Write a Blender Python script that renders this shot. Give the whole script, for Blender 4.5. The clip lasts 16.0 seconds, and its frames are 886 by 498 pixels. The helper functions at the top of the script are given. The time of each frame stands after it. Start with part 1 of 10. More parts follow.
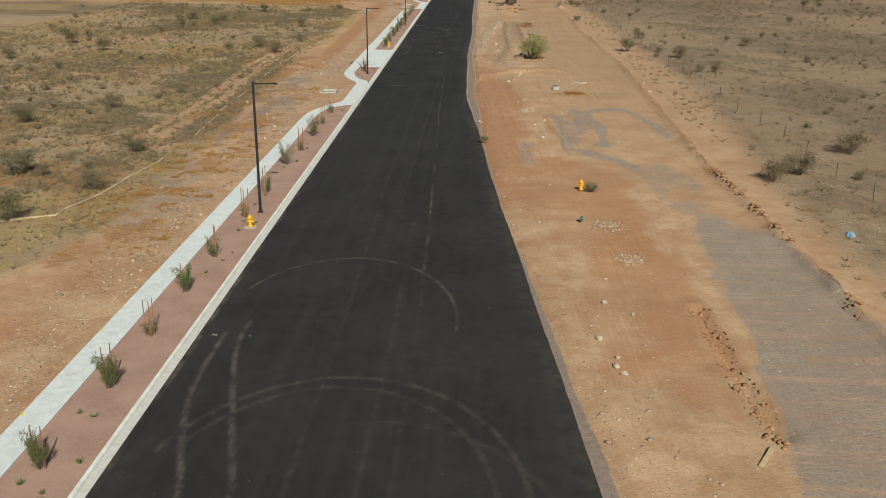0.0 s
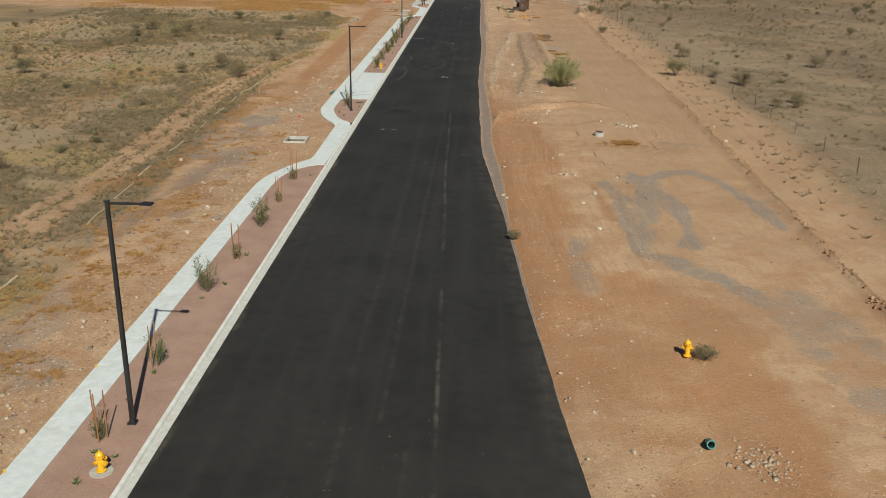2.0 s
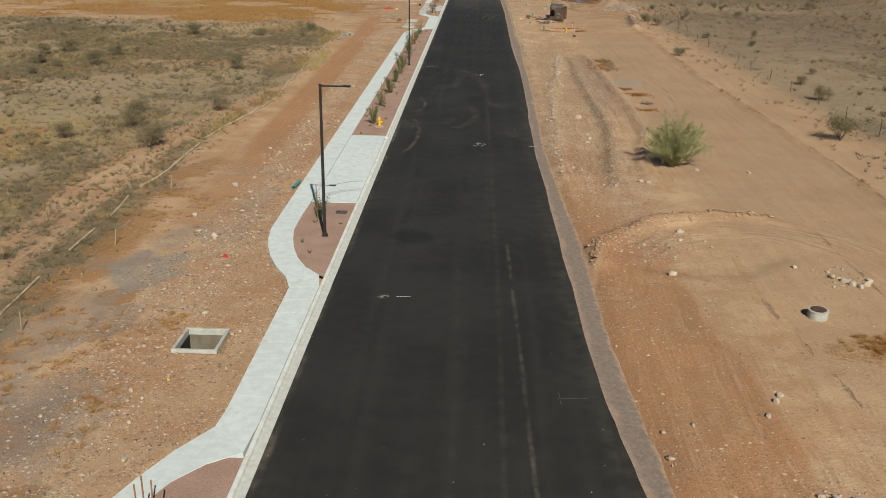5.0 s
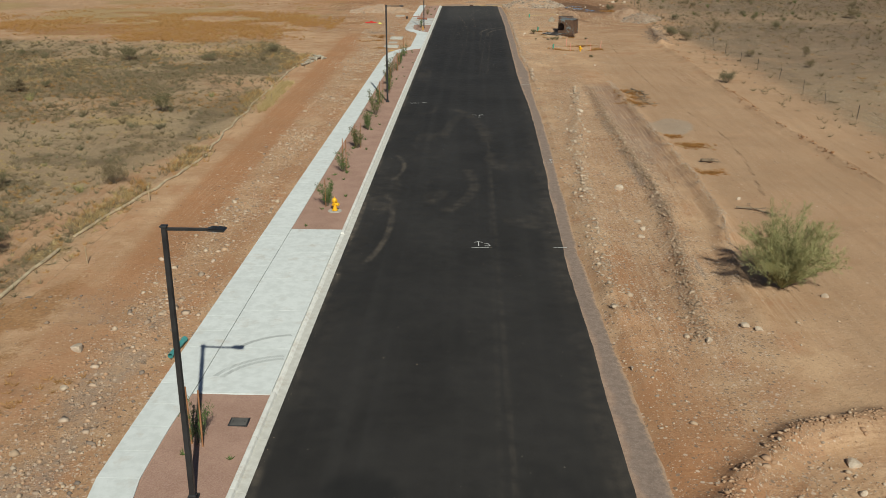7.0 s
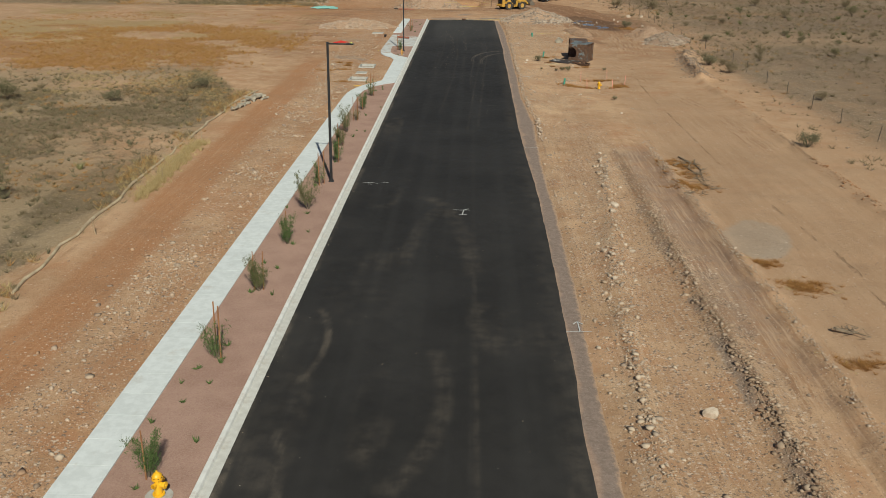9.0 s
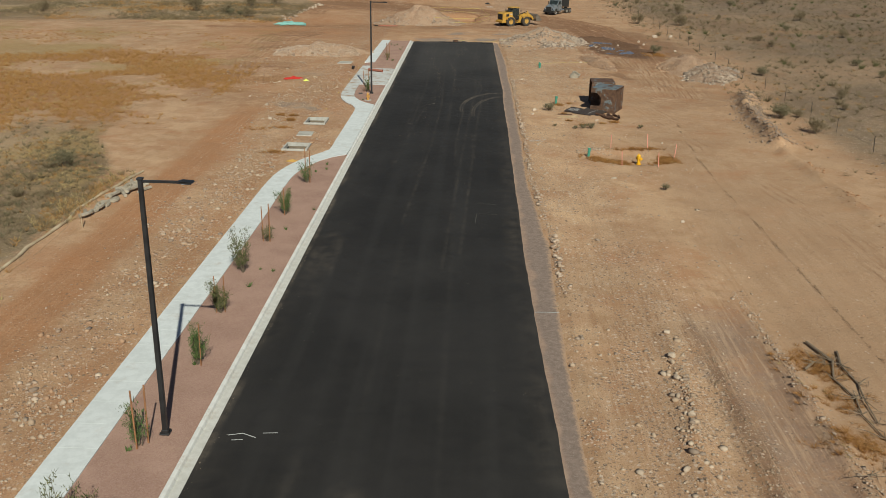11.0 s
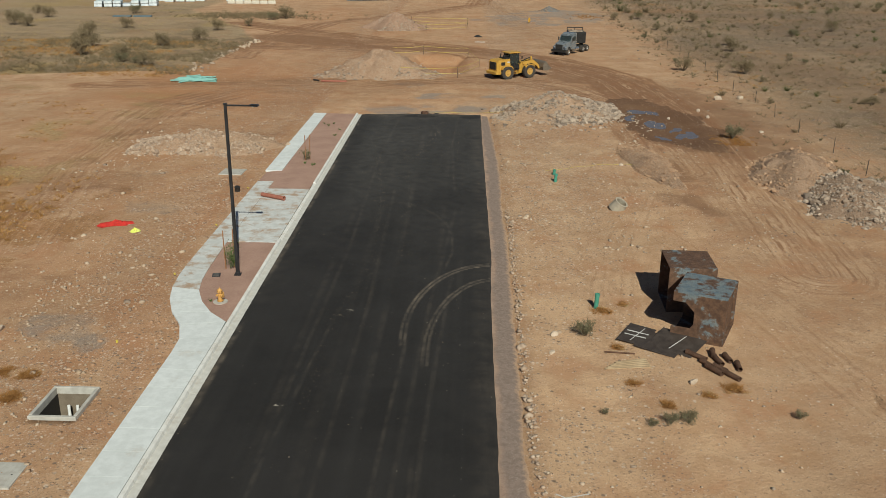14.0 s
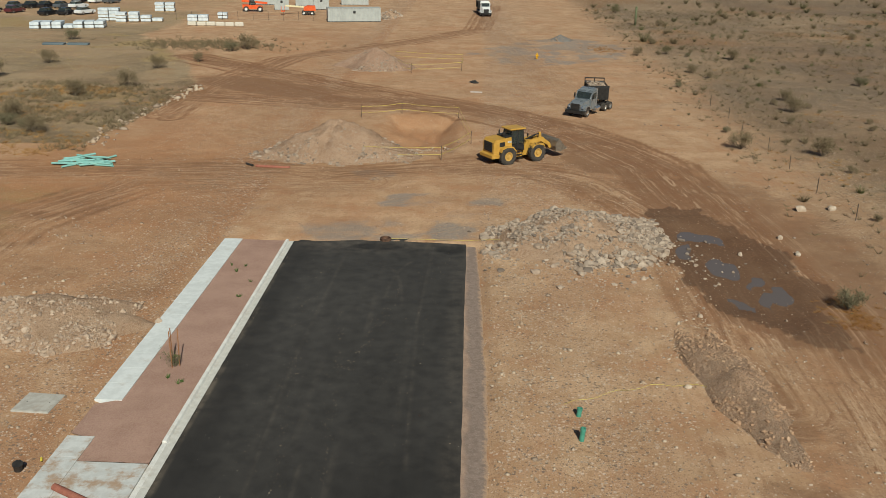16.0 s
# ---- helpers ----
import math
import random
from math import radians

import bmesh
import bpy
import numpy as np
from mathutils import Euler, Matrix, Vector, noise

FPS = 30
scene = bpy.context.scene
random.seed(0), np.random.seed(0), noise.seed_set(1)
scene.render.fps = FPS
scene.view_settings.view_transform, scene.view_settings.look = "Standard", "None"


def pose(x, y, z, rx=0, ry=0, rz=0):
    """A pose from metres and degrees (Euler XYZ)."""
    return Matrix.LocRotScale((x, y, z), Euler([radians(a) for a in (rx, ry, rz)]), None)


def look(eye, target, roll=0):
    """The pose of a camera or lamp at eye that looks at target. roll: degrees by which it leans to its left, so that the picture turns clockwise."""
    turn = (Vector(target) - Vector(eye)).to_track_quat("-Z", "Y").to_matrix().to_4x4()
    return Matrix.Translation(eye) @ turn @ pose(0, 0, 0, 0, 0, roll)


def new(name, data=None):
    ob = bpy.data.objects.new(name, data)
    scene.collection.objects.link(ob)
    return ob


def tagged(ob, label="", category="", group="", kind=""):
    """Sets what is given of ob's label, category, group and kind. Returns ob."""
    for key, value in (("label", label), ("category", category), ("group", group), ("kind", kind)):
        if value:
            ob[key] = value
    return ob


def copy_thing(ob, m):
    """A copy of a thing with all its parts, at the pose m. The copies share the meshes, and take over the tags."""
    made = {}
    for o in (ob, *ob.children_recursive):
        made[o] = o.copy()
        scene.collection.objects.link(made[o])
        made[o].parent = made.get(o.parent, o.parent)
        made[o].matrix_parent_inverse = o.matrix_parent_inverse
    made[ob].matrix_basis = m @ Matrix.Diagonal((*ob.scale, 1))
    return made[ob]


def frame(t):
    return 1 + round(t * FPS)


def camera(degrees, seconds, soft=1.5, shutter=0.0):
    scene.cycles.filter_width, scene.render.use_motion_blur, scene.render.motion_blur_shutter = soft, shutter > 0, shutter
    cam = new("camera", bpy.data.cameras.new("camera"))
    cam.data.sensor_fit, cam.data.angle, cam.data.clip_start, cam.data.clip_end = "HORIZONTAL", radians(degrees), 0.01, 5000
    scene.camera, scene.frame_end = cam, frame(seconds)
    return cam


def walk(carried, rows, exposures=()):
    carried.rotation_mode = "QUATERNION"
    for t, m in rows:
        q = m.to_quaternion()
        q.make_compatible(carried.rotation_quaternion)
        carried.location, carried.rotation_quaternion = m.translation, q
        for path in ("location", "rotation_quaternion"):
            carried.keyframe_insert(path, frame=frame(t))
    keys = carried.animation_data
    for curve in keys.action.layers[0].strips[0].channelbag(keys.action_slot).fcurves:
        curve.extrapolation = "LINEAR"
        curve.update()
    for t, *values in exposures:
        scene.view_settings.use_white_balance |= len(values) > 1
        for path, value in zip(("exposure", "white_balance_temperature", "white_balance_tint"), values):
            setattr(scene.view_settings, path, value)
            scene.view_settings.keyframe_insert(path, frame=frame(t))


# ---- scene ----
cam = camera(52.1, 16.0, soft=0.8)
PATH = [
    (0, (0.548, 1.039, 19.146), (0.478, 2.922, 18.474), 0.6),
    (0.5, (0.317, 8.393, 18.992), (0.245, 10.275, 18.321), 0.5),
    (1, (-0.165, 15.789, 18.93), (-0.236, 17.672, 18.258), 0.5),
    (1.5, (-0.79, 23.17, 18.815), (-0.857, 25.052, 18.141), 0.7),
    (2, (-1.345, 30.551, 18.72), (-1.412, 32.432, 18.043), 0.8),
    (2.5, (-1.971, 38.049, 18.549), (-2.038, 39.93, 17.872), 0.9),
    (3, (-2.757, 45.859, 18.455), (-2.824, 47.738, 17.772), 1.0),
    (3.5, (-3.804, 53.335, 18.194), (-3.867, 55.213, 17.51), 1.1),
    (4, (-4.677, 60.836, 18.031), (-4.743, 62.712, 17.341), 1.1),
    (4.2, (-5.136, 64.045, 17.944), (-5.201, 65.92, 17.252), 1.2),
    (6.3, (-6.344, 91.921, 16.649), (-6.412, 93.801, 15.971), 0.2),
    (6.5, (-6.391, 94.529, 16.645), (-6.455, 96.409, 15.966), 0.4),
    (7, (-6.22, 101.435, 16.523), (-6.282, 103.315, 15.844), 0.2),
    (7.5, (-6.04, 108.552, 16.414), (-6.099, 110.432, 15.735), 0.5),
    (8, (-5.899, 115.779, 16.392), (-5.954, 117.66, 15.713), 0.7),
    (8.5, (-5.643, 123.099, 16.355), (-5.696, 124.98, 15.678), 0.8),
    (9, (-5.379, 130.49, 16.464), (-5.432, 132.37, 15.785), 0.8),
    (9.5, (-5.181, 137.955, 16.572), (-5.231, 139.835, 15.892), 1.1),
    (10, (-4.951, 145.725, 16.612), (-5.0, 147.605, 15.931), 1.2),
    (10.2, (-4.777, 148.841, 16.785), (-4.829, 150.718, 16.098), 1.2),
    (12.3, (-3.463, 182.474, 16.993), (-3.518, 184.354, 16.312), 0.6),
    (12.5, (-3.287, 185.579, 17.009), (-3.343, 187.458, 16.328), 0.6),
    (13, (-2.903, 193.388, 17.204), (-2.961, 195.268, 16.522), 0.5),
    (13.5, (-2.553, 201.273, 17.54), (-2.612, 203.152, 16.857), 0.5),
    (14, (-2.275, 209.158, 17.758), (-2.334, 211.038, 17.077), 0.4),
    (14.5, (-1.778, 216.974, 18.394), (-1.843, 218.852, 17.709), 0.5),
    (15, (-1.358, 224.781, 19.125), (-1.427, 226.657, 18.437), 0.6),
    (15.5, (-1.091, 232.488, 19.82), (-1.161, 234.364, 19.132), 0.8),
    (16, (-0.995, 239.444, 20.625), (-1.061, 241.32, 19.936), 1.1),
]
walk(cam, [(t, look(eye, target, roll)) for t, eye, target, roll in PATH], exposures=((0.0, 0.01), (4.0, 0.0), (6.5, -0.05), (10.0, -0.09), (16.0, -0.11)))

# ---- daylight ----
SUN_EL = radians(39.0)
TO_SUN = Vector((0.247 * math.cos(SUN_EL), -0.969 * math.cos(SUN_EL), math.sin(SUN_EL)))
world = bpy.data.worlds.new("sky")
scene.world = world
world.use_nodes = True
wt = world.node_tree
sky = wt.nodes.new("ShaderNodeTexSky")
sky.sky_type, sky.sun_disc = "NISHITA", False
sky.sun_elevation, sky.sun_rotation = SUN_EL, radians(165.7)
sky.air_density, sky.dust_density = 0.6, 0.4
wt.links.new(sky.outputs[0], wt.nodes["Background"].inputs[0])
wt.nodes["Background"].inputs[1].default_value = 0.05
sun_data = bpy.data.lights.new("sun", "SUN")
sun_data.energy, sun_data.angle, sun_data.color = 5.0, radians(0.53), (0.975, 1.0, 0.9)
sun = new("sun", sun_data)
sun.matrix_basis = look(TO_SUN * 100, (0, 0, 0))
scene.view_settings.exposure = 0.0


# ---- shared tools ----
def rgb(c):
    return (c[0], c[1], c[2], 1.0)


class Nodes:
    """A small wrapper for building a material's nodes."""

    def __init__(self, name, rough=0.8, metal=0.0):
        self.m = bpy.data.materials.new(name)
        self.m.use_nodes = True
        self.t = self.m.node_tree
        self.b = self.t.nodes["Principled BSDF"]
        self.b.inputs["Roughness"].default_value = rough
        self.b.inputs["Metallic"].default_value = metal
        self.b.inputs["Specular IOR Level"].default_value = 0.3
        self.co = self.t.nodes.new("ShaderNodeTexCoord").outputs["Object"]

    def put(self, where, value):
        if hasattr(value, "is_output"):
            self.t.links.new(value, where)
        else:
            where.default_value = value

    def noise(self, scale, detail=4.0, rough=0.55, stretch=None, co=None):
        n = self.t.nodes.new("ShaderNodeTexNoise")
        n.inputs["Scale"].default_value, n.inputs["Detail"].default_value, n.inputs["Roughness"].default_value = scale, detail, rough
        src = co or self.co
        if stretch:
            mp = self.t.nodes.new("ShaderNodeMapping")
            mp.inputs["Scale"].default_value = stretch
            self.t.links.new(src, mp.inputs[0])
            src = mp.outputs[0]
        self.t.links.new(src, n.inputs["Vector"])
        return n.outputs["Fac"]

    def cells(self, scale, out="Distance", feature="F1"):
        n = self.t.nodes.new("ShaderNodeTexVoronoi")
        n.feature = feature
        n.inputs["Scale"].default_value = scale
        self.t.links.new(self.co, n.inputs["Vector"])
        return n.outputs[out]

    def ramp(self, fac, lo, hi, a=0.0, b=1.0):
        n = self.t.nodes.new("ShaderNodeMapRange")
        n.interpolation_type = "SMOOTHSTEP"
        for i, v in enumerate((fac, lo, hi, a, b)):
            self.put(n.inputs[i], v)
        return n.outputs[0]

    def math(self, op, a, b=0.0):
        n = self.t.nodes.new("ShaderNodeMath")
        n.operation = op
        self.put(n.inputs[0], a), self.put(n.inputs[1], b)
        return n.outputs[0]

    def mix(self, fac, a, b):
        n = self.t.nodes.new("ShaderNodeMix")
        n.data_type = "RGBA"
        self.put(n.inputs[0], fac)
        self.put(n.inputs[6], a if hasattr(a, "is_output") else rgb(a))
        self.put(n.inputs[7], b if hasattr(b, "is_output") else rgb(b))
        return n.outputs[2]

    def attr(self, name):
        n = self.t.nodes.new("ShaderNodeAttribute")
        n.attribute_name = name
        s = self.t.nodes.new("ShaderNodeSeparateColor")
        self.t.links.new(n.outputs["Color"], s.inputs[0])
        return s.outputs[0], s.outputs[1], s.outputs[2], n.outputs["Alpha"]

    def island(self):
        return self.t.nodes.new("ShaderNodeNewGeometry").outputs["Random Per Island"]

    def chance(self):
        return self.t.nodes.new("ShaderNodeObjectInfo").outputs["Random"]

    def bump(self, height, strength=0.5, dist=0.02):
        n = self.t.nodes.new("ShaderNodeBump")
        n.inputs["Strength"].default_value, n.inputs["Distance"].default_value = strength, dist
        self.t.links.new(height, n.inputs["Height"])
        self.t.links.new(n.outputs[0], self.b.inputs["Normal"])

    def done(self, color=None, rough=None):
        if color is not None:
            self.put(self.b.inputs["Base Color"], color if hasattr(color, "is_output") else rgb(color))
        if rough is not None:
            self.put(self.b.inputs["Roughness"], rough)
        return self.m


def plain(name, a, b, scale=3.0, fine=40.0, rough=0.7, metal=0.0, bump=0.2, spec=0.3):
    """A surface of two mottled tones with a fine grain."""
    n = Nodes(name, rough, metal)
    n.b.inputs["Specular IOR Level"].default_value = spec
    big, small = n.noise(scale, 5), n.noise(fine, 3)
    f = n.math("ADD", n.math("MULTIPLY", big, 0.65), n.math("MULTIPLY", small, 0.35))
    if bump:
        n.bump(small, bump, 0.01)
    return n.done(n.mix(n.ramp(f, 0.36, 0.64), a, b), n.ramp(big, 0.3, 0.7, max(rough - 0.1, 0.05), min(rough + 0.1, 1.0)))


def per_piece(name, a, b, c, scale=6.0, rough=0.9):
    """Stones, leaves and blades of which each one has its own tone."""
    n = Nodes(name, rough)
    r = n.island()
    col = n.mix(n.ramp(r, 0.0, 0.6), a, b)
    col = n.mix(n.ramp(r, 0.55, 1.0), col, c)
    g = n.noise(scale, 4)
    col = n.mix(n.ramp(g, 0.35, 0.7, 0.0, 0.35), col, [v * 0.55 for v in a])
    return n.done(col)


def part(name, bm, material, parent=None, label="", smooth=False):
    """Links a bmesh as one mesh object under a thing or a part."""
    me = bpy.data.meshes.new(name)
    bm.normal_update()
    bm.to_mesh(me)
    bm.free()
    if smooth:
        me.polygons.foreach_set("use_smooth", [True] * len(me.polygons))
    me.materials.append(material)
    ob = new(name, me)
    if parent:
        ob.parent = parent
    return tagged(ob, label)


def np_mesh(name, v, f, material, smooth=False, parent=None, mats=None):
    """A mesh object from arrays of corners and faces (all triangles or all quads)."""
    v, f = np.asarray(v, np.float32), np.asarray(f, np.int32)
    me = bpy.data.meshes.new(name)
    k = f.shape[1]
    me.vertices.add(len(v)), me.loops.add(f.size), me.polygons.add(len(f))
    me.vertices.foreach_set("co", v.ravel())
    me.loops.foreach_set("vertex_index", f.ravel())
    me.polygons.foreach_set("loop_start", np.arange(0, f.size, k, dtype=np.int32))
    me.polygons.foreach_set("use_smooth", np.full(len(f), smooth))
    me.update(calc_edges=True)
    me.validate()
    me.materials.append(material)
    ob = new(name, me)
    if parent:
        ob.parent = parent
    return ob


def thing(name, m, label, category, group=""):
    ob = new(name)
    ob.matrix_basis = m
    ob.empty_display_size = 0.2
    return tagged(ob, label, category, group)


def box(bm, c, s, r=(0, 0, 0), bevel=0.0, taper=None):
    """A box of size s about c; taper narrows its top in x and y."""
    g = bmesh.ops.create_cube(bm, size=1.0)["verts"]
    for v in g:
        k = taper if taper and v.co.z > 0 else (1, 1)
        v.co = Vector((v.co.x * s[0] * k[0], v.co.y * s[1] * k[1], v.co.z * s[2]))
    if bevel:
        e = list({e for v in g for e in v.link_edges})
        out = bmesh.ops.bevel(bm, geom=e, offset=bevel, segments=1, affect="EDGES")
        g = list({v for f in out["faces"] for v in f.verts} | {v for v in g if v.is_valid})
    bmesh.ops.transform(bm, matrix=pose(*c, *r), verts=g)
    return g


def tube(bm, a, b, r0, r1=None, seg=8, caps=True):
    """A round bar from a to b."""
    a, b = Vector(a), Vector(b)
    r1 = r0 if r1 is None else r1
    d = b - a
    g = bmesh.ops.create_cone(bm, cap_ends=caps, segments=seg, radius1=r0, radius2=r1, depth=d.length)["verts"]
    m = Matrix.Translation((a + b) / 2) @ d.to_track_quat("Z", "Y").to_matrix().to_4x4()
    bmesh.ops.transform(bm, matrix=m, verts=g)
    return g


def prism(bm, outline, depth, m=None):
    """An outline in x and z, pulled out along y from -depth/2 to depth/2."""
    a = [bm.verts.new((x, -depth / 2, z)) for x, z in outline]
    b = [bm.verts.new((x, depth / 2, z)) for x, z in outline]
    n = len(outline)
    bm.faces.new(a), bm.faces.new(b[::-1])
    for i in range(n):
        bm.faces.new((a[i], b[i], b[(i + 1) % n], a[(i + 1) % n]))
    bmesh.ops.recalc_face_normals(bm, faces=bm.faces)
    if m:
        bmesh.ops.transform(bm, matrix=m, verts=a + b)
    return a + b


def ring(bm, r_out, r_in, z0, z1, seg=20, c=(0, 0), top=None):
    """A hollow round collar; top narrows it."""
    k = top or 1.0
    rows = [(r_out, z0), (r_out * k, z1), (r_in * k, z1), (r_in, z0)]
    vs = [[bm.verts.new((c[0] + r * math.cos(2 * math.pi * i / seg), c[1] + r * math.sin(2 * math.pi * i / seg), z)) for i in range(seg)] for r, z in rows]
    for j in range(4):
        for i in range(seg):
            bm.faces.new((vs[j][i], vs[j][(i + 1) % seg], vs[(j + 1) % 4][(i + 1) % seg], vs[(j + 1) % 4][i]))
    bmesh.ops.recalc_face_normals(bm, faces=bm.faces)


# smooth noise over the plan, in numpy
LATTICE = np.random.RandomState(7).rand(256, 256)


def vnoise(x, y, size, shift=0):
    u, v = np.asarray(x) / size + shift * 17.3, np.asarray(y) / size + shift * 5.7
    i, j = np.floor(u).astype(int), np.floor(v).astype(int)
    a, b = u - i, v - j
    a, b = a * a * (3 - 2 * a), b * b * (3 - 2 * b)
    L = LATTICE
    p, q, r, s = L[i % 256, j % 256], L[(i + 1) % 256, j % 256], L[i % 256, (j + 1) % 256], L[(i + 1) % 256, (j + 1) % 256]
    return (p * (1 - a) + q * a) * (1 - b) + (r * (1 - a) + s * a) * b


def fbm(x, y, size, shift=0, octaves=4):
    t, w, total = 0.0, 1.0, 0.0
    for k in range(octaves):
        t = t + w * vnoise(x, y, size / 2 ** k, shift + k)
        total += w
        w *= 0.55
    return t / total


def step(a, b, x):
    t = np.clip((x - a) / (b - a), 0, 1)
    return t * t * (3 - 2 * t)


def line_dist(x, y, pts):
    """Distance from a broken line, and how far along it (0 to 1)."""
    best = np.full(np.shape(x), 1e9)
    for (x0, y0), (x1, y1) in zip(pts, pts[1:]):
        dx, dy = x1 - x0, y1 - y0
        t = np.clip(((x - x0) * dx + (y - y0) * dy) / (dx * dx + dy * dy), 0, 1)
        best = np.minimum(best, np.hypot(x - x0 - t * dx, y - y0 - t * dy))
    return best


def blob(x, y, cx, cy, rx, ry, turn=0.0):
    """1 inside an oval, fading to 0 over its rim, with a ragged edge."""
    c, s = math.cos(radians(turn)), math.sin(radians(turn))
    u, v = ((x - cx) * c + (y - cy) * s) / rx, (-(x - cx) * s + (y - cy) * c) / ry
    d = np.sqrt(u * u + v * v) + (fbm(x, y, 3.0, 9) - 0.5) * 0.7
    return step(1.15, 0.8, d)

# ---- materials of the ground ----
def ground_material():
    n = Nodes("desert_soil", 0.95)
    n.b.inputs["Specular IOR Level"].default_value = 0.12
    scrub, red, pale, grey = n.attr("zone_a")
    wet, straw, stony, rust = n.attr("zone_b")
    ruts, lumps, bleach, varnish = n.attr("zone_c")
    lane_a, on_a, lane_b, on_b = n.attr("flow")
    scarp, mats, sand, gravel = n.attr("zone_d")
    big, mid, small, grain = n.noise(0.12, 5), n.noise(0.9, 6, 0.62), n.noise(6.0, 5, 0.65), n.noise(13.0, 6, 0.8)
    streak = n.noise(1.0, 5, 0.6, (1.6, 0.10, 1.0))
    fine_streak = n.noise(1.0, 5, 0.65, (5.5, 0.16, 1.0))
    patch = n.noise(0.33, 7, 0.68)
    wide = n.noise(0.075, 7, 0.7)

    def lines(across, freq, seed):
        """Fine lines that run along a set of wheel tracks."""
        c = n.t.nodes.new("ShaderNodeCombineXYZ")
        n.put(c.inputs[0], n.math("ADD", n.math("MULTIPLY", across, freq), n.math("MULTIPLY", mid, 0.9)))
        n.put(c.inputs[1], n.math("ADD", n.math("MULTIPLY", big, 5.0), seed))
        return n.noise(1.0, 6, 0.72, co=c.outputs[0])

    lines_a, lines_b = lines(lane_a, 3.2, 3.0), lines(lane_b, 3.0, 11.0)
    edge = n.math("ADD", n.math("MULTIPLY", n.math("SUBTRACT", mid, 0.5), 0.9), n.math("MULTIPLY", n.math("SUBTRACT", small, 0.5), 0.9))

    def sharp(mask, soft=0.22):
        return n.ramp(n.math("ADD", mask, edge), 0.5 - soft, 0.5 + soft)

    def cut(mask, gain):
        return n.math("MULTIPLY", mask, gain)

    col = n.mix(n.ramp(mid, 0.32, 0.68), (0.41, 0.242, 0.132), (0.49, 0.305, 0.18))
    col = n.mix(n.ramp(streak, 0.45, 0.7, 0.0, 0.3), col, (0.34, 0.18, 0.09))
    col = n.mix(n.ramp(patch, 0.49, 0.58, 0.0, 0.65), col, (0.55, 0.36, 0.215))
    col = n.mix(n.ramp(patch, 0.47, 0.36, 0.0, 0.6), col, (0.385, 0.185, 0.092))
    col = n.mix(n.ramp(wide, 0.52, 0.62, 0.0, 0.4), col, (0.42, 0.21, 0.11))
    col = n.mix(cut(sharp(red, 0.4), 0.85), col, n.mix(n.ramp(small, 0.3, 0.7), (0.335, 0.145, 0.062), (0.43, 0.21, 0.10)))
    col = n.mix(cut(sharp(pale, 0.4), 0.85), col, n.mix(n.ramp(streak, 0.35, 0.65), (0.395, 0.242, 0.14), (0.44, 0.278, 0.165)))
    col = n.mix(n.math("MULTIPLY", bleach, n.ramp(n.math("ADD", n.math("MULTIPLY", patch, 0.6), n.math("MULTIPLY", small, 0.4)), 0.44, 0.56, 0.25, 0.95)), col, (0.60, 0.385, 0.225))
    soil = n.mix(n.ramp(mid, 0.35, 0.65), (0.20, 0.147, 0.086), (0.29, 0.213, 0.13))
    soil = n.mix(n.ramp(n.noise(0.35, 6, 0.7), 0.48, 0.64, 0.0, 0.7), soil, (0.135, 0.10, 0.058))
    soil = n.mix(n.ramp(wide, 0.505, 0.54, 0.0, 0.45), soil, (0.315, 0.228, 0.145))
    soil = n.mix(n.ramp(wide, 0.48, 0.44, 0.0, 0.4), soil, (0.105, 0.08, 0.052))
    soil = n.mix(n.ramp(patch, 0.55, 0.595, 0.0, 0.45), soil, (0.36, 0.25, 0.12))
    soil = n.mix(n.ramp(small, 0.5, 0.72, 0.0, 0.6), soil, (0.10, 0.075, 0.045))
    grown = n.math("ADD", mats, n.math("MULTIPLY", edge, 0.8))
    soil = n.mix(n.ramp(grown, 0.5, 0.0, 0.0, 0.6), soil, (0.385, 0.275, 0.163))
    soil = n.mix(n.ramp(grown, 0.4, 1.0, 0.0, 0.55), soil, n.mix(n.ramp(small, 0.35, 0.6), (0.215, 0.15, 0.078), (0.10, 0.074, 0.041)))
    col = n.mix(sharp(scrub, 0.3), col, soil)
    col = n.mix(cut(sharp(straw), 0.7), col, n.mix(n.ramp(small, 0.35, 0.65), (0.40, 0.285, 0.12), (0.26, 0.175, 0.075)))
    col = n.mix(cut(sharp(rust), 0.75), col, n.mix(n.ramp(small, 0.35, 0.65), (0.35, 0.165, 0.055), (0.24, 0.115, 0.043)))
    col = n.mix(n.math("MULTIPLY", cut(sharp(grey, 0.3), 0.85), n.ramp(lines_b, 0.36, 0.52, 0.5, 1.0)), col, n.mix(n.ramp(small, 0.3, 0.7), (0.215, 0.180, 0.150), (0.315, 0.265, 0.22)))
    col = n.mix(cut(sharp(sand, 0.25), 0.85), col, n.mix(n.ramp(small, 0.3, 0.7), (0.345, 0.262, 0.188), (0.42, 0.325, 0.24)))
    col = n.mix(cut(sharp(gravel, 0.4), 0.75), col, n.mix(n.ramp(small, 0.3, 0.7), (0.185, 0.132, 0.105), (0.285, 0.21, 0.168)))
    col = n.mix(cut(sharp(wet, 0.45), 0.75), col, n.mix(n.ramp(small, 0.3, 0.7), (0.14, 0.068, 0.037), (0.215, 0.108, 0.058)))
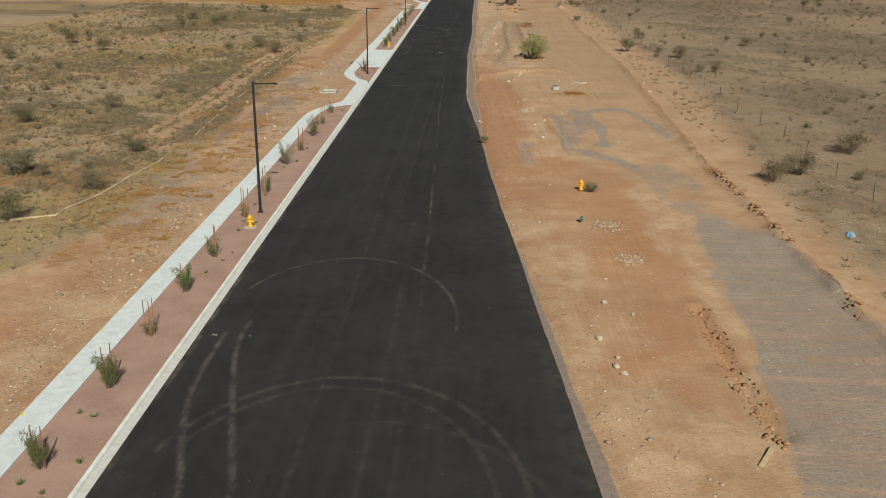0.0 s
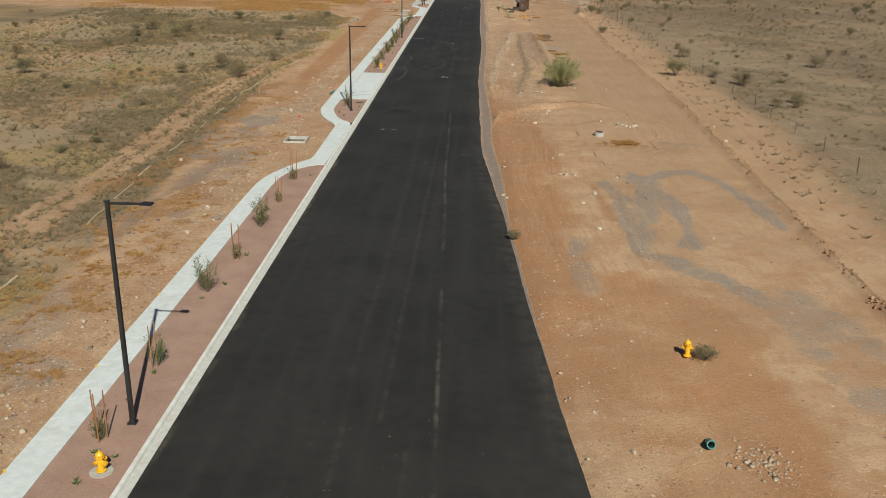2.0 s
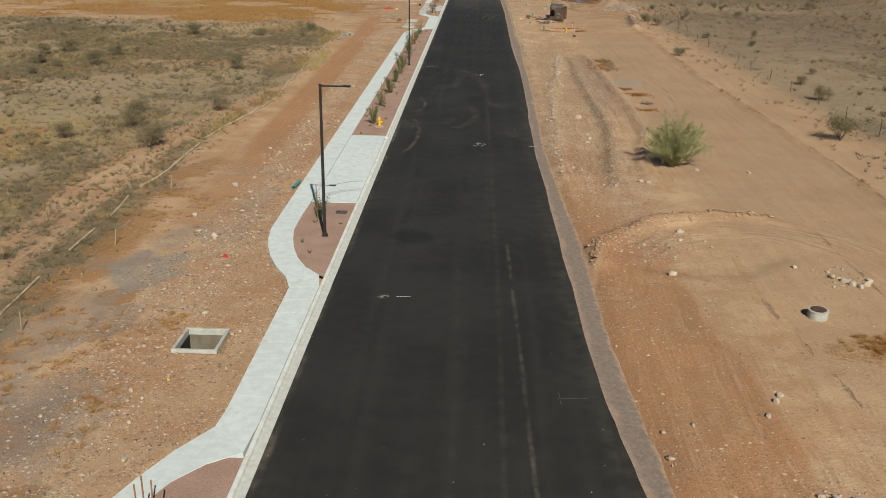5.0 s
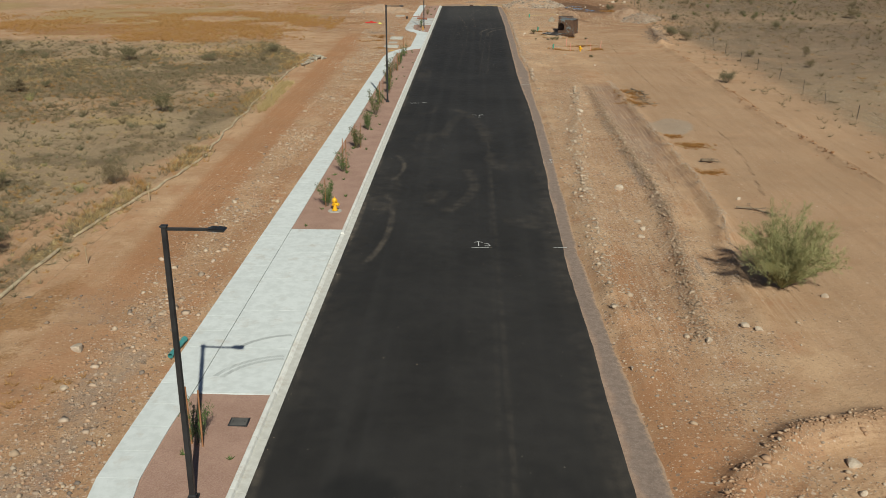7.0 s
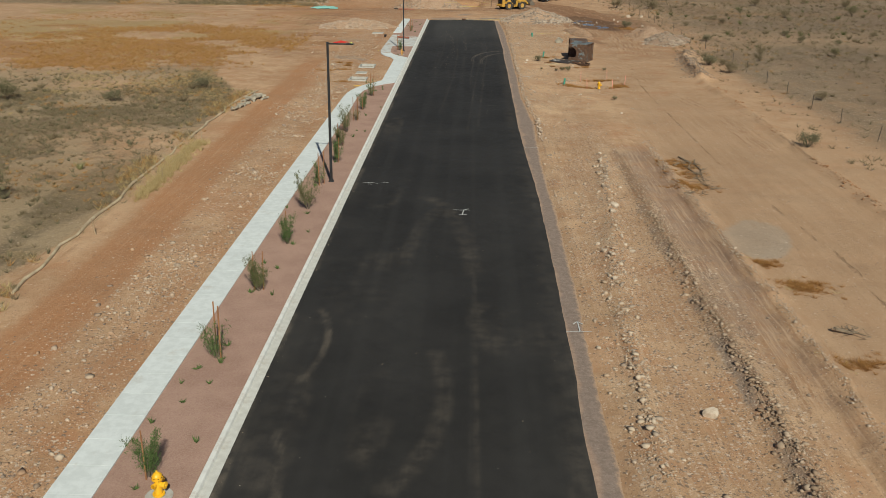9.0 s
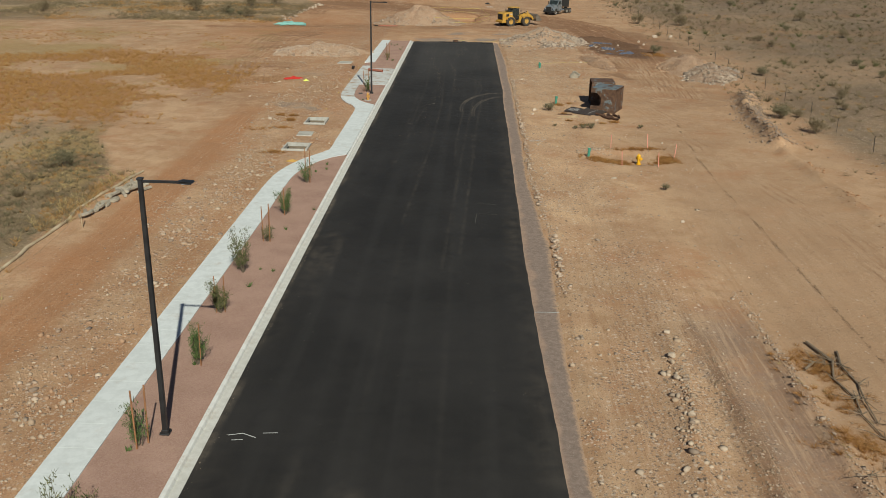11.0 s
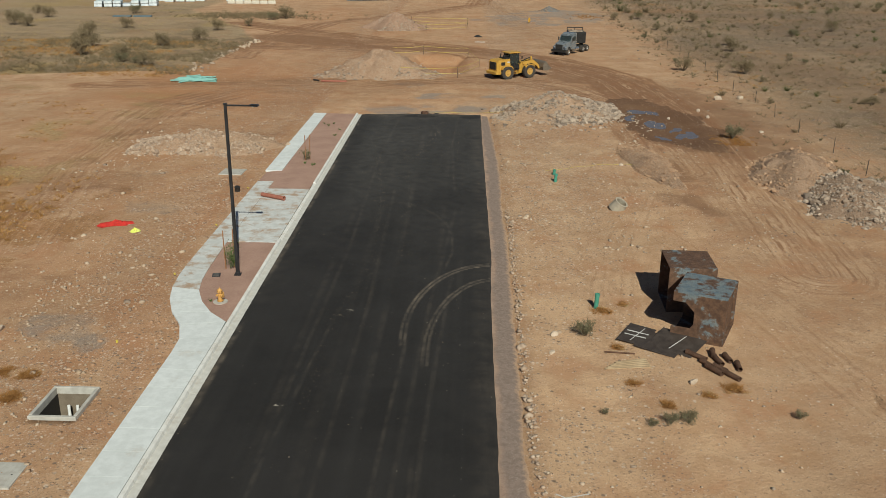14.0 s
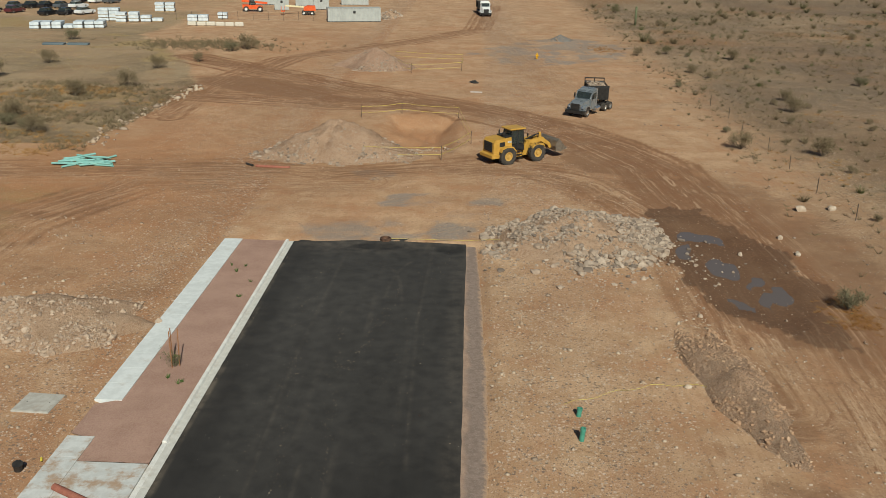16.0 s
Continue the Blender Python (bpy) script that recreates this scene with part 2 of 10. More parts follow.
    for across, on, deep in ((lines_a, on_a, (0.315, 0.165, 0.085)), (lines_b, on_b, (0.235, 0.112, 0.058))):
        some = n.math("MULTIPLY", on, n.ramp(patch, 0.38, 0.56, 0.35, 1.0))
        col = n.mix(n.math("MULTIPLY", some, n.ramp(across, 0.515, 0.60, 0.0, 0.85)), col, deep)
        col = n.mix(n.math("MULTIPLY", some, n.ramp(across, 0.475, 0.40, 0.0, 0.6)), col, (0.555, 0.365, 0.225))
    col = n.mix(n.math("MULTIPLY", varnish, n.ramp(patch, 0.36, 0.56, 0.4, 0.85)), col, (0.125, 0.09, 0.062))
    col = n.mix(n.ramp(wet, 0.93, 1.0, 0.0, 0.65), col, (0.085, 0.047, 0.029))
    # wheel streaks and lumpy, trodden ground
    col = n.mix(n.math("MULTIPLY", ruts, n.ramp(fine_streak, 0.54, 0.70, 0.0, 0.6)), col, (0.285, 0.145, 0.072))
    col = n.mix(n.math("MULTIPLY", ruts, n.ramp(fine_streak, 0.5, 0.36, 0.0, 0.75)), col, (0.56, 0.375, 0.235))
    col = n.mix(n.math("MULTIPLY", lumps, n.ramp(small, 0.54, 0.68, 0.0, 0.75)), col, (0.245, 0.135, 0.072))
    # broken edges cut by the grader, their thin shade painted as a dark line
    broken = n.math("ADD", scarp, n.math("ADD", n.math("MULTIPLY", n.math("SUBTRACT", mid, 0.5), 0.45), n.math("MULTIPLY", n.math("SUBTRACT", small, 0.5), 0.3)))
    ledge = n.math("MULTIPLY", n.ramp(broken, 0.15, 0.03), n.ramp(patch, 0.42, 0.55, 0.3, 1.0))
    col = n.mix(n.math("MULTIPLY", ledge, 0.55), col, (0.19, 0.11, 0.062))
    # gravel: pale and dark grains at two sizes
    for size, lo in ((4.5, 0.01), (8.0, 0.04), (17.0, 0.12)):
        pebble = n.cells(size, "Color")
        sep = n.t.nodes.new("ShaderNodeSeparateColor")
        n.t.links.new(pebble, sep.inputs[0])
        near = n.ramp(n.cells(size), 0.40, 0.26)
        amount = n.math("MULTIPLY", n.ramp(stony, 0.0, 1.0, lo, 0.62), n.math("MULTIPLY", n.ramp(mid, 0.3, 0.65, 0.4, 1.3), n.ramp(wet, 0.3, 0.9, 1.0, 0.2)))
        light = n.math("MULTIPLY", near, n.math("LESS_THAN", sep.outputs[0], amount))
        col = n.mix(n.math("MULTIPLY", light, 0.85), col, n.mix(n.ramp(sep.outputs[1], 0.35, 0.65), (0.62, 0.48, 0.36), (0.17, 0.125, 0.095)))
    rough_ = n.math("MULTIPLY", n.ramp(n.math("ADD", n.math("ADD", stony, scrub), n.math("MULTIPLY", red, 0.4)), 0.0, 0.7, 0.6, 1.0), n.ramp(patch, 0.38, 0.58, 0.65, 1.3))
    col = n.mix(n.math("MULTIPLY", rough_, n.ramp(grain, 0.54, 0.66, 0.0, 0.66)), col, (0.165, 0.10, 0.058))
    col = n.mix(n.math("MULTIPLY", n.math("MULTIPLY", rough_, n.ramp(grain, 0.45, 0.34, 0.0, 0.64)), n.ramp(wet, 0.2, 0.9, 1.0, 0.15)), col, (0.61, 0.415, 0.265))
    col = n.mix(n.ramp(big, 0.4, 0.62, 0.0, 0.2), col, (0.25, 0.145, 0.08))
    h = n.math("ADD", n.math("MULTIPLY", mid, 0.55), n.math("ADD", n.math("MULTIPLY", small, 0.8), n.math("ADD", n.math("MULTIPLY", n.math("MULTIPLY", grain, rough_), 0.5), n.math("MULTIPLY", light, 0.3))))
    h = n.math("ADD", h, n.math("MULTIPLY", n.math("MULTIPLY", fine_streak, ruts), 1.0))
    h = n.math("ADD", h, n.math("ADD", n.math("MULTIPLY", lines_a, on_a), n.math("MULTIPLY", lines_b, on_b)))
    h = n.math("SUBTRACT", h, n.math("MULTIPLY", ledge, 0.9))
    n.bump(h, 0.85, 0.06)
    return n.done(col)


SOIL = ground_material()


def asphalt_material():
    n = Nodes("fresh_asphalt", 0.85)
    n.b.inputs["Specular IOR Level"].default_value = 0.25
    dust, seam, black, bright = n.attr("marks")
    big, mid, grain = n.noise(0.16, 5), n.noise(1.3, 4), n.noise(60.0, 2)
    lane = n.noise(1.0, 3, 0.5, (1.3, 0.02, 1.0))
    speck = n.noise(5.0, 6, 0.75)
    scuff = n.noise(1.0, 5, 0.7, (2.4, 0.22, 1.0))
    col = n.mix(n.ramp(big, 0.35, 0.65), (0.0162, 0.0141, 0.0125), (0.0238, 0.0209, 0.0187))
    col = n.mix(n.ramp(lane, 0.45, 0.68, 0.0, 0.3), col, (0.033, 0.030, 0.027))
    col = n.mix(n.math("MULTIPLY", seam, n.ramp(mid, 0.25, 0.75, 0.5, 1.1)), col, (0.085, 0.077, 0.067))
    col = n.mix(n.ramp(grain, 0.45, 0.8, 0.0, 0.35), col, (0.05, 0.046, 0.042))
    d = n.math("MULTIPLY", dust, n.ramp(n.math("ADD", n.math("MULTIPLY", speck, 0.25), n.math("MULTIPLY", mid, 0.75)), 0.36, 0.64, 0.2, 0.9))
    d = n.math("MULTIPLY", d, n.ramp(scuff, 0.36, 0.62, 0.55, 1.0))
    col = n.mix(d, col, (0.25, 0.195, 0.142))
    col = n.mix(n.math("MULTIPLY", n.ramp(bright, 0.45, 0.9), n.ramp(speck, 0.48, 0.6)), col, (0.36, 0.31, 0.25))
    tone = n.t.nodes.new("ShaderNodeSeparateColor")
    n.t.links.new(n.cells(4.5, "Color"), tone.inputs[0])
    chip = n.math("MULTIPLY", n.ramp(n.cells(4.5), 0.13, 0.07), n.math("LESS_THAN", tone.outputs[0], n.math("MULTIPLY", bright, 0.45)))
    col = n.mix(n.math("MULTIPLY", chip, n.ramp(mid, 0.4, 0.6, 0.1, 0.8)), col, (0.30, 0.26, 0.21))
    col = n.mix(n.math("MULTIPLY", n.ramp(n.noise(14.0, 5, 0.8), 0.66, 0.72, 0.0, 0.45), n.ramp(mid, 0.45, 0.6)), col, (0.20, 0.165, 0.13))
    col = n.mix(black, col, (0.010, 0.0095, 0.009))
    n.bump(n.math("ADD", grain, n.math("MULTIPLY", mid, 0.3)), 0.35, 0.012)
    return n.done(col, n.ramp(mid, 0.3, 0.7, 0.78, 0.92))


ASPHALT = asphalt_material()


def concrete_material(name, a, b, stain, dirt=0.6, clean=0.53):
    n = Nodes(name, 0.85)
    big, mid, grain = n.noise(0.5, 5), n.noise(2.6, 5, 0.6), n.noise(50.0, 2)
    col = n.mix(n.ramp(mid, 0.35, 0.65), a, b)
    col = n.mix(n.ramp(n.chance(), 0.0, 1.0, 0.0, 0.14), col, [v * 0.78 for v in a])
    col = n.mix(n.ramp(n.noise(0.9, 6, 0.72), clean, clean + 0.19, 0.0, dirt), col, stain)
    col = n.mix(n.ramp(grain, 0.4, 0.8, 0.0, 0.16), col, [v * 0.6 for v in a])
    n.bump(n.math("ADD", grain, mid), 0.2, 0.006)
    return n.done(col)


WALK = concrete_material("pale_concrete", (0.575, 0.585, 0.555), (0.655, 0.665, 0.635), (0.45, 0.385, 0.31), 0.5, 0.54)
STAINED = concrete_material("mud_stained_concrete", (0.50, 0.495, 0.46), (0.585, 0.58, 0.545), (0.37, 0.245, 0.155), 0.95, 0.465)
KERB = concrete_material("kerb_concrete", (0.63, 0.605, 0.55), (0.71, 0.685, 0.625), (0.40, 0.31, 0.23))
GUTTER = concrete_material("dusty_gutter", (0.50, 0.475, 0.42), (0.58, 0.555, 0.50), (0.42, 0.32, 0.23))
OLD_CONCRETE = concrete_material("grey_concrete", (0.38, 0.35, 0.30), (0.48, 0.45, 0.39), (0.30, 0.23, 0.17))


def bed_material():
    n = Nodes("red_granite_gravel", 0.95)
    n.b.inputs["Specular IOR Level"].default_value = 0.15
    mid, small, grain = n.noise(0.5, 5), n.noise(5.0, 4), n.noise(55.0, 2)
    c = n.cells(28.0, "Color")
    sep = n.t.nodes.new("ShaderNodeSeparateColor")
    n.t.links.new(c, sep.inputs[0])
    col = n.mix(n.ramp(mid, 0.35, 0.65), (0.325, 0.192, 0.14), (0.40, 0.245, 0.18))
    col = n.mix(n.ramp(sep.outputs[0], 0.2, 1.0, 0.0, 0.4), col, (0.47, 0.31, 0.245))
    col = n.mix(n.ramp(sep.outputs[1], 0.5, 1.0, 0.0, 0.3), col, (0.22, 0.125, 0.095))
    col = n.mix(n.ramp(small, 0.5, 0.75, 0.0, 0.3), col, (0.42, 0.28, 0.19))
    n.bump(n.math("ADD", sep.outputs[0], n.math("MULTIPLY", grain, 0.5)), 0.6, 0.02)
    return n.done(col)


BED = bed_material()


def shoulder_material():
    n = Nodes("millings_gravel", 0.95)
    n.b.inputs["Specular IOR Level"].default_value = 0.12
    across, _, _, _ = n.attr("across")
    small, grain, mid, chips = n.noise(4.0, 5, 0.7), n.noise(38.0, 3, 0.75), n.noise(0.5, 5, 0.6), n.noise(13.0, 4, 0.75)
    grey = n.mix(n.ramp(small, 0.35, 0.65), (0.215, 0.155, 0.122), (0.28, 0.205, 0.162))
    grey = n.mix(n.ramp(chips, 0.52, 0.66, 0.0, 0.6), grey, (0.35, 0.28, 0.225))
    dusty = n.mix(n.ramp(small, 0.35, 0.65), (0.315, 0.21, 0.152), (0.405, 0.275, 0.198))
    part_ = n.math("ADD", across, n.math("MULTIPLY", n.math("SUBTRACT", mid, 0.5), 0.8))
    col = n.mix(n.ramp(part_, 0.2, 0.42), dusty, grey)
    col = n.mix(n.ramp(n.math("ADD", across, n.math("MULTIPLY", n.math("SUBTRACT", small, 0.5), 0.5)), 0.82, 1.02, 0.0, 0.9), col, (0.45, 0.29, 0.18))
    col = n.mix(n.ramp(grain, 0.42, 0.36, 0.0, 0.5), col, (0.10, 0.082, 0.07))
    n.bump(n.math("ADD", grain, n.math("ADD", small, chips)), 0.6, 0.03)
    return n.done(col)


MILLINGS = shoulder_material()

# ---- the lie of the land ----
ROAD_L, KERB_BACK = -13.0, -13.53
ROAD_END = 296.2
EDGE = [(-80, 9.0), (10, 6.7), (28.7, 5.34), (36.7, 4.65), (43.2, 4.08), (51.1, 3.5), (60.9, 2.66), (74.8, 1.57), (86.7, 0.83), (90, 0.6), (94.3, 0.23), (100, -0.22), (106.5, -0.74), (111.4, -0.92),
        (128, -1.1), (146.6, -1.29), (157.8, -1.21), (164, -1.08), (173, -1.0), (185.7, -0.93), (210.7, -1.25), (224, -1.23), (235, -1.16), (248, -1.2), (257, -1.05), (270, -1.25), (297, -1.45)]
APRON = [(-80, 10.0), (10, 7.5), (28.8, 6.02), (30.6, 5.9), (33.8, 5.56), (36.7, 5.18), (41.9, 4.7), (49.4, 3.97), (57.3, 3.0), (68, 2.2), (78, 1.6), (88.5, 1.05), (93.4, 0.95), (98.6, 0.9), (105.4, 0.5), (111.5, 0.22), (125, 0.2),
         (136, -0.15), (146.7, -0.48), (152, -0.36), (160.8, -0.27), (168, -0.17), (179, -0.05), (195, -0.1), (209.9, 0.3), (211.7, 0.12), (214.3, 0.0), (218.7, -0.2), (223.7, -0.27), (233.8, -0.1), (247, -0.1), (257, -0.1), (279, -0.15), (297, -0.75)]
BANK = [(20, 21.8), (45, 21.0), (63, 20.5), (76, 20.1), (101, 20.6), (121, 21.0), (136, 21.3), (160, 20.9), (170, 20.5), (184, 19.95), (196, 20.0), (204.5, 20.25), (214, 20.6), (223, 20.5), (231, 20.1), (248.5, 21.75), (256, 23.4), (290, 27.0), (340, 24.0), (420, 22.0)]
# edges left by the grader along the haul road
SCARPS = [[(13.5, 186), (13.7, 183.7), (14.4, 175.5), (13.9, 167.4), (13.0, 161.8), (12.5, 158)], [(14.3, 243), (13.5, 237.7), (12.9, 227.9), (12.75, 222.6), (12.9, 212), (13.0, 200), (13.05, 190)], [(14.5, 131), (14.4, 118.8), (14.7, 110)],
          [(8.0, 119), (8.3, 115.3), (8.75, 110.2), (9.1, 106), (10.4, 98.6), (11.2, 94)], [(8.3, 190), (8.46, 183.4), (8.75, 170.6), (8.92, 160.7), (8.48, 153), (7.8, 149), (6.6, 142)],
          [(x, y) for y, x in BANK if 20 < y < 220]]


# outer edge of the walk
WALK_EDGE = [(-60, -17.9), (96.5, -17.7), (99.0, -17.15), (100.65, -16.54), (102.3, -15.83), (103.6, -15.0), (116.6, -15.0), (117.5, -15.2), (118.7, -15.95), (120.1, -16.65), (121.6, -17.15), (123.1, -17.55), (125.3, -17.83), (219, -17.9), (222, -17.78),
             (224.4, -17.28), (226.3, -16.64), (228.2, -15.62), (229.4, -15.05), (244.2, -15.1), (246, -15.2), (246.9, -15.6), (247.8, -16.2), (249.3, -16.85), (250.6, -17.25), (252.2, -17.5), (300, -17.6)]


def walk_edge(y):
    return np.interp(y, [p[0] for p in WALK_EDGE], [p[1] for p in WALK_EDGE])


def bank_x(y):
    return np.interp(y, [p[0] for p in BANK], [p[1] for p in BANK])


def mat_at(x, y):
    """Where low dry growth mats the scrub: 0 bare, 1 grown over."""
    u = 0.6 * fbm(x * 0.8, y * 0.5, 10.0, 45) + 0.4 * fbm(x, y * 0.8, 3.0, 47)
    return step(0.42, 0.60, u)


def lane_dist(x, y):
    """How far from the wheel marks of the old two-track path."""
    return np.minimum(line_dist(x, y, [(-31.2, 84), (-30.8, 93), (-30.4, 97), (-30.9, 105.6), (-31.2, 112), (-31.6, 120), (-32.3, 133), (-31.7, 146), (-29.4, 160), (-26.5, 174)]),
                      line_dist(x, y, [(-29.2, 84), (-29.3, 93.5), (-29.4, 101), (-29.0, 105), (-29.6, 113.5), (-29.9, 122), (-30.6, 131), (-30.6, 144), (-28.4, 156)]))


def edge_x(y, pts=EDGE):
    y = np.asarray(y, float)
    base = np.interp(y, [p[0] for p in pts], [p[1] for p in pts])
    k = 3 if pts is EDGE else 4
    return base + (vnoise(y, y * 0, 4.5, k) - 0.5) * 0.10 + (vnoise(y, y * 0, 0.9, k + 2) - 0.5) * (0.05 if pts is EDGE else 0.09)


# open service pits: x0, x1, y0, y1
PITS = [(-18.55, -16.6, 109.3, 111.5), (-18.75, -16.8, 228.9, 231.1), (-18.75, -16.9, 238.4, 240.8)]
WALL = 0.14


def height(x, y):
    """Height of the bare ground, over arrays of x and y."""
    x, y = np.asarray(x, float), np.asarray(y, float)
    h = 0.06 + (fbm(x, y, 9.0, 1) - 0.5) * 0.22 + (fbm(x, y, 1.6, 2, 3) - 0.5) * 0.10
    far = step(60, 400, np.abs(x)) + step(480, 900, y)
    h = h + far * (fbm(x, y, 160.0, 3) - 0.5) * 3.0
    # wheel ruts and graded windrows beside the road
    on = step(132, 142, y) * step(203, 192, y)
    h = h + on * np.interp(y, [180, 188], [0.36, 0.16]) * (0.6 + 0.8 * vnoise(x, y, 1.1, 61)) * np.exp(-((x - np.interp(y, [136, 147, 151, 156, 171, 183, 197], [3.6, 4.7, 5.15, 5.6, 5.5, 5.54, 5.9])) / 0.45) ** 2)
    h = h + on * 0.28 * (0.5 + vnoise(x, y, 1.3, 62)) * np.exp(-((x - np.interp(y, [140, 148, 159, 168, 184, 197], [0.5, 0.7, 1.1, 1.6, 3.3, 4.5])) / 0.5) ** 2)
    h = h + on * 0.32 * (0.5 + vnoise(x, y, 1.2, 63)) * np.exp(-((x - np.interp(y, [142, 149, 153, 161, 171, 176.5, 184, 192, 203], [6.6, 7.8, 8.48, 8.92, 9.0, 8.65, 8.75, 8.65, 8.8])) / 0.5) ** 2)
    for k, amp in ((0.9, 0.09), (6.9, 0.12), (7.8, 0.12), (3.6, 0.10)):
        h = h - on * amp * np.exp(-((x - k - 0.012 * (y - 165)) / 0.22) ** 2)
    on = step(60, 72, y) * step(128, 118, y)
    for k, amp in ((1.9, 0.07), (3.0, 0.08), (3.9, 0.06)):
        h = h - on * amp * np.exp(-((x - k - np.interp(y, [60, 130], [2.3, -0.3])) / 0.25) ** 2)
    # bank along the haul road
    bank = bank_x(y)
    h = h + step(262, 250, y) * (np.interp(y, [40, 80, 110, 215, 240], [0.4, 0.34, 0.24, 0.22, 0.4]) * np.exp(-((x - bank) / 0.4) ** 2) * (0.5 + vnoise(x, y, 1.3, 6)) + 0.12 * step(bank - 0.3, bank + 0.4, x))
    loop = line_dist(x, y, [(0.6, 121.5), (1.2, 124), (2.6, 126.3), (5.0, 128.7), (8.2, 129.9), (12, 129.6)])
    h = h + 0.42 * (0.6 + 0.8 * vnoise(x, y, 0.9, 64)) * np.exp(-(loop / 0.5) ** 2) - 0.16 * blob(x, y, 6.0, 124.0, 4.5, 4.5)
    gouge = line_dist(x, y, [(12.4, 46), (12.6, 40), (12.7, 36.5), (13.2, 33)])
    h = h - 0.22 * np.exp(-(gouge / 0.3) ** 2) + 0.14 * np.exp(-((gouge - 0.6) / 0.3) ** 2)
    # hydrant hollow, trench, rocky bank
    d = np.hypot((x - 8.0) / 3.3, (y - 229.3) / 2.4)
    h = h - 0.22 * step(1.05, 0.5, d) + 0.06 * np.exp(-((d - 1.15) / 0.2) ** 2)
    pond = blob(x, y, 15.2, 294.0, 2.6, 9.0, 8)
    h = h * (1 - 0.8 * pond) + pond * (-0.16 + 0.16 * (fbm(x * 0.8, y * 0.45, 1.5, 27, 3) - 0.5))
    d = np.maximum(np.abs(x + 6.8) / 4.3, np.abs(y - 330) / 9.0)
    h = h - (1.1 + 0.9 * (fbm(x * 1.6, y * 0.5, 1.6, 28) - 0.5)) * step(1.0, 0.35, d)
    d = line_dist(x, y, [(20.6, 234), (21.6, 246), (24.4, 257)])
    h = h + 0.45 * np.exp(-((d - 0.2) / 0.8) ** 2) * (0.5 + vnoise(x, y, 0.9, 5))
    # tyre marks over the works area
    on = step(298, 304, y) * step(372, 362, y) * step(-34, -28, x) * step(22, 16, x)
    h = h + on * 0.05 * (vnoise(x * 0.35, y - 0.25 * x, 0.8, 8) - 0.5)
    # under the road, kerb, walk and beds
    inside = step(0.0, 0.35, x - walk_edge(y)) * step(0.35, 0.0, x - edge_x(y, APRON)) * step(ROAD_END + 0.4, ROAD_END, y)
    inside = np.maximum(inside, 0)
    h = h * (1 - inside) - 0.12 * inside
    for x0, x1, y0, y1 in PITS:
        core = (x > x0 + 0.01) & (x < x1 - 0.01) & (y > y0 + 0.01) & (y < y1 - 0.01)
        rim = (x > x0 - 0.6) & (x < x1 + 0.6) & (y > y0 - 0.6) & (y < y1 + 0.6)
        h = np.where(core, -1.9, np.where(rim, 0.05, h))
    return h


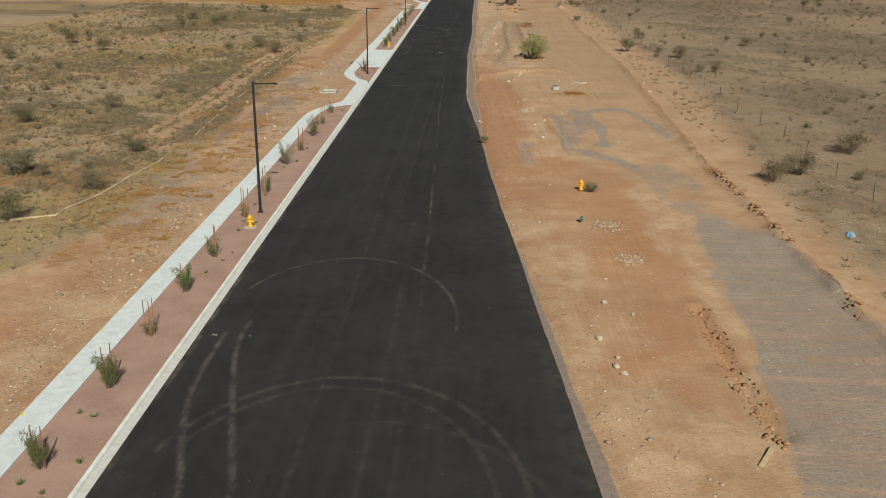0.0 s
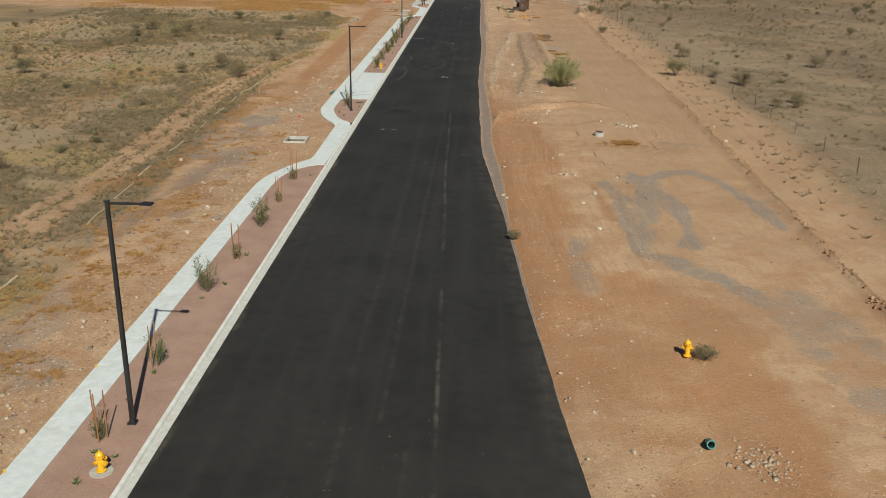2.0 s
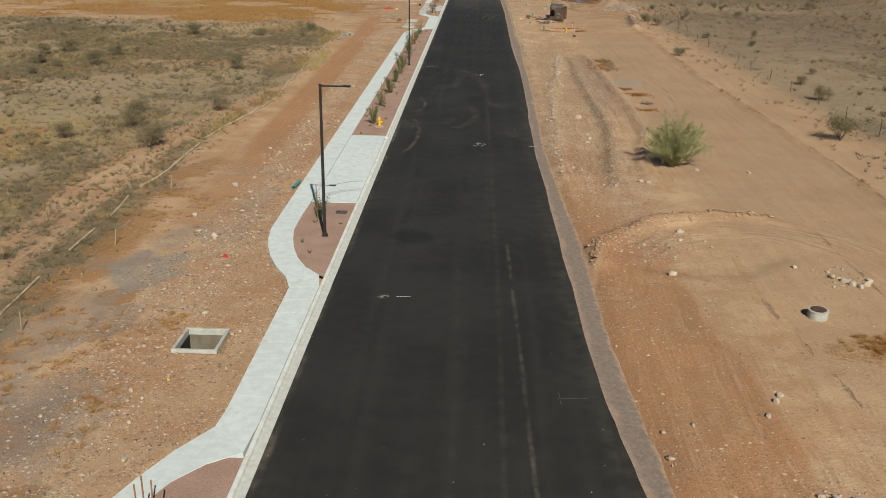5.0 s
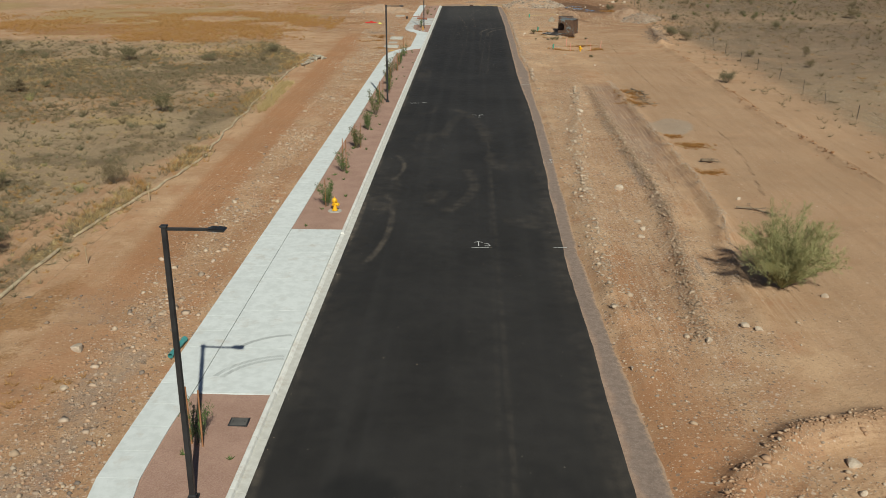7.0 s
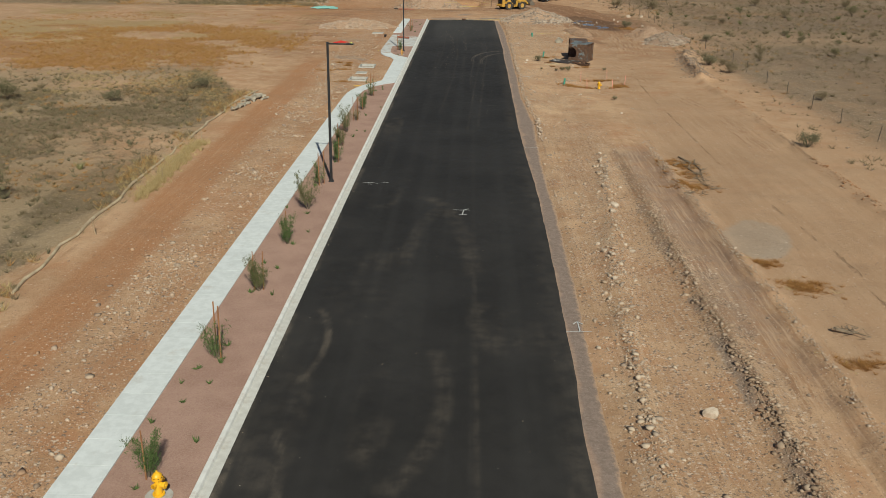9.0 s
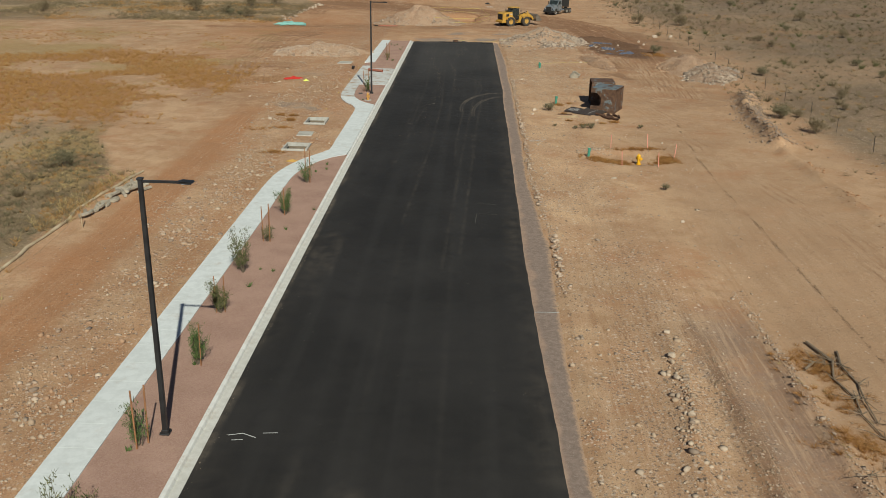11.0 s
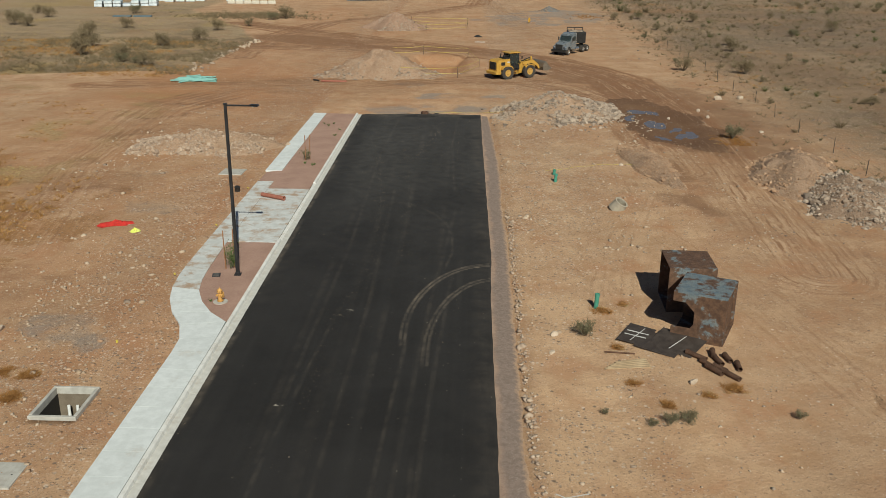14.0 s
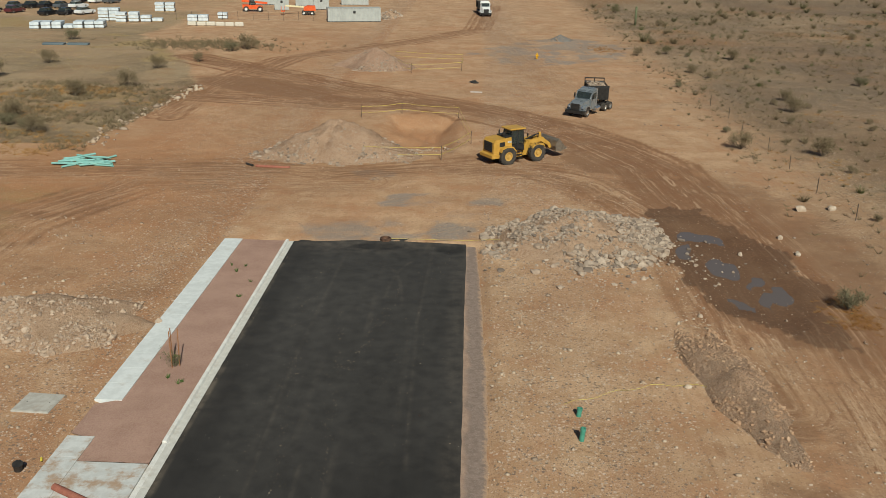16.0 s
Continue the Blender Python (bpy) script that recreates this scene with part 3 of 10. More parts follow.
def make_ground():
    def axis(lo, hi, fine, first, last, extra):
        a = list(np.arange(lo, hi + fine, fine))
        g, p = fine, hi
        while p < last:
            g *= 1.12
            p += g
            a.append(p)
        g, p = fine, lo
        while p > first:
            g *= 1.12
            p -= g
            a.append(p)
        a = [v for v in a if all(abs(v - e) > 0.06 for e in extra)]
        return np.array(sorted(a + list(extra)))

    ex, ey = [], []
    for x0, x1, y0, y1 in PITS:
        ex += [x0, x0 + WALL, x1 - WALL, x1]
        ey += [y0, y0 + WALL, y1 - WALL, y1]
    def thin(e):
        out = []
        for v in sorted(e):
            if not out or v - out[-1] > 0.03:
                out.append(v)
        return out
    xs = axis(-40.0, 30.0, 0.36, -3500, 3500, thin(ex))
    ys = axis(18.0, 415.0, 0.40, -3000, 4500, thin(ey))
    X, Y = np.meshgrid(xs, ys)
    Z = height(X, Y)
    nx, ny = len(xs), len(ys)
    v = np.stack([X.ravel(), Y.ravel(), Z.ravel()], 1)
    i = (np.arange(ny - 1)[:, None] * nx + np.arange(nx - 1)[None, :]).ravel()
    f = np.stack([i, i + 1, i + nx + 1, i + nx], 1)
    ob = np_mesh("ground", v, f, SOIL, True)
    x, y = v[:, 0], v[:, 1]
    wob = (fbm(x, y, 14.0, 11) - 0.5) * 5.0
    fine = (fbm(x, y, 5.0, 12) - 0.5)
    # scrub on both sides
    left = np.interp(y, [0, 40, 48, 60, 90, 140, 200, 222, 232, 300, 316, 322, 352, 372, 400, 420], [-60, -50, -26, -23.5, -24.5, -27, -27, -29, -34, -38, -60, -37, -36, -44, -60, -60])
    scrub = step(1.2, -1.2, x - left - wob * 0.4) * step(520, 400, y) * np.interp(y, [228, 240, 311, 319], [1, 0.35, 0.35, 1])
    bank = bank_x(y)
    right = step(np.interp(y, [60, 110, 215, 250, 290], [0.5, 3.5, 3.5, 1.0, -5.0]), np.interp(y, [60, 110, 215, 250, 290], [6.0, 9.5, 9.5, 6.0, 10.0]), x - bank - wob * np.interp(y, [240, 280], [0.25, 1.3]))
    scrub = np.clip(scrub * (0.2 + 1.2 * fbm(x, y, 13.0, 21)) + right * (0.55 + 0.6 * fbm(x, y, 22.0, 22)) * np.interp(y, [150, 230, 420, 480], [1, 0.8, 0.75, 1.0]), 0, 1)
    # red earth
    red = blob(x, y, 2.5, 95, 3.2, 34) * 0.8 + blob(x, y, 1.6, 130, 1.6, 18) * 0.7 + step(3.2, 0.6, np.abs(x - 3.4 - 0.012 * (y - 165))) * step(132, 142, y) * step(210, 196, y) * 0.35 + blob(x, y, 8.5, 66, 5.0, 14) * 0.7 + blob(x, y, 10.0, 46, 4.0, 12) * 0.6 + blob(x, y, 3.0, 120, 2.0, 10) * 0.6
    red = red + step(2.0, 0.2, np.abs(x + 23.6 + 0.02 * (y - 190))) * step(132, 150, y) * step(250, 235, y) * 1.1
    red = red + step(-50, -40, x) * step(-17.5, -19, x) * step(240, 262, y) * step(330, 312, y) * (0.35 + 0.5 * fine)
    red = red + step(296, 304, y) * step(430, 400, y) * step(np.interp(y, [335, 350], [-50, -42]), np.interp(y, [335, 350], [-34, -30]), x) * step(24, 15, x) * 0.33
    red = red + blob(x, y, -6.8, 331, 4.6, 9.0) * 0.3
    red = red + step(-19, -21, x) * step(120, 100, y) * fbm(x, y, 6.0, 31) * 0.3 + step(46, 40, y) * step(-20, -23, x) * 0.45
    red = red + step(0.3, -0.3, x - walk_edge(y)) * step(-20, -18.5, x) * step(98, 104, y) * 0.35
    # pale packed haul road
    pale = step(6.5, 10.5, x + wob * 0.3) * step(14, 8, x - bank) * step(62, 90, y + x) * np.interp(y, [60, 80, 125, 180, 230], [0.3, 0.4, 0.85, 0.85, 0.4])
    pale = pale + step(-22, -27, x) * step(255, 270, y) * step(312, 300, y) * 0.35 + blob(x, y, 14, 195, 6, 30) * 0.2
    # grey road base
    grey = step(14.0, 15.0, x - fine * 3) * step(0.8, -0.6, x - bank) * step(64, 46, y + fine * 12) * 0.95
    base_strips = [([(11.1, 101.6), (11.6, 100.2), (12.7, 100.5), (14.1, 102.0), (16.2, 102.4), (17.4, 99.8), (18.1, 96.7), (18.7, 93.5), (18.9, 88)], 0.72, 0.85),
                   ([(8.6, 98.3), (9.0, 96.2), (9.1, 93.0), (8.9, 89.1), (8.7, 85.7), (8.8, 83.0)], 0.65, 0.8), ([(11.6, 100), (11.8, 98.6), (11.7, 95.5), (10.6, 92.5), (10.2, 90.0), (10.0, 88.2), (9.4, 85.8)], 1.25, 0.66),
                   ([(12.3, 96.5), (12.8, 94.1), (12.9, 91.9), (12.9, 89.4), (12.7, 86.7), (12.2, 84.3)], 0.75, 0.8), ([(9.3, 82.2), (10.3, 81.6), (11.2, 79.8), (12.3, 78.6), (13.3, 77.2), (15.0, 73.0)], 0.8, 0.7),
                   ([(5.4, 85.2), (4.9, 82.0), (4.9, 76.0)], 0.6, 0.5), ([(16.2, 112.5), (18.6, 112.0)], 1.0, 0.6)]
    grey = grey + blob(x, y, 16.0, 70, 2.2, 8) * 0.4
    grey = grey + blob(x, y, 5.3, 168, 0.5, 30) * 0.5
    grey = grey + step(296, 297, y) * step(303, 297, y + fine * 8) * step(-14, -12.5, x) * step(1.5, -0.5, x) * 0.55 + blob(x, y, -1.5, 302, 2.0, 5.0, -20) * 0.6
    grey = grey + blob(x, y, -5.5, 306, 3.5, 2.0) * 0.6 + blob(x, y, -9.5, 313, 2.2, 1.6) * 0.7 + blob(x, y, -16.8, 303, 1.6, 1.5) * 0.6
    grey = grey + blob(x, y, 12.0, 392, 12.0, 17.0, -25) * 0.85 + blob(x, y, -24, 264, 3.0, 2.0) * 0.35 + blob(x, y, -24.8, 112, 2.2, 9) * 0.35
    grey = grey + blob(x, y, -25.5, 273, 1.6, 1.2) * 0.5 + blob(x, y, -22.5, 119, 2.0, 3.0) * 0.6 + blob(x, y, -20.5, 246.5, 2.6, 1.8) * 0.5 + blob(x, y, -18.9, 244.8, 0.8, 1.0) * 0.45
    # damp and churned earth
    wet = right * step(190, 250, y) * (0.22 + 0.3 * step(0.48, 0.64, fbm(x, y, 17.0, 26)))
    wet = wet + step(-18, -19.5, x) * step(-40, -30, x) * step(225, 240, y) * step(300, 285, y) * 0.1
    wet = wet + step(9, 14, x + wob * 0.5) * step(1.0, -1.0, x - bank) * step(236, 258, y) * step(330, 300, y) * (0.1 + 0.4 * fbm(x, y, 6.0, 29))
    wet = wet + blob(x, y, 17.5, 300, 6.5, 19, 5) * 0.4 + step(9, 14, x) * step(1.0, -1.0, x - bank) * step(236, 258, y) * step(330, 300, y) * 0.12
    wet = wet + blob(x, y, -27, 353, 11, 4.5, -22) * 0.6 + blob(x, y, -10, 345, 13, 2.6, -12) * 0.5 + blob(x, y, 11, 322, 5, 8, 20) * 0.35
    wet = wet + 0.45 * step(1.3, 0.3, line_dist(x, y, [(0.6, 121.5), (1.2, 124), (2.6, 126.3), (5.0, 128.7), (8.2, 129.9), (12, 129.6)]) + fine)
    wet = wet + blob(x, y, 11.2, 268.8, 1.0, 1.6) * 0.45 + blob(x, y, 12.8, 268.2, 0.8, 1.8) * 0.4 + blob(x, y, 13.6, 266.0, 0.8, 1.2) * 0.4 + blob(x, y, 12.0, 277.0, 2.0, 6.0, 12) * 0.35 + blob(x, y, 16.5, 111.5, 1.6, 2.6) * 0.25
    row = np.abs(x - np.interp(y, [136, 147, 151, 156, 171, 183, 197], [3.6, 4.7, 5.15, 5.6, 5.5, 5.54, 5.9]))
    wet = wet + step(132, 142, y) * step(203, 192, y) * (0.62 * step(0.75, 0.3, row + fine * 0.5) + 0.35 * step(0.5, 0.2, np.abs(x - np.interp(y, [142, 149, 153, 161, 171, 176.5, 184, 192, 203], [6.6, 7.8, 8.48, 8.92, 9.0, 8.65, 8.75, 8.65, 8.8]) + 0.5)))
    wet = wet + blob(x, y, 15.4, 294.5, 4.2, 11.5, 8) * 1.3 + step(4.5, 1.5, line_dist(x, y, [(-37, 358), (-20, 347), (-4, 342), (8, 331), (12.5, 318), (14.5, 306)]) + fine * 6) * 0.45
    wet = wet + blob(x, y, 3.0, 318, 9.0, 3.5) * 0.45 + blob(x, y, -20, 309, 12, 3) * 0.35 + blob(x, y, -30, 353, 9, 8) * 0.4 + blob(x, y, -29, 271, 5, 3) * 0.3
    # dry grass
    patch = fbm(x, y, 11.0, 41)
    straw = scrub * step(0.53, 0.66, patch) * np.where(x < 0, 0.9, 0.35) + step(-28, -34, x) * step(246, 262, y) * step(316, 300, y) * step(0.40, 0.55, patch) * 0.6
    rust = scrub * step(0.56, 0.68, fbm(x, y, 8.0, 42)) * np.where(x < 0, 0.5, 0.45)
    rust = rust + blob(x, y, -60, 257, 33, 25, 4) * step(0.38, 0.56, fbm(x, y, 7.0, 43)) * 0.9 + step(3.5, 0.8, np.abs(x + 23.0)) * step(125, 105, y) * step(40, 50, y) * step(0.5, 0.6, fbm(x, y, 2.2, 44)) * 0.7
    rust = rust + blob(x, y, 6.3, 228.8, 1.5, 0.9) * 0.55 + blob(x, y, 10.3, 228.6, 1.0, 1.1) * 0.55 + blob(x, y, 11.8, 111.4, 2.6, 1.5) * 0.55
    # stones
    stony = step(-25.0, -20.0, x) * step(0.5, 0.0, x - walk_edge(y)) * (0.55 + 0.6 * fine) * np.where(y > 100, 1.0, 0.8)
    stony = stony + step(8.5, 4.0, x) * step(-1, 0, x) * (0.45 + fine) * np.interp(y, [75, 125, 142], [0.5, 0.5, 1.0]) + blob(x, y, 4.0, 165, 3.2, 40) * 0.5
    stony = stony + right * 0.45 + step(258, 270, y) * step(16, 8, x) * step(-1, 1, x) * 0.35 + step(255, 270, y) * step(-17, -19, x) * step(-34, -28, x) * 0.3
    grey = grey * (0.45 + 0.9 * step(0.38, 0.58, fbm(x, y, 2.6, 33)))
    for pts, wide_, amount in base_strips:
        grey = np.maximum(grey, 1.15 * amount * step(wide_ * 1.5, wide_ * 0.35, line_dist(x, y, pts) + fine * 1.6) * (0.35 + 1.2 * fbm(x, y, 1.8, 24)))
    pad = step(-0.4, 0.3, x - np.interp(y, [20, 32.5, 34.8, 37.2, 43, 49, 56, 63], [12.0, 12.8, 13.5, 13.8, 14.5, 15.0, 15.25, 15.9]) - fine * 1.4) * step(0.2, -0.6, x - bank) * step(68, 60, y + (x - 16) * 1.4 + fine * 8)
    grey = np.maximum(grey, pad * 1.15)
    # two-track path and its weeds
    lanes = lane_dist(x, y)
    lane = step(1.3, 0.55, lanes + fine * 0.8)
    scrub, straw, rust = scrub * (1 - 0.6 * lane), straw * (1 - lane), rust * (1 - 0.7 * lane)
    pale = pale + 0.3 * lane
    for cx_, cy_, r_ in ((-20.4, 86.3, 0.6), (-20.6, 95.8, 0.6), (-20.9, 91.9, 0.45), (-23.9, 103.3, 0.6), (-20.1, 79.0, 0.6), (-23.1, 114.9, 0.8), (-25.2, 118.2, 0.7), (-20.8, 83.7, 0.5), (-21.2, 78.0, 0.5), (-19.9, 99.1, 0.5), (-28.3, 94.6, 1.5), (-27.5, 96.5, 1.1)):
        rust = rust + 0.85 * blob(x, y, cx_, cy_, r_ * 1.2, r_ * 1.5)
    verge = step(-28.5, -26.5, x) * step(-23.5, -25.5, x) * step(88, 96, y) * step(150, 135, y)
    rust = rust + verge * step(0.45, 0.6, fbm(x, y, 3.5, 34)) * 0.8
    scrub = np.clip(scrub + verge * 0.35 * step(0.4, 0.6, fbm(x, y, 4.0, 35)), 0, 1)
    side = step(-18.2, -19.5, x) * step(-26, -23, x) * step(40, 60, y) * step(150, 130, y)
    grey = grey + step(-30, -26, x) * step(-18, -19, x) * step(205, 218, y) * step(258, 248, y) * (0.22 * step(0.56, 0.66, fbm(x, y, 4.0, 58)))
    grey = grey + side * (0.12 + 0.4 * step(0.52, 0.62, fbm(x, y, 5.0, 36)))
    red = red * (1 - 0.5 * side) + side * 0.12 + step(-18, -19, x) * step(-30, -26, x) * step(120, 140, y) * step(262, 245, y) * 0.3
    wet = wet + side * step(0.55, 0.7, fbm(x, y, 4.0, 37)) * 0.35
    # wheel tracks over the works
    sel = (y > 255) & (y < 500) & (np.abs(x) < 70)
    xs_, ys_ = x[sel], y[sel]
    flows = [[(-45, 310), (-21.3, 313.7), (-12.5, 312.9), (-3, 315.7), (4.7, 314.7), (8.7, 311.7), (12.4, 303), (13.4, 294), (13.5, 276)],
             [(-45, 376), (-29.4, 363.3), (-16.9, 352), (-6.6, 344.4), (0, 340.4), (8, 332.5), (12.5, 325.5), (15.9, 317.8), (17.6, 302), (18.5, 285), (16.5, 255)],
             [(-36, 346), (-16.7, 341.6), (-3.9, 343), (2.5, 338.5), (8.5, 330), (14.0, 318), (15.5, 305)],
             [(-35, 335), (-34.6, 352), (-30, 378), (-15, 397), (-2, 420), (1, 470)],
             [(13, 345), (10.5, 360), (6.5, 385), (2.5, 420), (1.0, 480)],
             [(-28, 256), (-32, 275), (-33, 298), (-28, 309), (-10, 311)]]
    rt = np.random.RandomState(3)
    dark, lite = np.zeros_like(xs_), np.zeros_like(xs_)
    for k, flow in enumerate(flows):
        for j in range(9):
            off = rt.randn(2) * np.array([1.3, 1.6])
            line = [(p + off[0] + rt.randn() * 0.35, q + off[1] + rt.randn() * 0.5) for p, q in flow]
            d = line_dist(xs_, ys_, line)
            for r0 in (0.0, 1.1) if j % 2 else (0.0,):
                band = step(0.55, 0.15, np.abs(d - r0)) * (0.35 + 0.65 * vnoise(xs_, ys_, 2.5, j))
                if j % 3 == 2:
                    lite = np.maximum(lite, band * 0.6)
                else:
                    dark = np.maximum(dark, band * (0.85, 1.25, 1.1, 0.9, 0.45, 0.55)[k])
    near_end = step(264, 292, ys_)
    dark, lite = dark * near_end, lite * near_end
    wet[sel] = np.maximum(wet[sel], dark * 0.95)
    red[sel] = np.maximum(red[sel], dark * 0.9)
    pale[sel] = np.maximum(pale[sel] * 0.6, lite)
    red = red + step(262, 272, y) * step(-17.5, -19, x) * step(-60, -30, x) * 0.12
    wet = wet + step(-17.8, -19, x) * step(-40, -30, x) * step(236, 252, y) * step(312, 300, y) * (0.35 * step(0.52, 0.66, fbm(x, y, 5.0, 38)))
    bleach_patch = blob(x, y, 1.4, 220.5, 0.55, 3.0)
    ruts = step(9.8, 8.5, x) * step(-0.2, 0.8, x - edge_x(y, APRON)) * (0.2 + 0.6 * step(130, 142, y) * step(206, 194, y)) * step(225, 205, y) * 0.9
    ruts = ruts + 0.5 * step(1.5, 0.5, np.abs(x + 23.6 + 0.02 * (y - 190))) * step(132, 150, y) * step(250, 235, y) * 0.5
    lump = 0.2 + 0.3 * step(8.5, 6.0, x) * step(-0.2, 0.6, x - edge_x(y, APRON)) + 0.6 * step(-18, -19, x) * step(-25, -22, x) + 0.4 * step(255, 265, y) * step(360, 330, y)
    # coordinates across two sets of wheel tracks, and how strong each is
    lane_a = x - np.interp(y, [20, 60, 100, 140, 170, 213, 250, 300], [3.6, 1.2, -1.6, 0.2, 0.8, 1.6, 2.4, 3.4])
    on_a = (1 + 1.2 * step(132, 142, y) * step(206, 194, y) * step(10, 8, x)) * step(0.2, 1.6, x - edge_x(y, APRON)) * step(0.0, -1.2, x - bank) * step(240, 205, y) * (0.05 + 0.55 * step(0.5, 0.64, fbm(x, y * 0.35, 5.0, 52))) * np.where(x > 9.5, 0.3, 0.8)
    on_a = np.maximum(on_a, step(2.4, 0.8, np.abs(x + 23.6 + 0.02 * (y - 190))) * step(130, 150, y) * step(262, 240, y) * 0.2)
    on_a = np.maximum(on_a, lane * 0.7)
    lane_b, best = np.zeros_like(x), np.full(x.shape, 1e9)
    loops = [([(9 + 8 * math.cos(radians(a)), 118 + 10 * math.sin(radians(a))) for a in range(-60, 190, 15)], 3.2, 0.55),
             ([(8.6, 82), (8.8, 90), (9.4, 96.3), (11.5, 102.1), (14.7, 103.4), (17.4, 101.9), (18.2, 97), (17.0, 88), (17.5, 78)], 2.2, 0.15),
             ([(3.0, 140), (4.2, 150), (7, 160), (8.2, 175), (8.0, 205)], 1.6, 0.6),
             ([(13.5, 236), (15.0, 226), (17.5, 214), (18.0, 200)], 1.0, 0.5),
             ([(9.0, 262), (12.0, 250), (14, 240)], 2.5, 0.4), ([(9.5, 282), (9.5, 270), (6.0, 258), (4, 246)], 2.0, 0.4)] + [(q, 4.2, w) for q, w in zip(flows, (0.9, 1.0, 0.9, 0.7, 0.5, 0.7))]
    on_b = np.zeros_like(x)
    for pts, reach, amount in loops:
        d = line_dist(x, y, pts)
        take = d < best
        best = np.where(take, d, best)
        lane_b = np.where(take, d, lane_b)
        on_b = np.maximum(on_b, amount * step(reach, reach * 0.35, d + fine * 2.5))
    on_b = on_b * (1 - 0.75 * blob(x, y, 15.2, 294.5, 3.4, 10.5, 8))
    wet = np.where(blob(x, y, 15.4, 294.5, 4.2, 11.5, 8) > 0.5, wet, np.minimum(wet, 0.9))
    varnish = 0.1 * step(9, 11, x) * step(0.0, -1.5, x - bank) * step(115, 140, y) * step(262, 240, y) + right * np.interp(y, [60, 120, 220, 300], [0.55, 0.75, 0.9, 1.0]) * np.interp(x, [25, 60], [0.7, 1.0]) * (0.5 + 0.6 * step(0.46, 0.6, fbm(x * 0.6, y, 20.0, 56)))
    rust = rust + right * step(220, 300, y) * step(0.54, 0.66, fbm(x * 0.7, y, 15.0, 57)) * 0.6
    red = red + blob(x, y, 1.9, 100, 1.7, 28) * 0.6
    worn = np.zeros_like(x)
    for pts, wide_ in (([(0.3, 118), (0.8, 108.8), (1.1, 103), (1.25, 98.2)], 0.75), ([(2.0, 100), (2.5, 95), (2.7, 91), (2.8, 88.6), (3.3, 85.8), (3.9, 82.5)], 0.8), ([(4.0, 97), (3.9, 92), (3.7, 88), (3.9, 83)], 0.6), ([(4.0, 118), (4.3, 112.4), (4.9, 107), (4.9, 101)], 0.45), ([(7.8, 98), (7.9, 93), (8.0, 89)], 0.5)):
        worn = np.maximum(worn, step(wide_ * 1.4, wide_ * 0.3, line_dist(x, y, pts) + fine * 0.9) * (0.6 + 0.5 * vnoise(x, y, 1.3, 72)))
    red, wet = red + worn * 0.8, wet + worn * 0.2
    on_a = on_a + worn * 0.5
    bleach = step(0.1, 1.2, x - edge_x(y, APRON)) * step(10.5, 7.0, x + wob * 0.3) * (0.25 + 0.75 * step(0.4, 0.62, fbm(x, y, 6.0, 54)))
    bleach = bleach * np.interp(y, [20, 40, 130, 140, 205, 215, 250, 296, 300], [0.5, 0.5, 0.5, 0.5, 0.5, 0.7, 0.45, 0.35, 0])
    bleach = bleach + 0.5 * step(0.3, 0.9, x - edge_x(y, APRON)) * step(4.4, 2.6, x + fine * 2) * step(203, 212, y) * step(262, 240, y)
    bleach = bleach * (1 - 0.75 * blob(x, y, 1.6, 98, 2.0, 32)) * (1 - worn.clip(0, 1)) + bleach_patch
    bleach = bleach + step(-33, -27, x) * step(-17.9, -19, x) * step(100, 130, y) * step(300, 250, y) * step(0.52, 0.66, fbm(x, y, 4.5, 55)) * 0.4 * step(1.2, 2.6, np.abs(x + 23.6 + 0.02 * (y - 190)))
    # sandy spill, and grey-purple gravel along the old track
    sand = 0.9 * step(1.15, 0.75, np.hypot((x - 10.9 - 0.2 * (y - 178.8)) / 2.1, (y - 178.8) / 4.0) + fine * 0.5)
    gravel = 0.8 * step(1.6, 0.3, line_dist(x, y, [(-21.8, 107), (-21.6, 102), (-22.6, 100.5), (-22.8, 97.5), (-23.3, 94.9)]) + fine * 1.8)
    gravel = gravel + 0.75 * step(0.9, 0.25, line_dist(x, y, [(-23.4, 94), (-23.8, 91.5), (-23.7, 87.8), (-23.7, 85), (-23.2, 81)]) + fine * 1.2) + 0.6 * blob(x, y, -21.1, 88, 1.0, 1.4) + 0.6 * blob(x, y, -22.2, 112.3, 1.2, 2.2) + 0.6 * blob(x, y, -18.4, 87.6, 0.5, 1.2) + 0.5 * blob(x, y, -20.6, 92.7, 0.7, 1.0)
    gravel = gravel + 0.62 * step(5.0, 5.9, x) * step(9.0, 8.3, x) * step(150, 172, y) * step(206, 198, y + fine * 6)
    gravel = gravel * (0.6 + 0.8 * fbm(x, y, 2.2, 73))
    near = np.full(x.shape, 9.0)
    for pts in SCARPS:
        near = np.minimum(near, line_dist(x, y, pts))
    mats = mat_at(x, y) * np.where(x < 0, np.interp(y, [345, 362], [1.0, 0.3]), 0.8)
    mats = np.maximum(mats, 0.9 * blob(x, y, -29.5, 187, 2.2, 12) + 0.8 * blob(x, y, -31.6, 197, 2.5, 4))
    mats = np.maximum(mats, 0.9 * blob(x, y, -46, 389, 9, 5, 8))
    for name, chans in (("zone_d", (near, mats, sand, gravel)), ("flow", (lane_a, on_a, lane_b, on_b)), ("zone_c", (ruts, lump, bleach, varnish)), ("zone_a", (scrub, red, pale, grey)), ("zone_b", (wet, straw, stony, rust))):
        at = ob.data.attributes.new(name, "FLOAT_COLOR", "POINT")
        at.data.foreach_set("color", (np.stack(chans, 1) if name in ("flow", "zone_d") else np.clip(np.stack(chans, 1), 0, 1)).astype(np.float32).ravel())
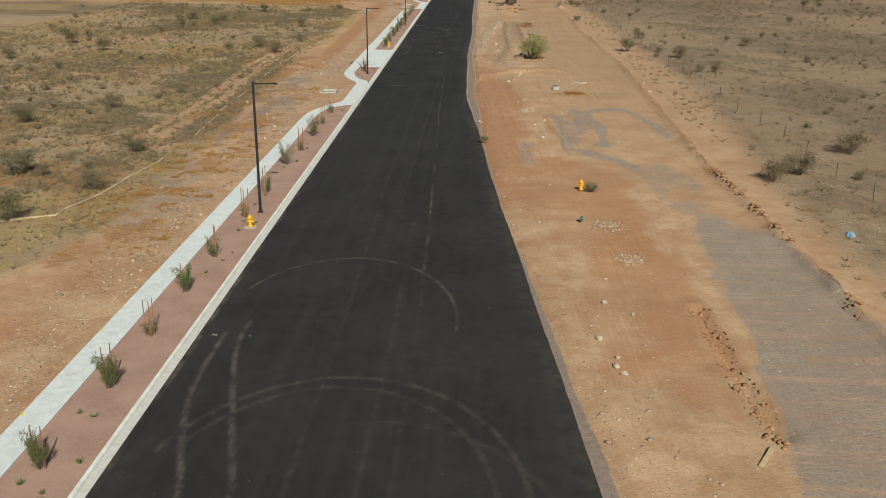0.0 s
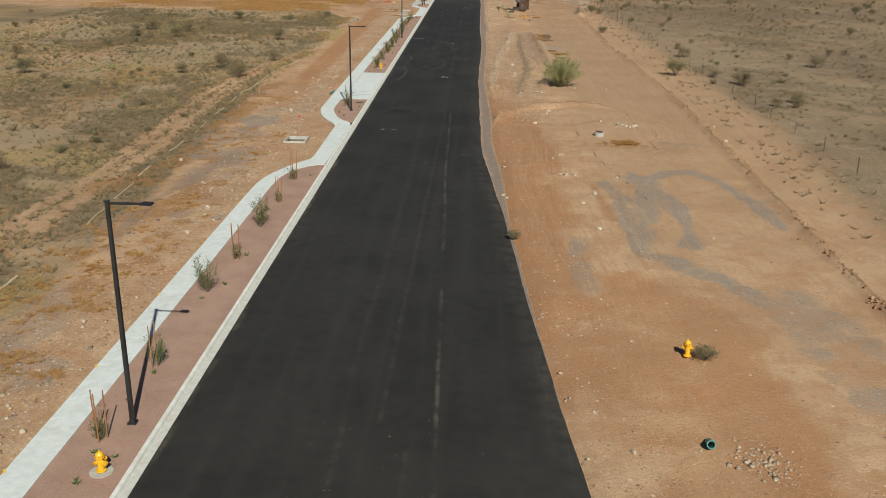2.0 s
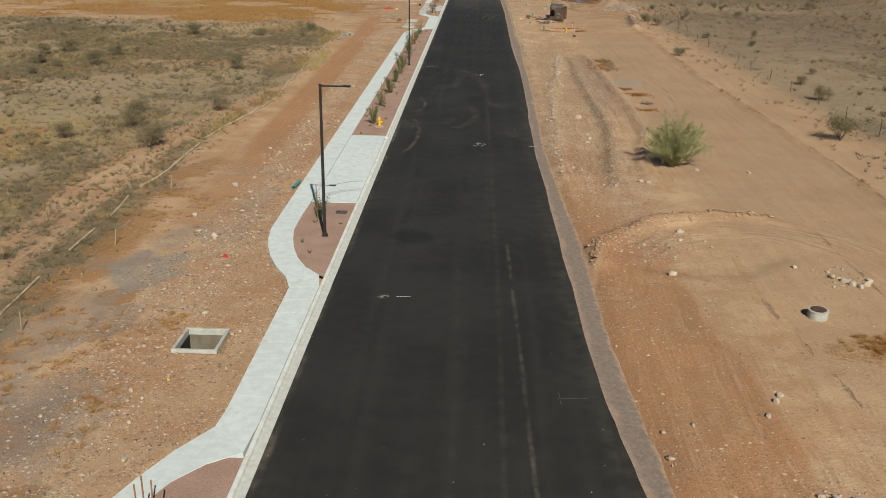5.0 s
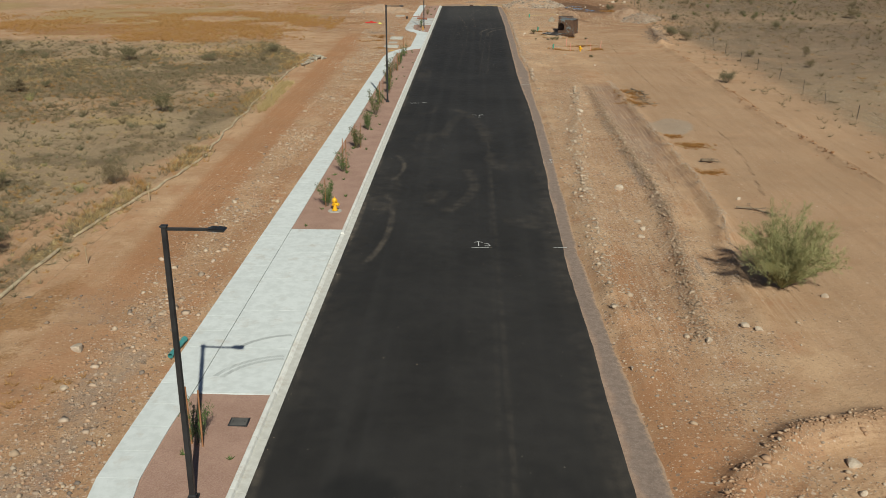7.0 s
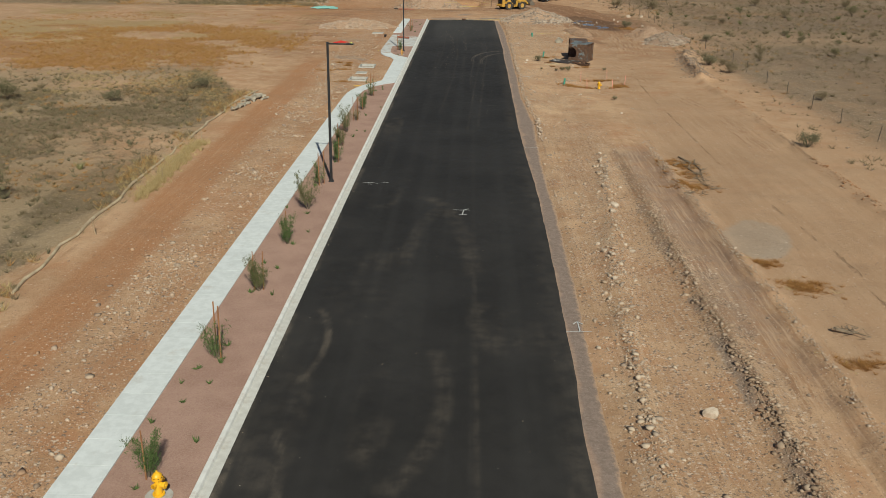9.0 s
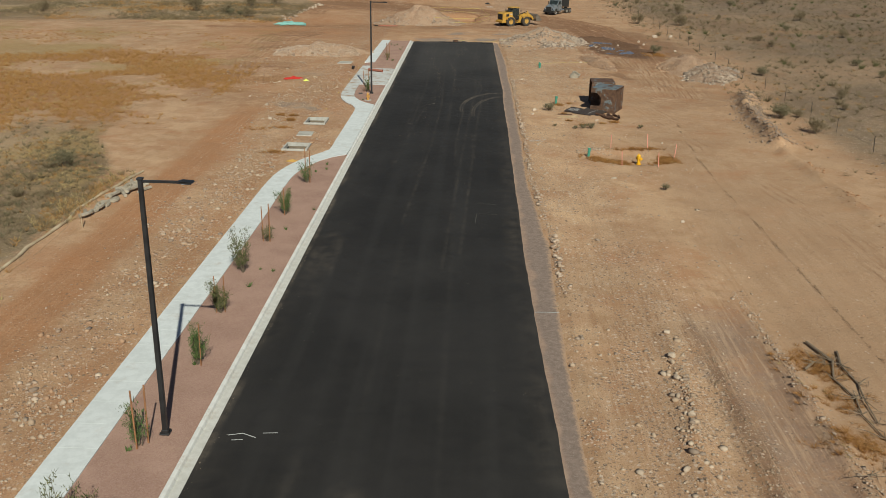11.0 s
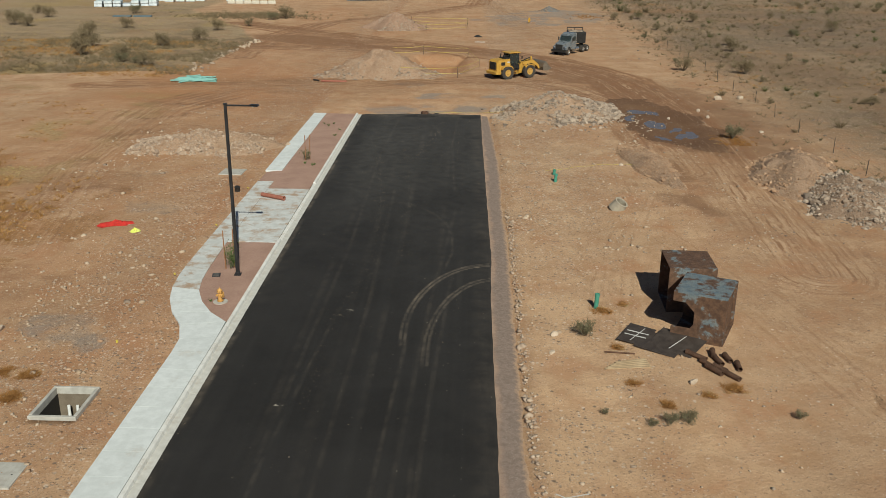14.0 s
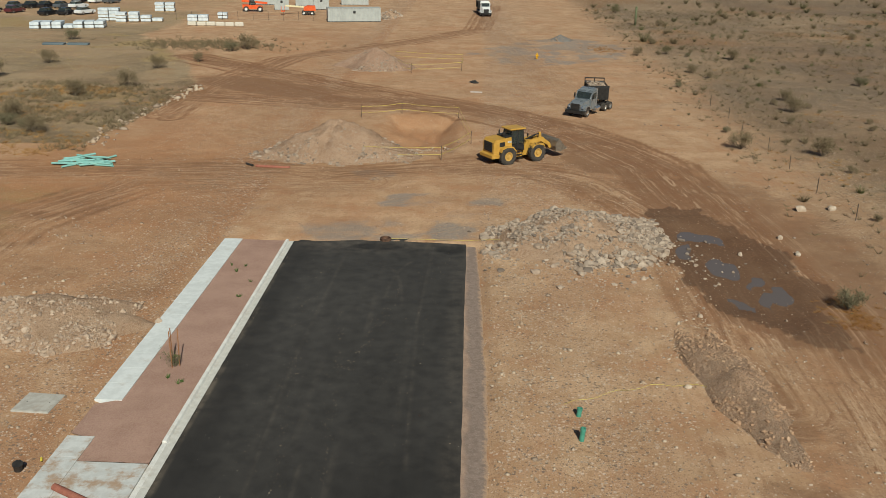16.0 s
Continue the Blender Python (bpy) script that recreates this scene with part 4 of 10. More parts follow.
    return tagged(ob, "bare orange and tan desert soil with ruts and gravel", "ground", kind="structure")


GROUND = make_ground()


def make_asphalt():
    ys = np.concatenate([np.arange(-60.0, 20, 2.0), np.arange(20, 64, 0.17), np.arange(64, 204, 0.5), np.arange(204, ROAD_END, 0.18), [ROAD_END]])
    us = np.linspace(0, 1, 170)
    xr = edge_x(ys)
    end = (vnoise(us * 13, us * 0, 0.9, 5) - 0.5) * 0.3 + 0.7 * np.exp(-((us - 0.06) / 0.035) ** 2) + 0.75 * np.exp(-((us - 0.5) / 0.05) ** 2) + 0.9 * np.exp(-((us - 0.88) / 0.07) ** 2)
    end = 0.45 * end * (0.6 + 0.8 * vnoise(us * 40, us * 0, 1.0, 15)) + 1.9 * us ** 1.2
    X = ROAD_L + us[None, :] * (xr - ROAD_L)[:, None]
    Y = ys[:, None] + step(ROAD_END - 2, ROAD_END, ys)[:, None] * end[None, :]
    Z = 0.0 + 0.05 * (1 - ((X + 5) / 8) ** 2).clip(-1, 1) * 0.6 + (vnoise(X, Y, 3.0, 2) - 0.5) * 0.008
    ny, nx = X.shape
    v = np.stack([X.ravel(), Y.ravel(), Z.ravel()], 1)
    i = (np.arange(ny - 1)[:, None] * nx + np.arange(nx - 1)[None, :]).ravel()
    f = np.stack([i, i + 1, i + nx + 1, i + nx], 1)
    # skirt down to the subgrade on the ragged side and the end
    side = np.concatenate([np.arange(ny) * nx + nx - 1, (ny - 1) * nx + np.arange(nx)[::-1]])
    low = v[side] - np.array([0, 0, 0.16]) + np.array([0.05, 0.0, 0])
    k = len(v) + np.arange(len(side))
    f2 = np.stack([side[:-1], k[:-1], k[1:], side[1:]], 1)
    v = np.concatenate([v, low])
    ob = np_mesh("road", v, np.concatenate([f, f2]), ASPHALT, True)
    x, y = v[:, 0], v[:, 1]
    # dust: wheel tracks, turning arcs, blown sand by the gutter
    dust = 0.5 * step(0.22, 0.0, x - ROAD_L - 0.25 * fbm(x, y, 5.0, 2)) * step(0.35, 0.7, fbm(x, y, 3.0, 3))
    dust = np.maximum(dust, 0.06 * step(1.6, 0.2, x - ROAD_L) * step(0.45, 0.65, fbm(x, y, 7.0, 4)))
    bright = np.zeros_like(dust)

    def rut(pts, width, amount, into):
        d = line_dist(x, y, pts)
        return np.maximum(into, amount * step(width, width * 0.35, d))

    def arc(cx, cy, rx, ry, a0, a1, n=26):
        return [(cx + rx * math.cos(radians(a0 + (a1 - a0) * i / n)), cy + ry * math.sin(radians(a0 + (a1 - a0) * i / n))) for i in range(n + 1)]

    dust = rut([(-9.4, 24), (-9.8, 28.3), (-10.9, 32), (-11.6, 35.2), (-11.75, 38.5), (-11.7, 41.5)], 0.2, 0.34, dust)
    dust = rut([(-7.6, 24), (-8.0, 28.7), (-9.0, 32.4), (-9.9, 36), (-10.6, 39), (-10.9, 41.6), (-10.8, 43)], 0.19, 0.32, dust)
    dust = rut(arc(-6.4, 43.4, 6.15, 9.2, 155, -5, 40), 0.13, 0.36 * (0.45 + 0.55 * step(0.35, 0.6, fbm(x, y, 1.2, 25))), dust)
    dust = rut(arc(-4.6, 27.5, 7.4, 9.7, 160, 5), 0.18, 0.19, dust)
    dust = rut(arc(-4.9, 27.3, 6.5, 9.0, 155, 8), 0.18, 0.15, dust)
    dust = rut(arc(-3.0, 25.0, 7.2, 8.4, 100, 0), 0.18, 0.1, dust)
    for cx, cy, rx, ry in ((-1.0, 247.0, 4.35, 8.8), (-1.0, 247.0, 4.15, 8.5), (-0.8, 245.0, 3.45, 8.7), (-0.8, 245.0, 3.25, 8.4)):
        dust = rut(arc(cx, cy, rx, ry, 190, 93, 40), 0.1, 0.34 + 0.42 * step(247, 253, y), dust)
    dust = rut([(-8.6, 267.4), (-7.2, 267.1), (-6.2, 266.7), (-5.2, 265.6), (-4.4, 264.3), (-3.7, 262.5), (-3.35, 260.5), (-3.25, 257.7), (-3.6, 255)], 0.1, 0.16, dust)
    for line, amount in (([(-2.2, 42), (-2.6, 60), (-3.36, 89.6), (-3.74, 100.6), (-3.86, 110), (-4.1, 125)], 0.3), ([(-9.8, 226), (-9.6, 230.2), (-9.4, 236), (-8.9, 244.5), (-8.5, 250)], 0.1), ([(-5.4, 226), (-5.47, 233), (-5.3, 238.8), (-5.05, 246)], 0.12), ([(-3.86, 226), (-4.1, 231), (-4.18, 236.5)], 0.1)):
        dust = rut(line, 0.12, amount * step(0.3, 0.6, fbm(x, y, 1.6, 23)), dust)
    for k, a in ((-9.9, 0.20), (-8.2, 0.16), (-6.4, 0.24), (-4.1, 0.20), (-2.9, 0.12)):
        dust = rut([(k, 225), (k + 0.15, 262), (k - 0.2, ROAD_END)], 0.22, a * 0.35 * step(0.35, 0.75, fbm(x, y * 0.4, 2.2, 13)), dust)
    for pts in ([(-5.6, 205), (-5.1, 222), (-4.7, 236), (-4.2, 250), (-3.2, 266)], [(-4.7, 207), (-4.2, 224), (-3.8, 240), (-3.2, 254)], [(-8.2, 212), (-7.4, 232), (-7.2, 250), (-7.6, 270)], [(-9.6, 236), (-9.2, 258), (-9.6, 280), (-9.2, 294)], [(-3.4, 270), (-3.9, 284), (-3.6, 295)]):
        dust = rut(pts, 0.14, 0.11 * (0.3 + fbm(x, y, 3.0, 19)), dust)
    for k, y0, y1, a in ((-4.9, 62, 175, 0.26), (-6.6, 66, 120, 0.14), (-3.6, 20, 60, 0.2), (-6.2, 18, 62, 0.24), (-2.4, 20, 58, 0.16), (-8.0, 190, 260, 0.10), (-5.2, 120, 235, 0.10)):
        dust = rut([(k, y0), (k + 0.2, (y0 + y1) / 2), (k - 0.1, y1)], 0.16, a * 0.45 * (0.2 + fbm(x, y, 9.0, 14)), dust)
    for cx, cy, r in ((-10.3, 116.2, 0.3), (-12.2, 41.3, 0.16), (-10.4, 41.2, 0.1), (-9.6, 240, 0.15), (-8.0, 249.2, 0.15)):
        bright = np.maximum(bright, step(r * 1.5, r * 0.5, np.hypot((x - cx) / 1.6, y - cy)))
    for cx, cy, rx, ry in ((-11.8, 158, 1.0, 4), (-11.6, 167, 1.2, 3), (-10.8, 186, 1.2, 3), (-11.9, 206, 0.8, 6), (-8.6, 158.5, 0.8, 3), (-3.6, 166, 1.8, 2.5), (-9.6, 172, 1.4, 5), (-3.0, 152, 1.6, 1.0)):
        dust = np.maximum(dust, 0.16 * blob(x, y, cx, cy, rx, ry) * step(0.3, 0.75, fbm(x, y, 2.6, 7)))
    for cx, cy, rx, ry, a0, a1, w, amt in ((-9.0, 170.0, 4.0, 16.0, 10, 75, 0.7, 0.16), (-9.5, 160.0, 3.4, 7.0, -60, 30, 0.5, 0.2), (-6.2, 172, 2.4, 12, 100, 170, 0.6, 0.14), (-2.0, 167.0, 3.0, 3.0, 150, 240, 0.5, 0.16),
                                           (-12.5, 151, 1.6, 7, -60, 60, 0.25, 0.4), (-12.6, 164, 1.5, 4, -50, 60, 0.22, 0.4), (-6.4, 283, 1.6, 9, 20, 80, 0.14, 0.14), (-4.6, 286, 1.4, 7, 100, 170, 0.14, 0.14)):
        dust = rut(arc(cx, cy, rx, ry, a0, a1), w, amt * (0.3 + 0.9 * fbm(x, y, 2.4, 17)), dust)
    scatter = 0.8 * blob(x, y, -10.5, 268, 1.8, 24) + 0.7 * blob(x, y, -5.5, 272, 2.0, 20) + 0.4 * blob(x, y, -6.0, 215, 4.0, 18) + blob(x, y, -3.6, 33, 4.5, 12) + 0.5 * blob(x, y, -5.5, 62, 3, 16) + 0.6 * blob(x, y, -5.0, 240, 4, 30) + 0.2
    chips = np.clip(scatter, 0, 1)
    dust = np.maximum(dust, 0.22 * step(1.3, 0.2, edge_x(y) - x) * fbm(x, y, 4.0, 9))
    dust = np.maximum(dust, 0.35 * step(ROAD_END - 3, ROAD_END, y) * fbm(x, y, 2.0, 8))
    black = 0.6 * blob(x, y, -7.2, ROAD_END - 0.6, 1.6, 0.6) + 0.6 * blob(x, y, -2.4, ROAD_END - 0.8, 1.2, 0.9)
    black = np.maximum(black, 0.55 * blob(x, y, -9.5, 125.0, 1.5, 1.2))
    seam = 0.05 * step(236, 262, y) + 0.34 * step(256, 280, y) * step(-12.2, -10.8, x - 1.6 * (fbm(x, y, 5.0, 20) - 0.5)) * (0.45 + 1.0 * fbm(x, y * 0.5, 3.0, 22)) + 0.12 * step(256, 276, y) * step(-5.5, -9.5, x + 2.0 * (fbm(x, y, 6.0, 18) - 0.5)) + np.interp(y, [0, 60, 130, 190, 225, 260], [0.10, 0.085, 0.06, 0.035, 0.0, 0.0]) * (0.7 + 0.6 * fbm(x, y, 20.0, 15)) + 0.05 * step(0.5, 0.7, fbm(x, y * 0.3, 3.0, 16))
    at = ob.data.attributes.new("marks", "FLOAT_COLOR", "POINT")
    at.data.foreach_set("color", np.clip(np.stack([dust, seam, black, np.maximum(bright, chips * 0.4)], 1), 0, 1).astype(np.float32).ravel())
    return tagged(ob, "new black asphalt road with dusty tyre arcs", "road", kind="structure")


ROAD = make_asphalt()


def make_shoulder():
    ys = np.arange(-60.0, ROAD_END + 0.6, 0.4)
    us = np.linspace(0, 1, 9)
    a, b = edge_x(ys) - 0.25, edge_x(ys, APRON)
    X = a[:, None] + us[None, :] * (b - a)[:, None]
    Y = np.repeat(ys[:, None], 9, 1)
    Z = -0.03 - 0.02 * us[None, :] + (fbm(X, Y, 0.8, 3) - 0.5) * 0.05
    Z[:, -1] -= 0.06
    v = np.stack([X.ravel(), Y.ravel(), Z.ravel()], 1)
    i = (np.arange(len(ys) - 1)[:, None] * 9 + np.arange(8)[None, :]).ravel()
    ob = np_mesh("road_shoulder", v, np.stack([i, i + 1, i + 10, i + 9], 1), MILLINGS, True)
    u_ = np.tile(us, len(ys))
    at = ob.data.attributes.new("across", "FLOAT_COLOR", "POINT")
    at.data.foreach_set("color", np.stack([u_, u_, u_, u_], 1).astype(np.float32).ravel())
    return tagged(ob, "strip of grey gravel millings along the asphalt", "shoulder", kind="structure")


make_shoulder()

# ---- kerb, walks, driveways and planting beds ----
# stations of the walk: outer edge x, y and inner edge x, y
WALK_A = [(-17.95, -30, -16.45, -30), (-17.8, 88, -16.45, 89), (-17.79, 93.9, -16.5, 93.6), (-17.72, 96.5, -16.46, 96.3), (-17.42, 98.0, -16.25, 98.1), (-17.15, 98.96, -16.02, 99.05), (-16.54, 100.65, -15.35, 100.45), (-15.83, 102.26, -14.5, 101.35),
          (-14.97, 103.6, -13.54, 101.95), (-14.96, 106.0, -13.54, 106.0), (-15.0, 116.6, -13.54, 116.9), (-15.2, 117.5, -13.54, 118.0), (-15.95, 118.7, -14.35, 118.8), (-16.65, 120.1, -15.1, 119.95), (-17.15, 121.6, -15.7, 121.6),
          (-17.55, 123.1, -16.12, 123.1), (-17.83, 125.3, -16.45, 125.3), (-17.85, 128.0, -16.5, 128.0), (-17.85, 130.8, -16.42, 130.8), (-17.9, 212, -16.4, 212), (-17.91, 219.0, -16.5, 218.6), (-17.78, 222.0, -16.46, 221.7),
          (-17.56, 223.3, -16.26, 223.0), (-17.28, 224.4, -15.98, 224.1), (-16.98, 225.4, -15.6, 225.2), (-16.64, 226.3, -15.1, 226.2), (-15.62, 228.2, -14.2, 227.4), (-15.05, 229.4, -13.54, 227.95), (-15.1, 232.0, -13.54, 232.0), (-15.1, 244.2, -13.54, 244.2), (-15.2, 246.0, -13.54, 246.6),
          (-15.6, 246.9, -13.54, 247.3), (-16.2, 247.8, -14.3, 248.0), (-16.85, 249.3, -15.0, 249.0), (-17.25, 250.6, -15.7, 250.3), (-17.5, 252.2, -16.1, 251.8), (-17.6, 254.4, -16.25, 253.8), (-17.6, 258.5, -16.4, 258.5), (-17.55, 271.4, -16.4, 271.4)]
WALK_B = [(-17.65, 274.4, -16.4, 274.4), (-17.6, 296.0, -16.4, 296.0)]
DRIVES = [(130.8, 149.8), (258.5, 269.6)]
BEDS = [(-30, 101.6), (118.1, 130.75), (149.85, 227.9), (247.4, 258.45), (269.65, 296.0)]


def slab(name, corners, z0, z1, material, parent, gap=0.012, lip=0.012):
    """A cast panel with worn arrises: four plan corners, its underside and top."""
    bm = bmesh.new()
    c = Vector((sum(p[0] for p in corners) / 4, sum(p[1] for p in corners) / 4))
    rows = []
    for inset, z in ((gap, z0), (gap, z1 - lip), (gap + lip, z1)):
        ring_ = []
        for p in corners:
            d = Vector(p) - c
            q = c + d * max(0.2, 1 - inset * 1.41 / d.length)
            ring_.append(bm.verts.new((q.x, q.y, z)))
        rows.append(ring_)
    for a, b in zip(rows, rows[1:]):
        for i in range(4):
            bm.faces.new((a[i], a[(i + 1) % 4], b[(i + 1) % 4], b[i]))
    bm.faces.new(rows[-1])
    bmesh.ops.recalc_face_normals(bm, faces=bm.faces)
    return part(name, bm, material, parent)


def walk_at(stations, s):
    """Edges at s metres along the walk, rounded between the stations."""
    mids = [Vector(((a[0] + a[2]) / 2, (a[1] + a[3]) / 2)) for a in stations]
    acc = [0.0]
    for a, b in zip(mids, mids[1:]):
        acc.append(acc[-1] + (b - a).length)
    out = []
    for k in range(4):
        out.append(float(np.interp(s, acc, [st[k] for st in stations])))
    return out, acc[-1]


def make_walk(stations, z=0.15):
    root = tagged(new("sidewalk"), "pale broom-finished concrete sidewalk in jointed panels", "sidewalk", kind="structure")
    _, total = walk_at(stations, 0)
    n = round(total / 1.55)
    for i in range(n):
        a, _ = walk_at(stations, total * i / n)
        b, _ = walk_at(stations, total * (i + 1) / n)
        y = (a[1] + b[1]) / 2
        if y < 12:
            continue
        slab("concrete_panel", [(a[0], a[1]), (a[2], a[3]), (b[2], b[3]), (b[0], b[1])], -0.1, z, WALK if not 252 < y < 272 else STAINED, root, 0.004, 0.001)
    return root


make_walk(WALK_A)
make_walk(WALK_B)
for y0, y1 in DRIVES:
    apron = tagged(new("driveway"), "pale concrete driveway apron between walk and gutter", "driveway", kind="structure")
    n = round((y1 - y0) / 3.75)
    for i in range(n):
        a, b = y0 + (y1 - y0) * i / n, y0 + (y1 - y0) * (i + 1) / n
        slab("concrete_panel", [(-16.4, a), (KERB_BACK, a), (KERB_BACK, b), (-16.4, b)], -0.1, 0.135, WALK if y0 < 200 else STAINED, apron, 0.003, 0.003)


def make_kerb():
    root = tagged(new("kerb"), "pale concrete kerb with a dusty gutter pan", "kerb", kind="structure")
    cache = {}
    y = 12.0
    while y < ROAD_END - 0.05:
        y2 = min(y + 3.05, ROAD_END)
        low = any(a - 0.5 < (y + y2) / 2 < b + 0.5 for a, b in DRIVES)
        key = (low, round(y2 - y, 2))
        if key not in cache:
            top = 0.075 if low else 0.155
            bm = bmesh.new()
            prism(bm, [(-0.0, -0.15), (0.0, top - 0.02), (0.02, top), (0.14, top), (0.165, top - 0.02), (0.20, 0.02), (0.20, -0.15)], y2 - y - 0.012)
            bmesh.ops.transform(bm, matrix=pose(0, 0, 0), verts=bm.verts)
            me = bpy.data.meshes.new("kerb_stone")
            bm.to_mesh(me), bm.free()
            me.materials.append(KERB)
            bm = bmesh.new()
            prism(bm, [(0.203, -0.15), (0.203, 0.018), (0.52, 0.012), (0.53, 0.0), (0.53, -0.15)], y2 - y - 0.012)
            me2 = bpy.data.meshes.new("gutter_pan")
            bm.to_mesh(me2), bm.free()
            me2.materials.append(GUTTER)
            cache[key] = (me, me2)
        for name, me in zip(("kerb_stone", "gutter_pan"), cache[key]):
            ob = new(name, me)
            ob.location = (KERB_BACK, (y + y2) / 2, 0)
            ob.parent = root
        y = y2
    return root


make_kerb()


def make_beds():
    for y0, y1 in BEDS:
        ys = np.arange(max(y0, 5), y1 + 0.01, (y1 - max(y0, 5)) / max(8, round((y1 - max(y0, 5)) / 0.4)))
        _, total = walk_at(WALK_A, 0)
        S = np.linspace(0, total, 1500)
        inner = np.array([walk_at(WALK_A, s)[0][2:] for s in S])
        xl = np.interp(ys, inner[:, 1], inner[:, 0]) if y1 < 290 else np.interp(ys, [269, 270.5, 271.3, 271.6, 274.2, 274.5, 297], [-16.4, -16.4, -16.4, -17.5, -17.5, -16.4, -16.4])
        us = np.linspace(0, 1, 11)
        X = xl[:, None] + us[None, :] * (KERB_BACK - xl)[:, None]
        Y = np.repeat(ys[:, None], 11, 1)
        Z = 0.115 + (fbm(X, Y, 1.2, 4) - 0.5) * 0.05
        v = np.stack([X.ravel(), Y.ravel(), Z.ravel()], 1)
        i = (np.arange(len(ys) - 1)[:, None] * 11 + np.arange(10)[None, :]).ravel()
        ob = np_mesh("planting_bed", v, np.stack([i, i + 1, i + 12, i + 11], 1), BED, True)
        tagged(ob, "planting strip of fine reddish granite gravel", "planting bed", kind="structure")


make_beds()

# ---- metals, paints and the like ----
BLACK_STEEL = plain("black_powder_coat", (0.012, 0.012, 0.013), (0.024, 0.023, 0.023), 2.0, 60, 0.45, 0.0, 0.05, 0.5)
LENS = plain("lamp_lens", (0.30, 0.31, 0.32), (0.38, 0.39, 0.4), 5, 40, 0.2, 0, 0)
YELLOW = plain("hydrant_yellow", (0.72, 0.36, 0.012), (0.82, 0.45, 0.02), 4, 50, 0.45, 0.0, 0.1, 0.5)
DARK_IRON = plain("dark_iron", (0.03, 0.028, 0.026), (0.06, 0.052, 0.046), 4, 40, 0.6, 0.3)


def street_lamp():
    root = thing("street_lamp", pose(0, 0, 0), "tall black square steel street lamp with one short arm", "street lamp", "street lamps along the road")
    bm = bmesh.new()
    box(bm, (0, 0, 4.58), (0.17, 0.17, 9.0), bevel=0.015, taper=(0.8, 0.8))
    part("pole", bm, BLACK_STEEL, root)
    bm = bmesh.new()
    box(bm, (0, 0, 0.03), (0.34, 0.34, 0.05), bevel=0.01)
    box(bm, (0, 0, 0.11), (0.23, 0.23, 0.14), bevel=0.02)
    part("base_plate", bm, BLACK_STEEL, root)
    for sx in (-1, 1):
        for sy in (-1, 1):
            bm = bmesh.new()
            tube(bm, (sx * 0.14, sy * 0.14, 0.05), (sx * 0.14, sy * 0.14, 0.11), 0.02, seg=6)
            part("bolt", bm, DARK_IRON, root)
    bm = bmesh.new()
    box(bm, (0.62, 0, 9.0), (1.24, 0.075, 0.085), bevel=0.01)
    box(bm, (0.0, 0, 9.08), (0.19, 0.19, 0.06), bevel=0.01)
    part("arm", bm, BLACK_STEEL, root)
    bm = bmesh.new()
    prism(bm, [(1.18, 8.96), (1.18, 9.04), (1.3, 9.06), (1.63, 9.04), (1.68, 9.0), (1.63, 8.965)], 0.3)
    for v in bm.verts:
        if v.co.x < 1.25:
            v.co.y *= 0.45
    head = part("luminaire", bm, BLACK_STEEL, root)
    bm = bmesh.new()
    box(bm, (1.47, 0, 8.958), (0.28, 0.22, 0.014))
    part("lens", bm, LENS, head, "pale grey glass lens")
    for k in range(4):
        bm = bmesh.new()
        box(bm, (1.34 + 0.08 * k, 0, 9.06 - 0.005 * k), (0.016, 0.2, 0.025))
        part("cooling_fin", bm, BLACK_STEEL, head)
    return root


lamp = street_lamp()
lamp.matrix_basis = pose(-14.5, 61.15, 0.12)
for y, x, lean in ((124.35, -14.5, 0.2), (188.45, -14.5, -0.2), (253.3, -14.48, 0.1)):
    copy_thing(lamp, pose(x, y, 0.12, lean, 0, lean * 3) @ Matrix.Diagonal((1, 1, 0.955 if y < 130 else 1.0, 1)))


def hydrant(pad=True, paint_mat=YELLOW):
    root = thing("fire_hydrant", pose(0, 0, 0), "yellow cast-iron fire hydrant with capped outlets", "fire hydrant", "fire hydrants")
    bm = bmesh.new()
    tube(bm, (0, 0, 0.02), (0, 0, 0.66), 0.125, 0.115, 14)
    ring(bm, 0.185, 0.05, 0.06, 0.11, 14)
    ring(bm, 0.175, 0.05, 0.60, 0.67, 14)
    part("barrel", bm, paint_mat, root, smooth=False)
    bm = bmesh.new()
    g = bmesh.ops.create_uvsphere(bm, u_segments=14, v_segments=8, radius=0.155)["verts"]
    for v in g:
        v.co.z = max(v.co.z, -0.01) * 0.95 + 0.68
    tube(bm, (0, 0, 0.8), (0, 0, 0.89), 0.035, 0.03, 5)
    part("bonnet", bm, paint_mat, root)
    for a, b, r in (((0.1, 0, 0.47), (0.25, 0, 0.47), 0.072), ((-0.1, 0, 0.47), (-0.25, 0, 0.47), 0.072), ((0, -0.1, 0.43), (0, -0.27, 0.43), 0.1)):
        bm = bmesh.new()
        tube(bm, a, b, r * 0.85, seg=10)
        d = (Vector(b) - Vector(a)).normalized()
        tube(bm, Vector(b) - d * 0.05, b, r * 1.12, seg=8)
        tube(bm, b, Vector(b) + d * 0.04, 0.025, seg=5)
        part("outlet_cap", bm, paint_mat, root)
    for i in range(8):
        a = i * math.pi / 4
        bm = bmesh.new()
        tube(bm, (0.16 * math.cos(a), 0.16 * math.sin(a), 0.585), (0.16 * math.cos(a), 0.16 * math.sin(a), 0.69), 0.014, seg=5)
        part("flange_bolt", bm, DARK_IRON, root)
    if pad:
        bm = bmesh.new()
        tube(bm, (0, 0, -0.06), (0, 0, 0.022), 0.42, 0.415, 24)
        part("pad", bm, OLD_CONCRETE, root, "round grey concrete pad")
    return root


